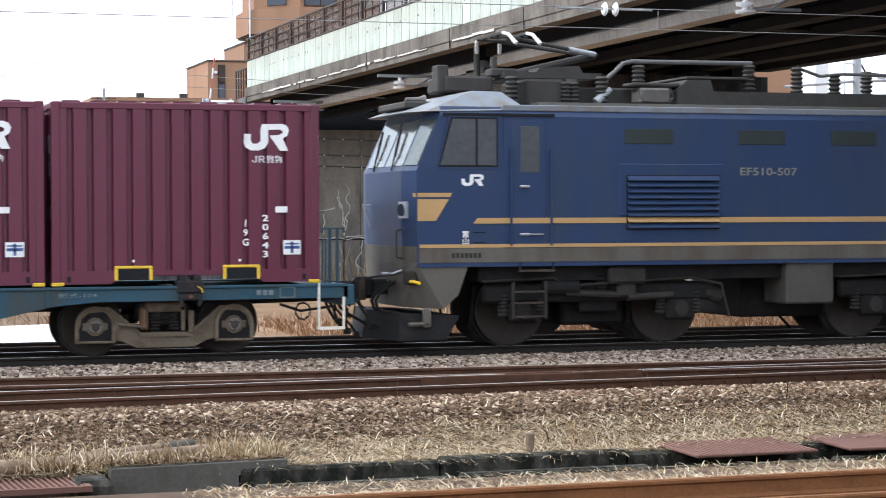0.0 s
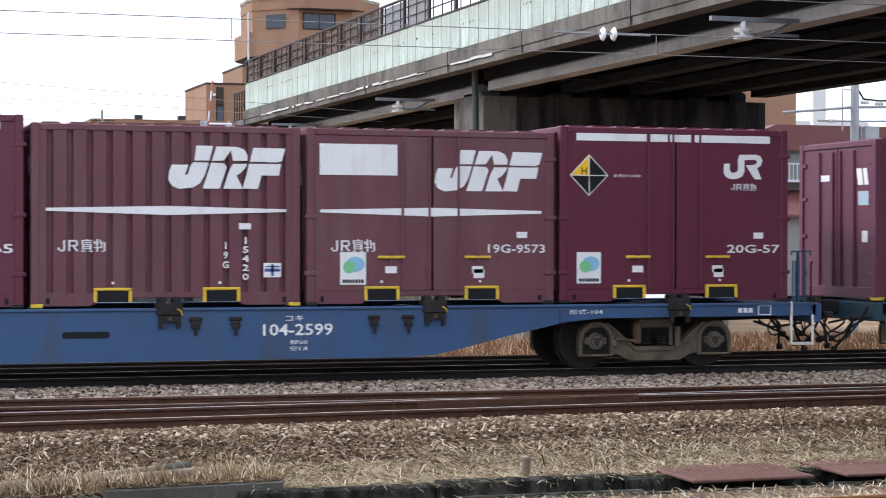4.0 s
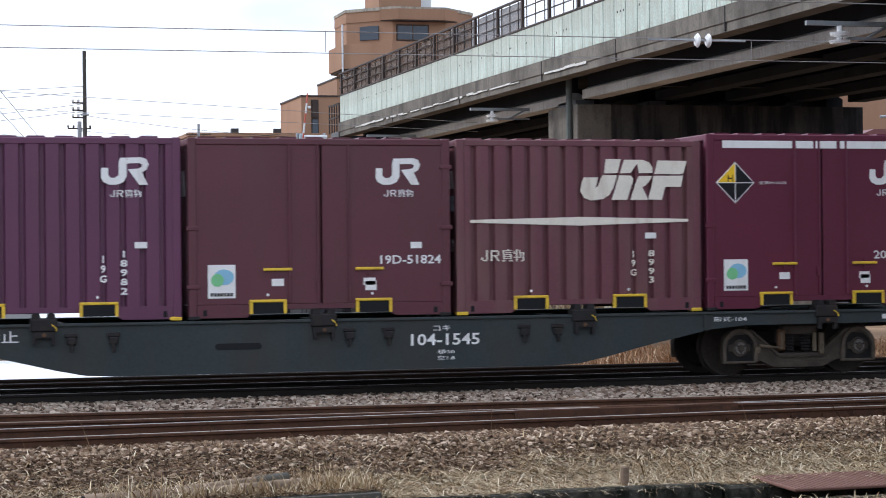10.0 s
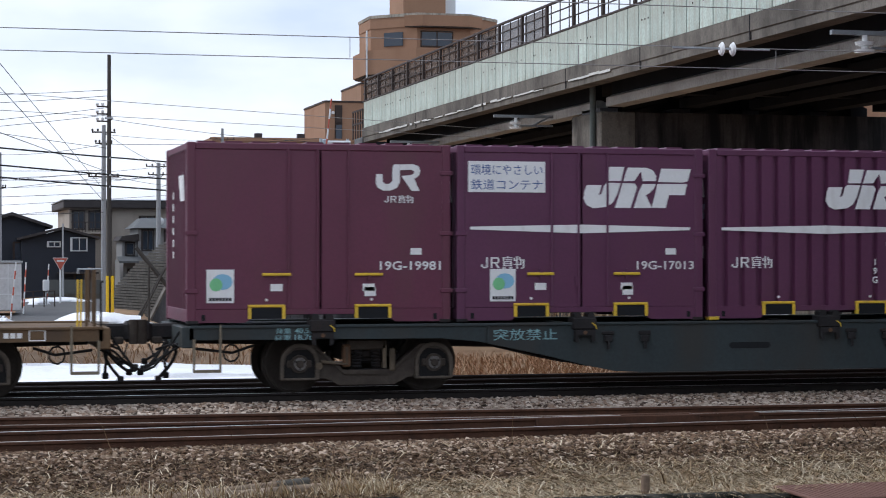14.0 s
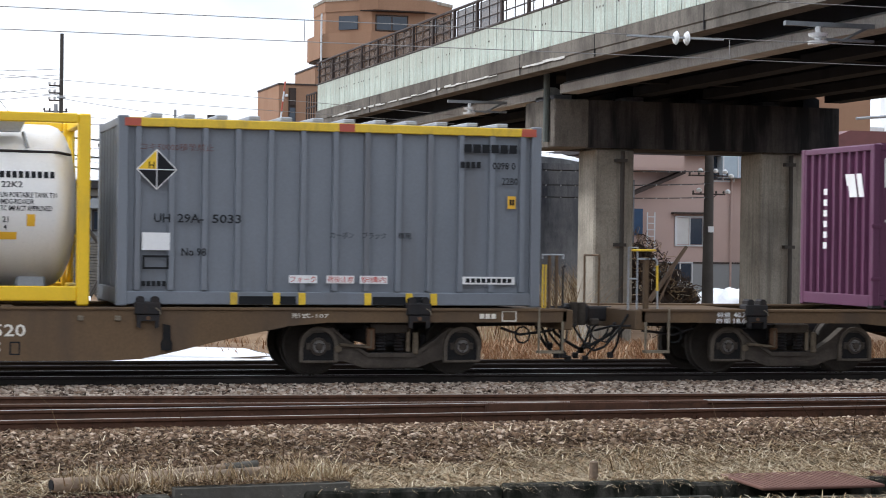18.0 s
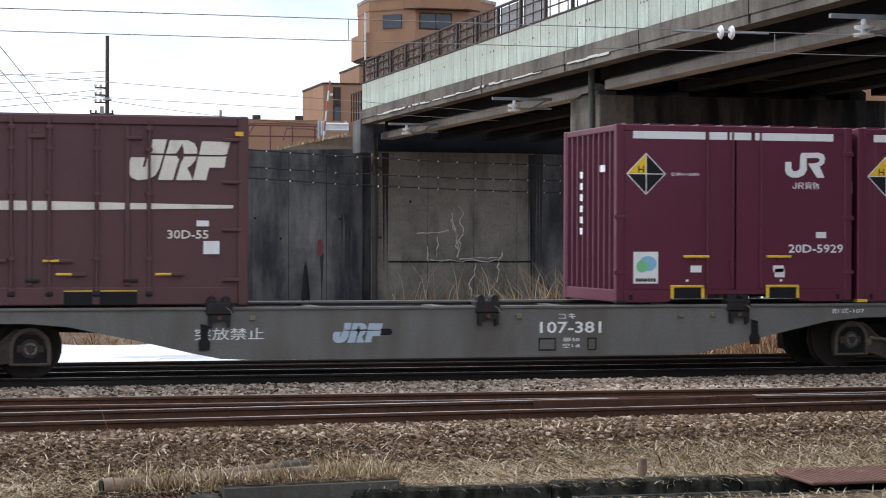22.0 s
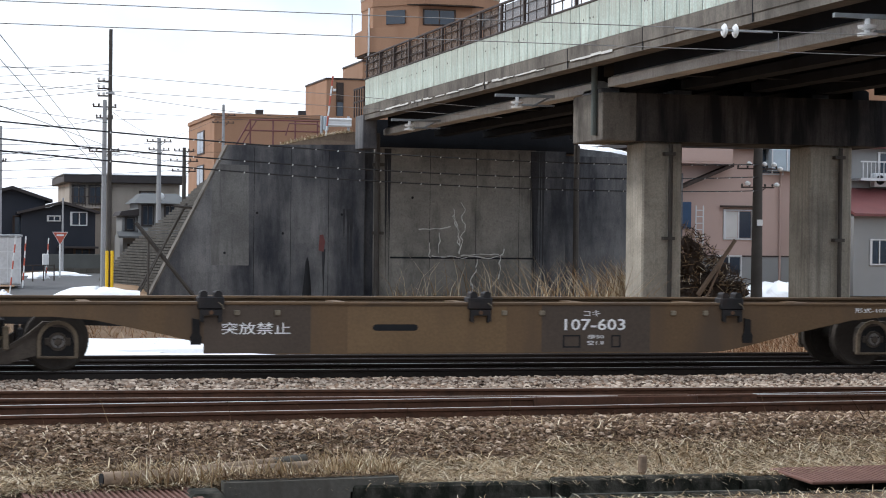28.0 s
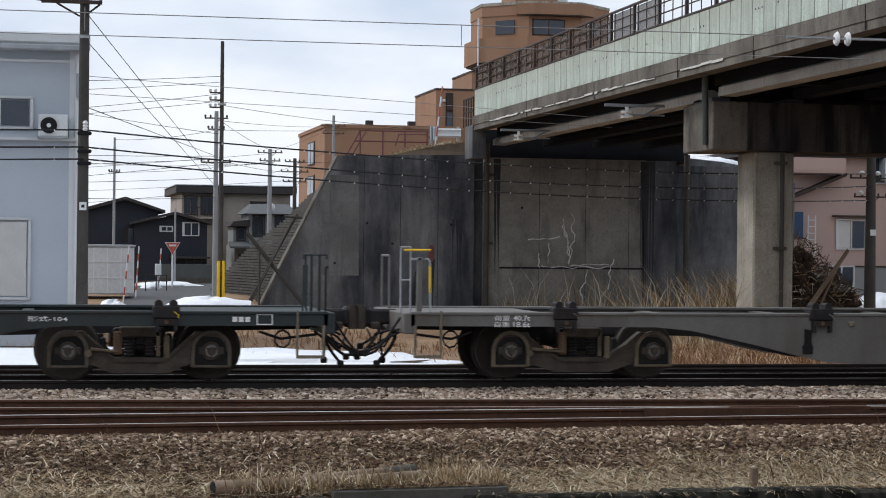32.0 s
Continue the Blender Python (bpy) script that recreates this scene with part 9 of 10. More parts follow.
def build_loco():
    lo = thing("electric_locomotive", pose(0, 0, 0), "dark blue electric locomotive with gold stripes and a raised pantograph", "locomotive")
    y = 1.40
    prof = [(-y, 1.20), (y, 1.20), (y, 3.36), (y - 0.10, 3.50), (-y + 0.10, 3.50), (-y, 3.36)]
    part("body", Geo().prism(prof, 1.72, 18.6, "x"), loco_blue, lo)
    # cab with a raked windscreen and splayed corners
    ring = lambda x, z, w, c: [(x + c, -w, z), (x, -w + 0.45, z), (x, w - 0.45, z), (x + c, w, z), (1.72, w, z), (1.72, -w, z)]
    lv = [ring(0.36, 1.20, y, 0.08), ring(0.32, 1.75, y, 0.09), ring(0.32, 2.58, y, 0.09), ring(0.66, 3.36, y - 0.02, 0.10), ring(0.66, 3.50, y - 0.10, 0.14)]
    g = Geo()
    vs = [p for r in lv for p in r]
    fs = []
    for k in range(4):
        for i in range(6):
            j = (i + 1) % 6
            fs.append((6 * k + i, 6 * k + j, 6 * k + 6 + j, 6 * k + 6 + i))
    fs += [tuple(range(6))[::-1], tuple(range(24, 30))]
    part("cab", g.add(vs, fs), loco_blue, lo)
    part("cab_roof", Geo().add([(0.36, -0.95, 3.42), (0.36, 0.95, 3.42), (0.56, 1.36, 3.42), (2.12, 1.34, 3.46), (2.12, -1.34, 3.46), (0.56, -1.36, 3.42), (1.15, -0.72, 3.70), (1.15, 0.72, 3.70), (1.4, 0.95, 3.75), (1.84, 0.95, 3.74), (1.84, -0.95, 3.74), (1.4, -0.95, 3.75)],
                              [(0, 1, 7, 6), (1, 2, 8, 7), (2, 3, 9, 8), (3, 4, 10, 9), (4, 5, 11, 10), (5, 0, 6, 11), (6, 7, 8, 9, 10, 11), (5, 4, 3, 2, 1, 0)]), loco_dome, lo, "pale roof dome brown with brake dust")
    part("roof", Geo().prism([(-1.36, 3.50), (1.36, 3.50), (1.25, 3.58), (-1.25, 3.58)], 2.3, 18.4, "x"), loco_roof, lo)
    part("roof_edge", Geo().box(1.72, 18.6, -1.36, -1.30, 3.44, 3.53, 0.01), loco_dome, lo, "pale dusty roof edge")
    # windscreen and windows
    scr = lambda a, b, off: [(0.355 - off, a, 2.66), (0.355 - off, b, 2.66), (0.643 - off, b, 3.32), (0.643 - off, a, 3.32)]
    for a, b in ((-0.92, -0.04), (0.04, 0.92)):
        ws = part("windscreen", Geo().add(scr(a, b, 0.012) + scr(a, b, -0.01), [(0, 1, 2, 3), (7, 6, 5, 4), (0, 4, 5, 1), (1, 5, 6, 2), (2, 6, 7, 3), (3, 7, 4, 0)]), screen_glass, lo)
        part("wiper", Geo().pipe([(0.31, (a + b) / 2, 2.60), (0.45, (a + b) / 2 + 0.12, 3.05)], 0.014, 5), black_paint, ws)
        part("wiper_blade", Geo().tube((0.37, (a + b) / 2 + 0.02, 2.80), (0.52, (a + b) / 2 + 0.2, 3.2), 0.02, n=5), black_paint, ws)
    cq = [(0.36, -0.98, 2.66), (0.435, -1.37, 2.66), (0.735, -1.355, 3.32), (0.648, -0.98, 3.32)]
    part("corner_window", Geo().add([(a - 0.012, b - 0.008, c) for a, b, c in cq] + [(a + 0.01, b + 0.01, c) for a, b, c in cq], [(0, 1, 2, 3), (7, 6, 5, 4), (0, 4, 5, 1), (1, 5, 6, 2), (2, 6, 7, 3), (3, 7, 4, 0)]), screen_glass, lo)
    wf = part("side_window", Geo().prism([(0.70, 2.60), (1.66, 2.60), (1.66, 3.37), (0.90, 3.37)], -y - 0.010, -y + 0.01), loco_blue, lo)
    part("window_gasket", Geo().prism([(0.73, 2.63), (1.63, 2.63), (1.63, 3.34), (0.92, 3.34)], -y - 0.014, -y - 0.010), black_paint, wf)
    part("pane", Geo().prism([(0.76, 2.655), (1.29, 2.655), (1.29, 3.315), (0.945, 3.315)], -y - 0.020, -y - 0.014), cab_glass, wf)
    part("pane", Geo().prism([(1.325, 2.655), (1.605, 2.655), (1.605, 3.315), (1.325, 3.315)], -y - 0.018, -y - 0.014), cab_glass, wf)
    dr = part("door", Geo().box(1.86, 2.38, -y - 0.008, -y + 0.03, 1.46, 3.30, 0.012), loco_blue, lo)
    part("pane", Geo().box(1.98, 2.27, -y - 0.014, -y - 0.006, 2.55, 3.22, 0.01), cab_glass, dr)
    part("door_handle", Geo().pipe([(1.96, -y - 0.04, 2.35), (2.10, -y - 0.04, 2.35)], 0.018), alu, dr)
    part("door_handle", Geo().pipe([(1.96, -y - 0.04, 1.66), (2.10, -y - 0.04, 1.66)], 0.018), alu, dr)
    for x in (1.82, 2.44):
        part("grab_rail", Geo().tube((x, -y - 0.05, 1.5), (x, -y - 0.05, 2.9), 0.016, n=6), loco_blue, lo)
    part("gutter", Geo().box(0.8, 2.5, -y - 0.02, -y, 3.36, 3.40), black_paint, lo)
    # stripes
    f = -y - 0.004
    shape(lo, "gold_flash", [(0.42, 2.26), (0.42, 2.20), (0.91, 2.20), (0.94, 2.26)], f, loco_gold)
    shape(lo, "gold_flash", [(0.42, 2.17), (0.89, 2.17), (0.69, 1.86), (0.42, 1.86)], f, loco_gold, "gold trapezium flash")
    shape(lo, "gold_stripe", [(1.25, 1.82), (18.4, 1.82), (18.4, 1.90), (1.32, 1.90)], f - 0.006, loco_gold)
    shape(lo, "gold_stripe", [(0.45, 1.475), (18.4, 1.475), (18.4, 1.525), (0.45, 1.525)], f - 0.006, loco_gold)
    part("grey_band", Geo().box(0.44, 18.5, -y - 0.008, -y + 0.01, 1.26, 1.47, 0.006), loco_grey, lo)
    part("front_band", Geo().add([(0.33, -1.0, 1.2), (0.33, 1.0, 1.2), (0.31, 1.0, 1.5), (0.31, -1.0, 1.5), (0.44, -1.38, 1.2), (0.44, 1.38, 1.2), (0.42, 1.38, 1.5), (0.42, -1.38, 1.5)], [(0, 1, 2, 3), (4, 7, 6, 5), (0, 4, 5, 1), (3, 2, 6, 7), (0, 3, 7, 4), (1, 5, 6, 2)]), loco_grey, lo)
    hl = part("headlight", Geo().add([(0.30, -0.86, 1.90), (0.32, -1.16, 1.90), (0.32, -1.16, 2.14), (0.30, -0.86, 2.14), (0.36, -0.84, 1.9), (0.42, -1.14, 1.9), (0.42, -1.14, 2.14), (0.36, -0.84, 2.14)], [(0, 1, 2, 3), (7, 6, 5, 4), (0, 4, 5, 1), (2, 6, 7, 3), (0, 3, 7, 4), (1, 5, 6, 2)]), alu, lo, "chrome framed headlight")
    part("lamp_glass", Geo().tube((0.33, -1.0, 2.02), (0.285, -1.01, 2.02), 0.09, n=14), glass, hl)
    block_mark(lo, 1.08, 2.36, 0.34, 0.17, f, white_paint)
    lettering(lo, "EF510-507", 5.95, 2.58, 0.12, silver_text, f - 0.003, 0.95)
    lettering(lo, "富山", 1.14, 1.62, 0.2, white_paint, f - 0.002, 0.10, column=True)
    part("handle", Geo().tube((2.0, f - 0.03, 1.66), (2.32, f - 0.03, 1.66), 0.012, n=6), galva, lo)
    bars(lo, 0.92, 1.38, 1.33, 1.40, 7, f - 0.006, under_dust, 0.3)
    shape(lo, "nose_stripe", [(0.36, 2.20), (0.41, 2.20), (0.41, 2.26), (0.36, 2.26)], f + 0.02, loco_gold)
    shapes(lo, "frame_print", [[(1.26, 1.54), (1.44, 1.54), (1.44, 1.555), (1.26, 1.555)], [(1.26, 1.685), (1.44, 1.685), (1.44, 1.70), (1.26, 1.70)]], f, black_paint)
    for q in (3.6, 5.45, 7.0, 8.6, 10.2):
        part("vent_grille", Geo().box(q, q + 0.78, f - 0.004, f + 0.01, 2.98, 3.20, 0.02), vent_dark, lo, "grey-green louvred vent")
    fr = part("louvre_frame", Geo().box(3.51, 5.20, f - 0.012, f + 0.02, 1.92, 2.69, 0.015), loco_blue, lo)
    part("louvre_back", Geo().box(3.62, 5.13, f - 0.016, f + 0.01, 1.72, 2.53, 0.01), black_paint, fr)
    for i in range(9):
        z = 1.74 + 0.087 * i
        part("slat", Geo().prism([(f - 0.07, z), (f - 0.072, z + 0.014), (f - 0.018, z + 0.074), (f - 0.018, z + 0.045)], 3.64, 5.11, "x"), loco_gold if i == 1 else loco_blue, fr)
    ladder = part("side_ladder", Geo().box(1.84, 1.88, -y - 0.02, -y + 0.03, 0.44, 0.98).box(2.34, 2.38, -y - 0.02, -y + 0.03, 0.44, 0.98), under_dust, lo, "dusty bogie step ladder")
    for z in (0.46, 0.66, 0.82):
        part("rung", Geo().box(1.88, 2.34, -y - 0.03, -y + 0.06, z, z + 0.025), bogie_steel, ladder)
    part("door_step", Geo().box(1.95, 2.5, -y - 0.03, -y + 0.1, 1.12, 1.15), bogie_steel, lo)
    for x in (1.97, 2.48):
        part("step_hanger", Geo().box(x - 0.015, x + 0.015, -y, -y + 0.03, 1.12, 1.26), under_dust, lo)
    # skirt, coupler and snow plough
    part("skirt", Geo().add([(0.42, -1.37, 1.262), (1.20, -1.38, 1.262), (1.04, -1.37, 0.80), (0.82, -1.34, 0.60), (0.36, -0.9, 0.62), (0.32, -0.9, 1.262), (0.42, 1.37, 1.262), (1.20, 1.38, 1.262), (1.04, 1.37, 0.80), (0.82, 1.34, 0.60), (0.36, 0.9, 0.62), (0.32, 0.9, 1.262)],
                             [(0, 1, 2, 3), (0, 3, 4, 5), (6, 9, 8, 7), (6, 11, 10, 9), (5, 4, 10, 11), (3, 2, 8, 9), (4, 3, 9, 10), (0, 5, 11, 6, 7, 1), (1, 7, 8, 2)]), loco_grey, lo, "pale grey dusty skirt")
    part("snow_plough", Geo().add([(0.16, -1.30, 0.16), (0.88, -1.30, 0.16), (1.10, -1.25, 0.50), (0.22, -1.2, 0.55), (-0.02, 0, 0.14), (0.06, 0, 0.55), (0.16, 1.30, 0.16), (0.88, 1.30, 0.16), (1.10, 1.25, 0.50), (0.22, 1.2, 0.55)],
                                 [(0, 1, 2, 3), (0, 3, 5, 4), (4, 5, 9, 6), (6, 9, 8, 7), (3, 2, 8, 9, 5), (0, 4, 6, 7, 1), (1, 7, 8, 2)]), under_black, lo)
    part("plough_bracket", Geo().box(0.52, 0.64, -1.36, -1.28, 0.34, 0.62, 0.02).box(0.30, 0.62, -1.36, -1.30, 0.36, 0.42, 0.02), loco_grey, lo)
    part("grab_iron", Geo().pipe([(0.30, -1.1, 1.75), (0.2, -1.1, 1.72), (0.2, -1.1, 1.35), (0.3, -1.1, 1.32)], 0.016), under_dust, lo)
    part("jumper_box", Geo().box(0.30, 0.46, -1.3, -1.05, 0.95, 1.16, 0.03), under_dust, lo)
    part("hose_cock", Geo().pipe([(0.34, -1.32, 1.0), (0.36, -1.4, 1.0), (0.46, -1.4, 0.97)], 0.025), tank_yellow, lo, "yellow-handled brake cock")
    part("uncoupling_rod", Geo().pipe([(0.26, -1.36, 1.16), (0.10, -1.3, 1.1), (-0.02, -0.6, 1.05), (0.0, -0.2, 1.0)], 0.018), under_dust, lo)
    cp = part("coupler", Geo().box(-0.05, 0.6, -0.13, 0.13, 0.78, 1.0, 0.03).box(-0.12, 0.14, -0.18, 0.16, 0.72, 1.04, 0.05), under_black, lo)
    for a in (-0.55, -0.35, 0.4):
        pts = [(0.38, a, 1.0)] + [(0.38 - 0.34 * math.sin(i * 0.5), a, 1.0 - 0.1 * i) for i in range(1, 6)]
        part("hose", Geo().pipe(pts, 0.026, 6), rubber, cp)
    part("grab_iron", Geo().pipe([(0.30, -1.0, 1.15), (0.16, -1.0, 1.1), (0.16, -0.5, 1.1)], 0.02).pipe([(0.30, 0.6, 1.75), (0.18, 0.6, 2.1), (0.30, 0.6, 2.1)], 0.018), galva, lo)
    # running gear
    part("underframe", Geo().box(1.4, 18.3, -1.2, 1.2, 0.98, 1.2), under_black, lo)
    for x in (7.0, 12.2):
        part("equipment_box", Geo().box(x - 0.73, x + 0.08, -1.36, -0.6, 0.58, 1.25, 0.03), equip_grey, lo, "dark grey dusty equipment box")
        part("inner_box", Geo().box(x - 1.1, x + 1.1, -0.55, 1.2, 0.35, 1.1, 0.03), under_black, lo)
    for cx in (3.34, 9.12, 14.9):
        b = part("bogie", Geo().box(cx - 1.85, cx + 1.85, -1.16, -1.02, 0.66, 0.94, 0.04).box(cx - 1.85, cx + 1.85, 1.02, 1.16, 0.66, 0.94, 0.04).box(cx - 0.3, cx + 0.3, -1.05, 1.05, 0.5, 0.9, 0.03), under_black, lo)
        part("traction_motor", Geo().tube((cx - 0.62, -0.42, 0.5), (cx - 0.62, 0.42, 0.5), 0.34, n=16).tube((cx + 0.62, -0.42, 0.5), (cx + 0.62, 0.42, 0.5), 0.34, n=16).box(cx - 0.5, cx + 0.5, -0.8, 0.8, 0.3, 0.95, 0.05), under_black, b)
        for s in (-1, 1):
            part("bolster_box", Geo().box(cx + 0.05, cx + 0.65, s * 1.1, s * 1.34, 0.92, 1.18, 0.04).box(cx + 0.2, cx + 0.5, s * 1.14, s * 1.32, 0.72, 0.92, 0.04), under_dust, b)
            part("traction_rod", Geo().tube((cx + 0.35, s * 1.28, 0.72), (cx + 1.08, s * 1.28, 0.75), 0.05, n=10), under_dust, b)
            part("air_cylinder", Geo().tube((cx - 0.95, s * 1.2, 0.88), (cx - 0.4, s * 1.2, 0.88), 0.11, n=12), under_black, b)
            part("brake_cylinder", Geo().tube((cx + 1.7, s * 1.05, 0.78), (cx + 1.95, s * 1.05, 0.70), 0.12, n=12), under_dust, b)
            part("pipe_run", Geo().pipe([(cx - 1.9, s * 1.24, 0.98), (cx - 0.8, s * 1.24, 1.02), (cx - 0.6, s * 1.24, 0.9), (cx + 1.4, s * 1.24, 1.0), (cx + 1.9, s * 1.24, 0.9), (cx + 2.05, s * 1.2, 0.4)], 0.02), under_dust, b)
            part("bolster_spring", Geo().lathe([(0.78 + 0.03 * k, 0.13 if k % 2 else 0.10) for k in range(10)], (cx, s * 1.12, 0), "z", 14), under_black, b)
            part("damper", Geo().tube((cx - 0.6, s * 1.22, 0.80), (cx + 0.55, s * 1.22, 0.74), 0.05, n=8), under_dust, b)
            for u in (-1.25, 1.25):
                part("axle_box", Geo().box(cx + u - 0.22, cx + u + 0.22, s * 1.0, s * 1.22, 0.36, 0.68, 0.05), under_black, b)
                for v in (u - 0.28, u + 0.28):
                    part("primary_spring", Geo().lathe([(0.46 + 0.028 * k, 0.085 if k % 2 else 0.065) for k in range(13)], (cx + v, s * 1.09, 0), "z", 12), under_dust, b)
                part("axle_cover", Geo().tube((cx + u, s * 1.2, 0.54), (cx + u, s * 1.25, 0.54), 0.13, 0.11, 16), under_dust, b)
                part("sand_pipe", Geo().pipe([(cx + u - 0.62, s * 0.8, 0.9), (cx + u - 0.66, s * 0.7, 0.3), (cx + u - 0.5, s * 0.6, 0.1)], 0.025), under_black, b)
        for u in (-1.25, 1.25):
            r = 0.54
            pf = [(-0.85, 0.09), (-0.56, 0.14), (-0.58, 0.46), (-0.60, r - 0.03), (-0.595, r), (-0.47, r + 0.004), (-0.465, r + 0.028), (-0.44, r + 0.02), (-0.44, 0.45), (-0.50, 0.16), (-0.4, 0.1), (0.4, 0.1), (0.50, 0.16), (0.44, 0.45), (0.44, r + 0.02), (0.465, r + 0.028), (0.47, r + 0.004), (0.595, r), (0.60, r - 0.03), (0.58, 0.46), (0.56, 0.14), (0.85, 0.09)]
            w = part("wheelset", Geo().lathe(pf, (0, 0, 0), "y", 32), wheel_steel, b, smooth=30, at=pose(cx + u, 0, r))
            WHEELS.append((w, cx + u, r))
    # roof gear
    for x0, x1 in ((4.66, 9.6), (11.5, 16.0)):
        part("roof_box", Geo().prism([(x0, 3.55), (x0, 3.82), (x0 + 0.17, 3.97), (x0 + 0.55, 3.97), (x0 + 0.6, 3.80), (x1, 3.80), (x1, 3.55)], -0.95, 0.95), loco_roof, lo, "low sooty roof hood")
    part("roof_box", Geo().box(2.75, 4.2, -0.5, 0.5, 3.56, 3.86, 0.03), loco_roof, lo)
    ins = [(k * 0.03, 0.085 if k % 2 else 0.055) for k in range(13)]
    big = [(k * 0.034, 0.105 if k % 2 else 0.07) for k in range(13)]
    for x, a, z in ((2.08, -0.75, 3.58), (2.08, 0.75, 3.58), (3.51, -0.75, 3.6), (3.5, 0.75, 3.6), (4.11, -0.75, 3.78), (5.95, -0.75, 3.82), (6.77, -0.75, 3.8), (7.45, -0.7, 3.72), (8.3, -0.2, 3.8)):
        part("roof_insulator", Geo().lathe(big, (x, a, z), "z", 14), loco_roof, lo)
    for x in (2.95, 3.08):
        part("small_insulator", Geo().lathe(ins, (x, -0.72, 3.56), "z", 10), loco_roof, lo)
    part("bus_bar", Geo().pipe([(3.45, -0.75, 3.72), (3.6, -0.75, 3.98), (3.72, -0.75, 4.08), (3.86, -0.75, 4.21), (4.0, -0.75, 4.24), (6.0, -0.75, 4.25)], 0.034, 8).pipe([(6.77, -0.75, 4.2), (7.2, -0.7, 4.08), (7.6, -0.7, 4.12), (9.4, -0.6, 4.1)], 0.025), bus_grey, lo)
    part("cable_sleeve", Geo().tube((3.4, -0.8, 3.62), (3.64, -0.78, 3.82), 0.07, 0.045, 10), galva, lo)
    part("breaker", Geo().box(4.05, 4.55, -0.95, -0.6, 3.6, 3.84, 0.03).tube((4.15, -0.97, 3.72), (4.15, -0.9, 3.72), 0.09, n=12).pipe([(4.55, -0.8, 3.6), (4.66, -0.8, 3.7), (4.6, -0.8, 3.84), (4.4, -0.8, 3.84)], 0.03), hub_metal, lo)
    part("breaker_plate", Geo().box(3.95, 4.75, -0.9, -0.5, 3.86, 3.92, 0.02), loco_roof, lo)
    part("upper_plate", Geo().box(4.86, 5.9, -0.85, 0.85, 3.99, 4.03, 0.01), loco_roof, lo)
    part("front_gear", Geo().box(1.15, 1.9, -0.45, 0.45, 3.76, 4.0, 0.03).box(1.05, 1.22, -0.4, -0.1, 3.76, 4.16, 0.02).box(0.45, 1.0, -0.7, 0.7, 3.50, 3.60, 0.02), loco_roof, lo)
    part("horn", Geo().lathe([(0, 0.03), (0.2, 0.04), (0.3, 0.08)], (0.55, -0.4, 3.64), "x", 10), hub_metal, lo)
    part("equipment_block", Geo().box(2.35, 2.95, -0.7, 0.5, 3.56, 3.96, 0.04), loco_roof, lo)
    pn = part("pantograph", Geo().box(2.0, 3.55, -0.66, -0.56, 3.97, 4.06).box(2.0, 3.55, 0.56, 0.66, 3.97, 4.06).box(2.0, 2.1, -0.6, 0.6, 3.97, 4.06).box(3.45, 3.55, -0.6, 0.6, 3.97, 4.06), loco_roof, lo, "raised single-arm pantograph")
    part("base_cover", Geo().prism([(2.55, 4.06), (2.62, 4.14), (3.25, 4.18), (3.32, 4.06)], -0.5, 0.3), loco_roof, pn)
    part("spring_box", Geo().box(1.85, 2.25, -0.5, -0.2, 4.0, 4.12, 0.02).tube((1.95, -0.35, 4.1), (1.95, -0.35, 4.3), 0.05, n=8), loco_roof, pn)
    part("lower_arm", Geo().tube((2.4, 0, 4.08), (3.7, 0, 4.38), 0.06, n=8), loco_roof, pn)
    part("upper_arm", Geo().tube((3.7, -0.12, 4.38), (2.2, -0.35, 4.60), 0.03, n=8).tube((3.7, 0.12, 4.38), (2.2, 0.35, 4.60), 0.03, n=8), loco_roof, pn)
    part("arm_sleeve", Geo().tube((3.66, -0.125, 4.386), (3.2, -0.19, 4.452), 0.042, n=8), galva, pn, "pale arm end")
    for x in (2.02, 2.40):
        part("contact_strip", Geo().box(x - 0.03, x + 0.03, -0.55, 0.55, 4.62, 4.66), loco_roof, pn)
        for q in (-1, 1):
            part("horn_tip", Geo().pipe([(x, q * 0.55, 4.64), (x + 0.02, q * 0.72, 4.61), (x + 0.08, q * 0.9, 4.46)], 0.028), porcelain, pn, "white curved horn")
    part("head_frame", Geo().tube((1.9, -0.3, 4.60), (2.5, -0.3, 4.60), 0.02, n=6).tube((1.9, 0.3, 4.60), (2.5, 0.3, 4.60), 0.02, n=6), loco_roof, pn)
    TRAIN.append((lo, 0.0, 0.0))


GONE = [(0, 7.83), (0.5, 11.30), (1, 14.77), (1.5, 18.24), (2, 21.71), (2.5, 25.20), (3, 28.68), (3.5, 32.17), (5.5, 46.06), (6, 49.51), (6.5, 52.97), (7, 56.43), (7.5, 59.94), (8, 63.42), (8.5, 66.83), (9, 70.29),
        (9.5, 73.74), (10, 77.19), (10.5, 80.65), (11, 84.11), (11.5, 87.57), (12, 91.02), (12.5, 94.47), (13, 97.92), (13.5, 101.37), (14, 104.82), (14.5, 108.27), (16.5, 122.12), (17, 125.59), (17.5, 129.05), (18, 132.51),
        (18.5, 135.93), (19, 139.40), (19.5, 142.96), (20, 146.52), (20.5, 150.00), (21, 153.44), (21.5, 156.89), (22, 160.36), (22.5, 163.80), (23, 167.25), (23.5, 170.69), (24, 174.16), (24.5, 177.62), (26.5, 191.35),
        (27, 194.74), (27.5, 198.13), (28, 201.51), (28.5, 204.92), (29, 208.33), (29.5, 211.76), (30, 215.19), (30.5, 218.61), (31, 222.01), (31.5, 225.40), (32, 228.78)]


def gone(t):
    return float(np.interp(t, [a for a, b in GONE], [b for a, b in GONE]))


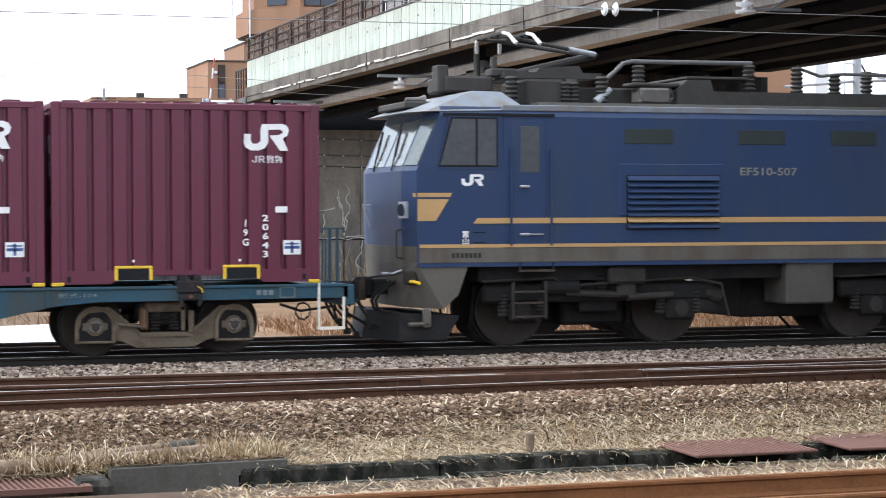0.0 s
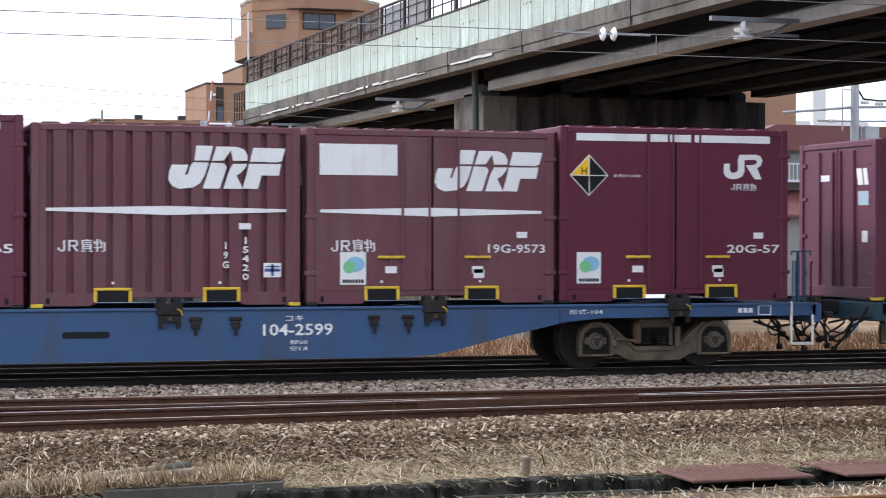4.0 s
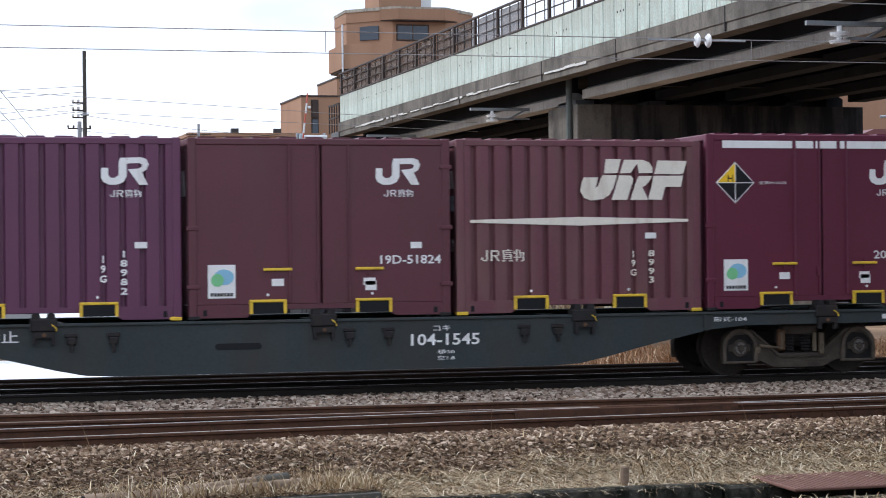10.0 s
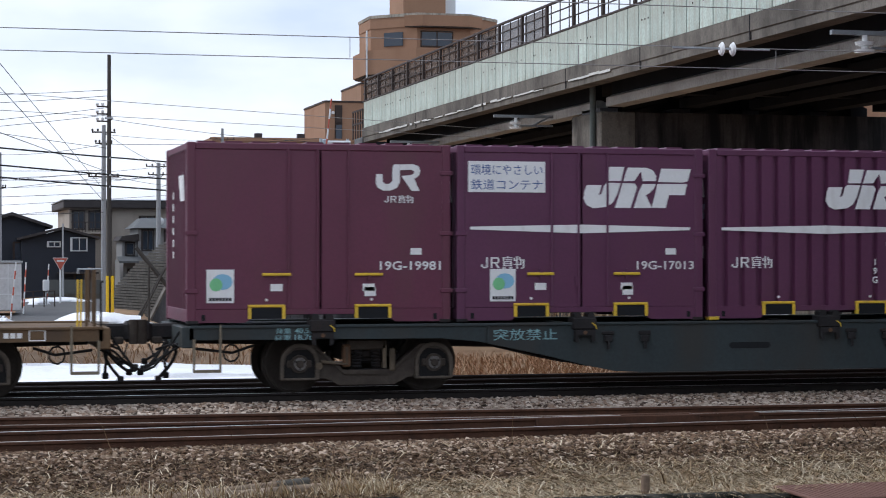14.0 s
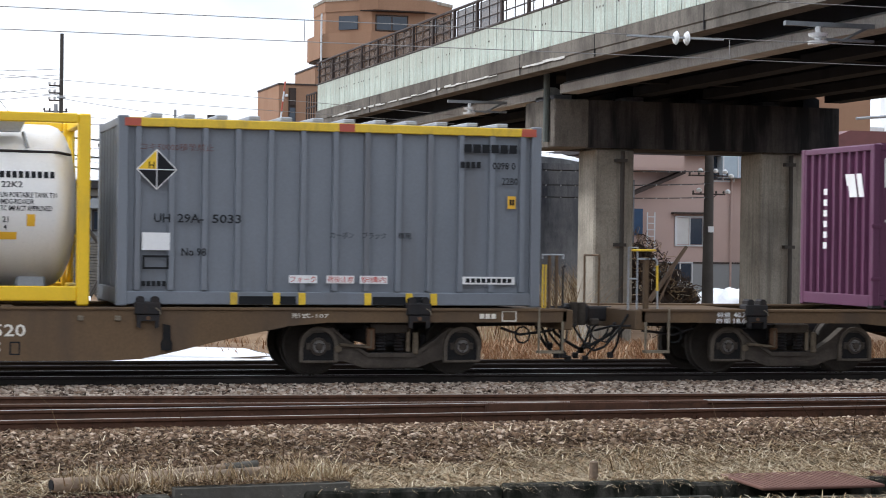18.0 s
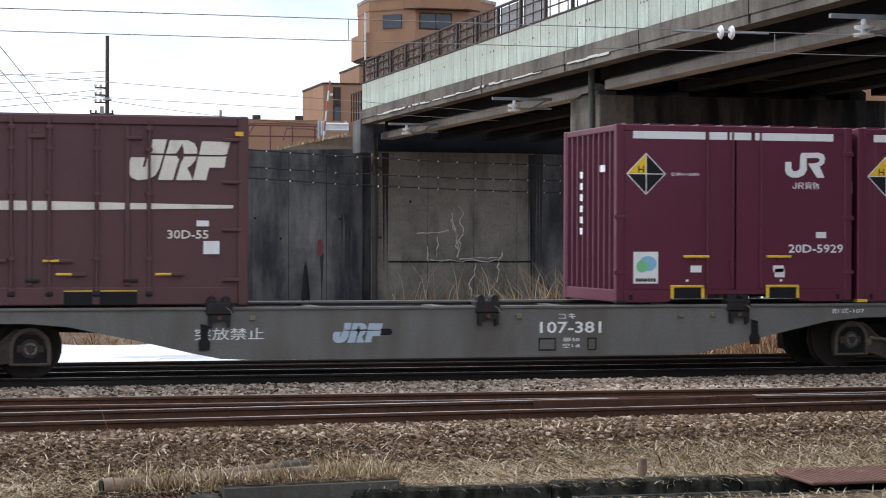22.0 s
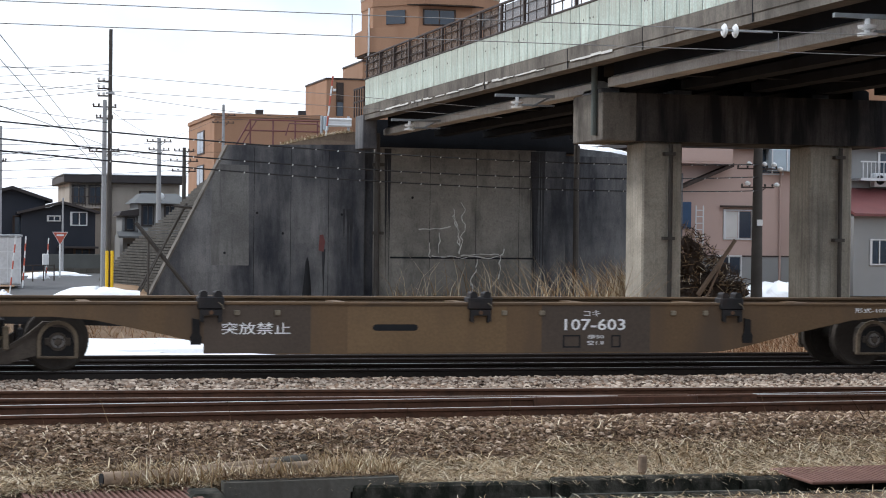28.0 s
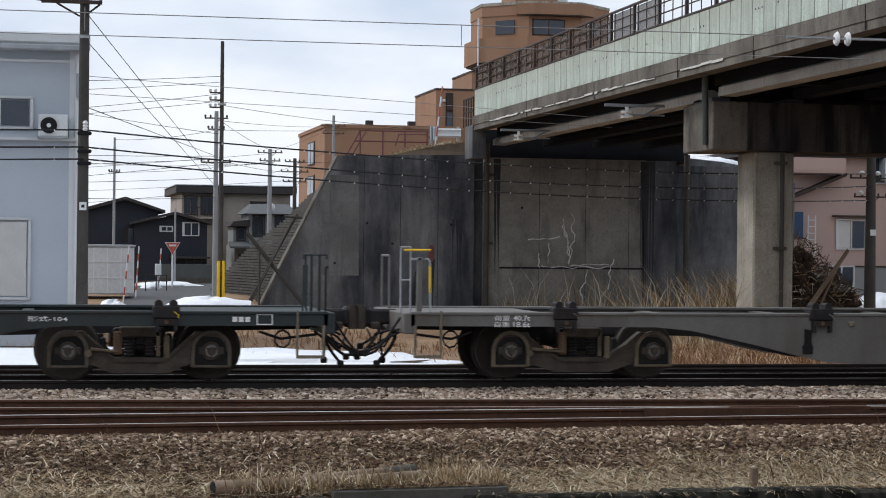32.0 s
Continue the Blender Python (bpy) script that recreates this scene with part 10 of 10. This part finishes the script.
def motions():
    """The train rolls to the right; every wheelset turns with it."""
    for ob, q, z in TRAIN:
        walk(ob, [(t, pose(s - q, 0, z)) for t, s in GONE])
    steps = [i / 15 for i in range(0, 481)]
    for w, u, r in WHEELS:
        at = w.matrix_basis.translation.copy()
        walk(w, [(t, Matrix.Translation(at) @ Matrix.Rotation(gone(t) / r, 4, "Y")) for t in steps])


build_ground()
build_tracks()
build_bridge()
build_unseen_approach()
build_abutment()
build_apartments()
build_houses()
build_poles()
build_wires()
build_foreground()
build_train()
motions()
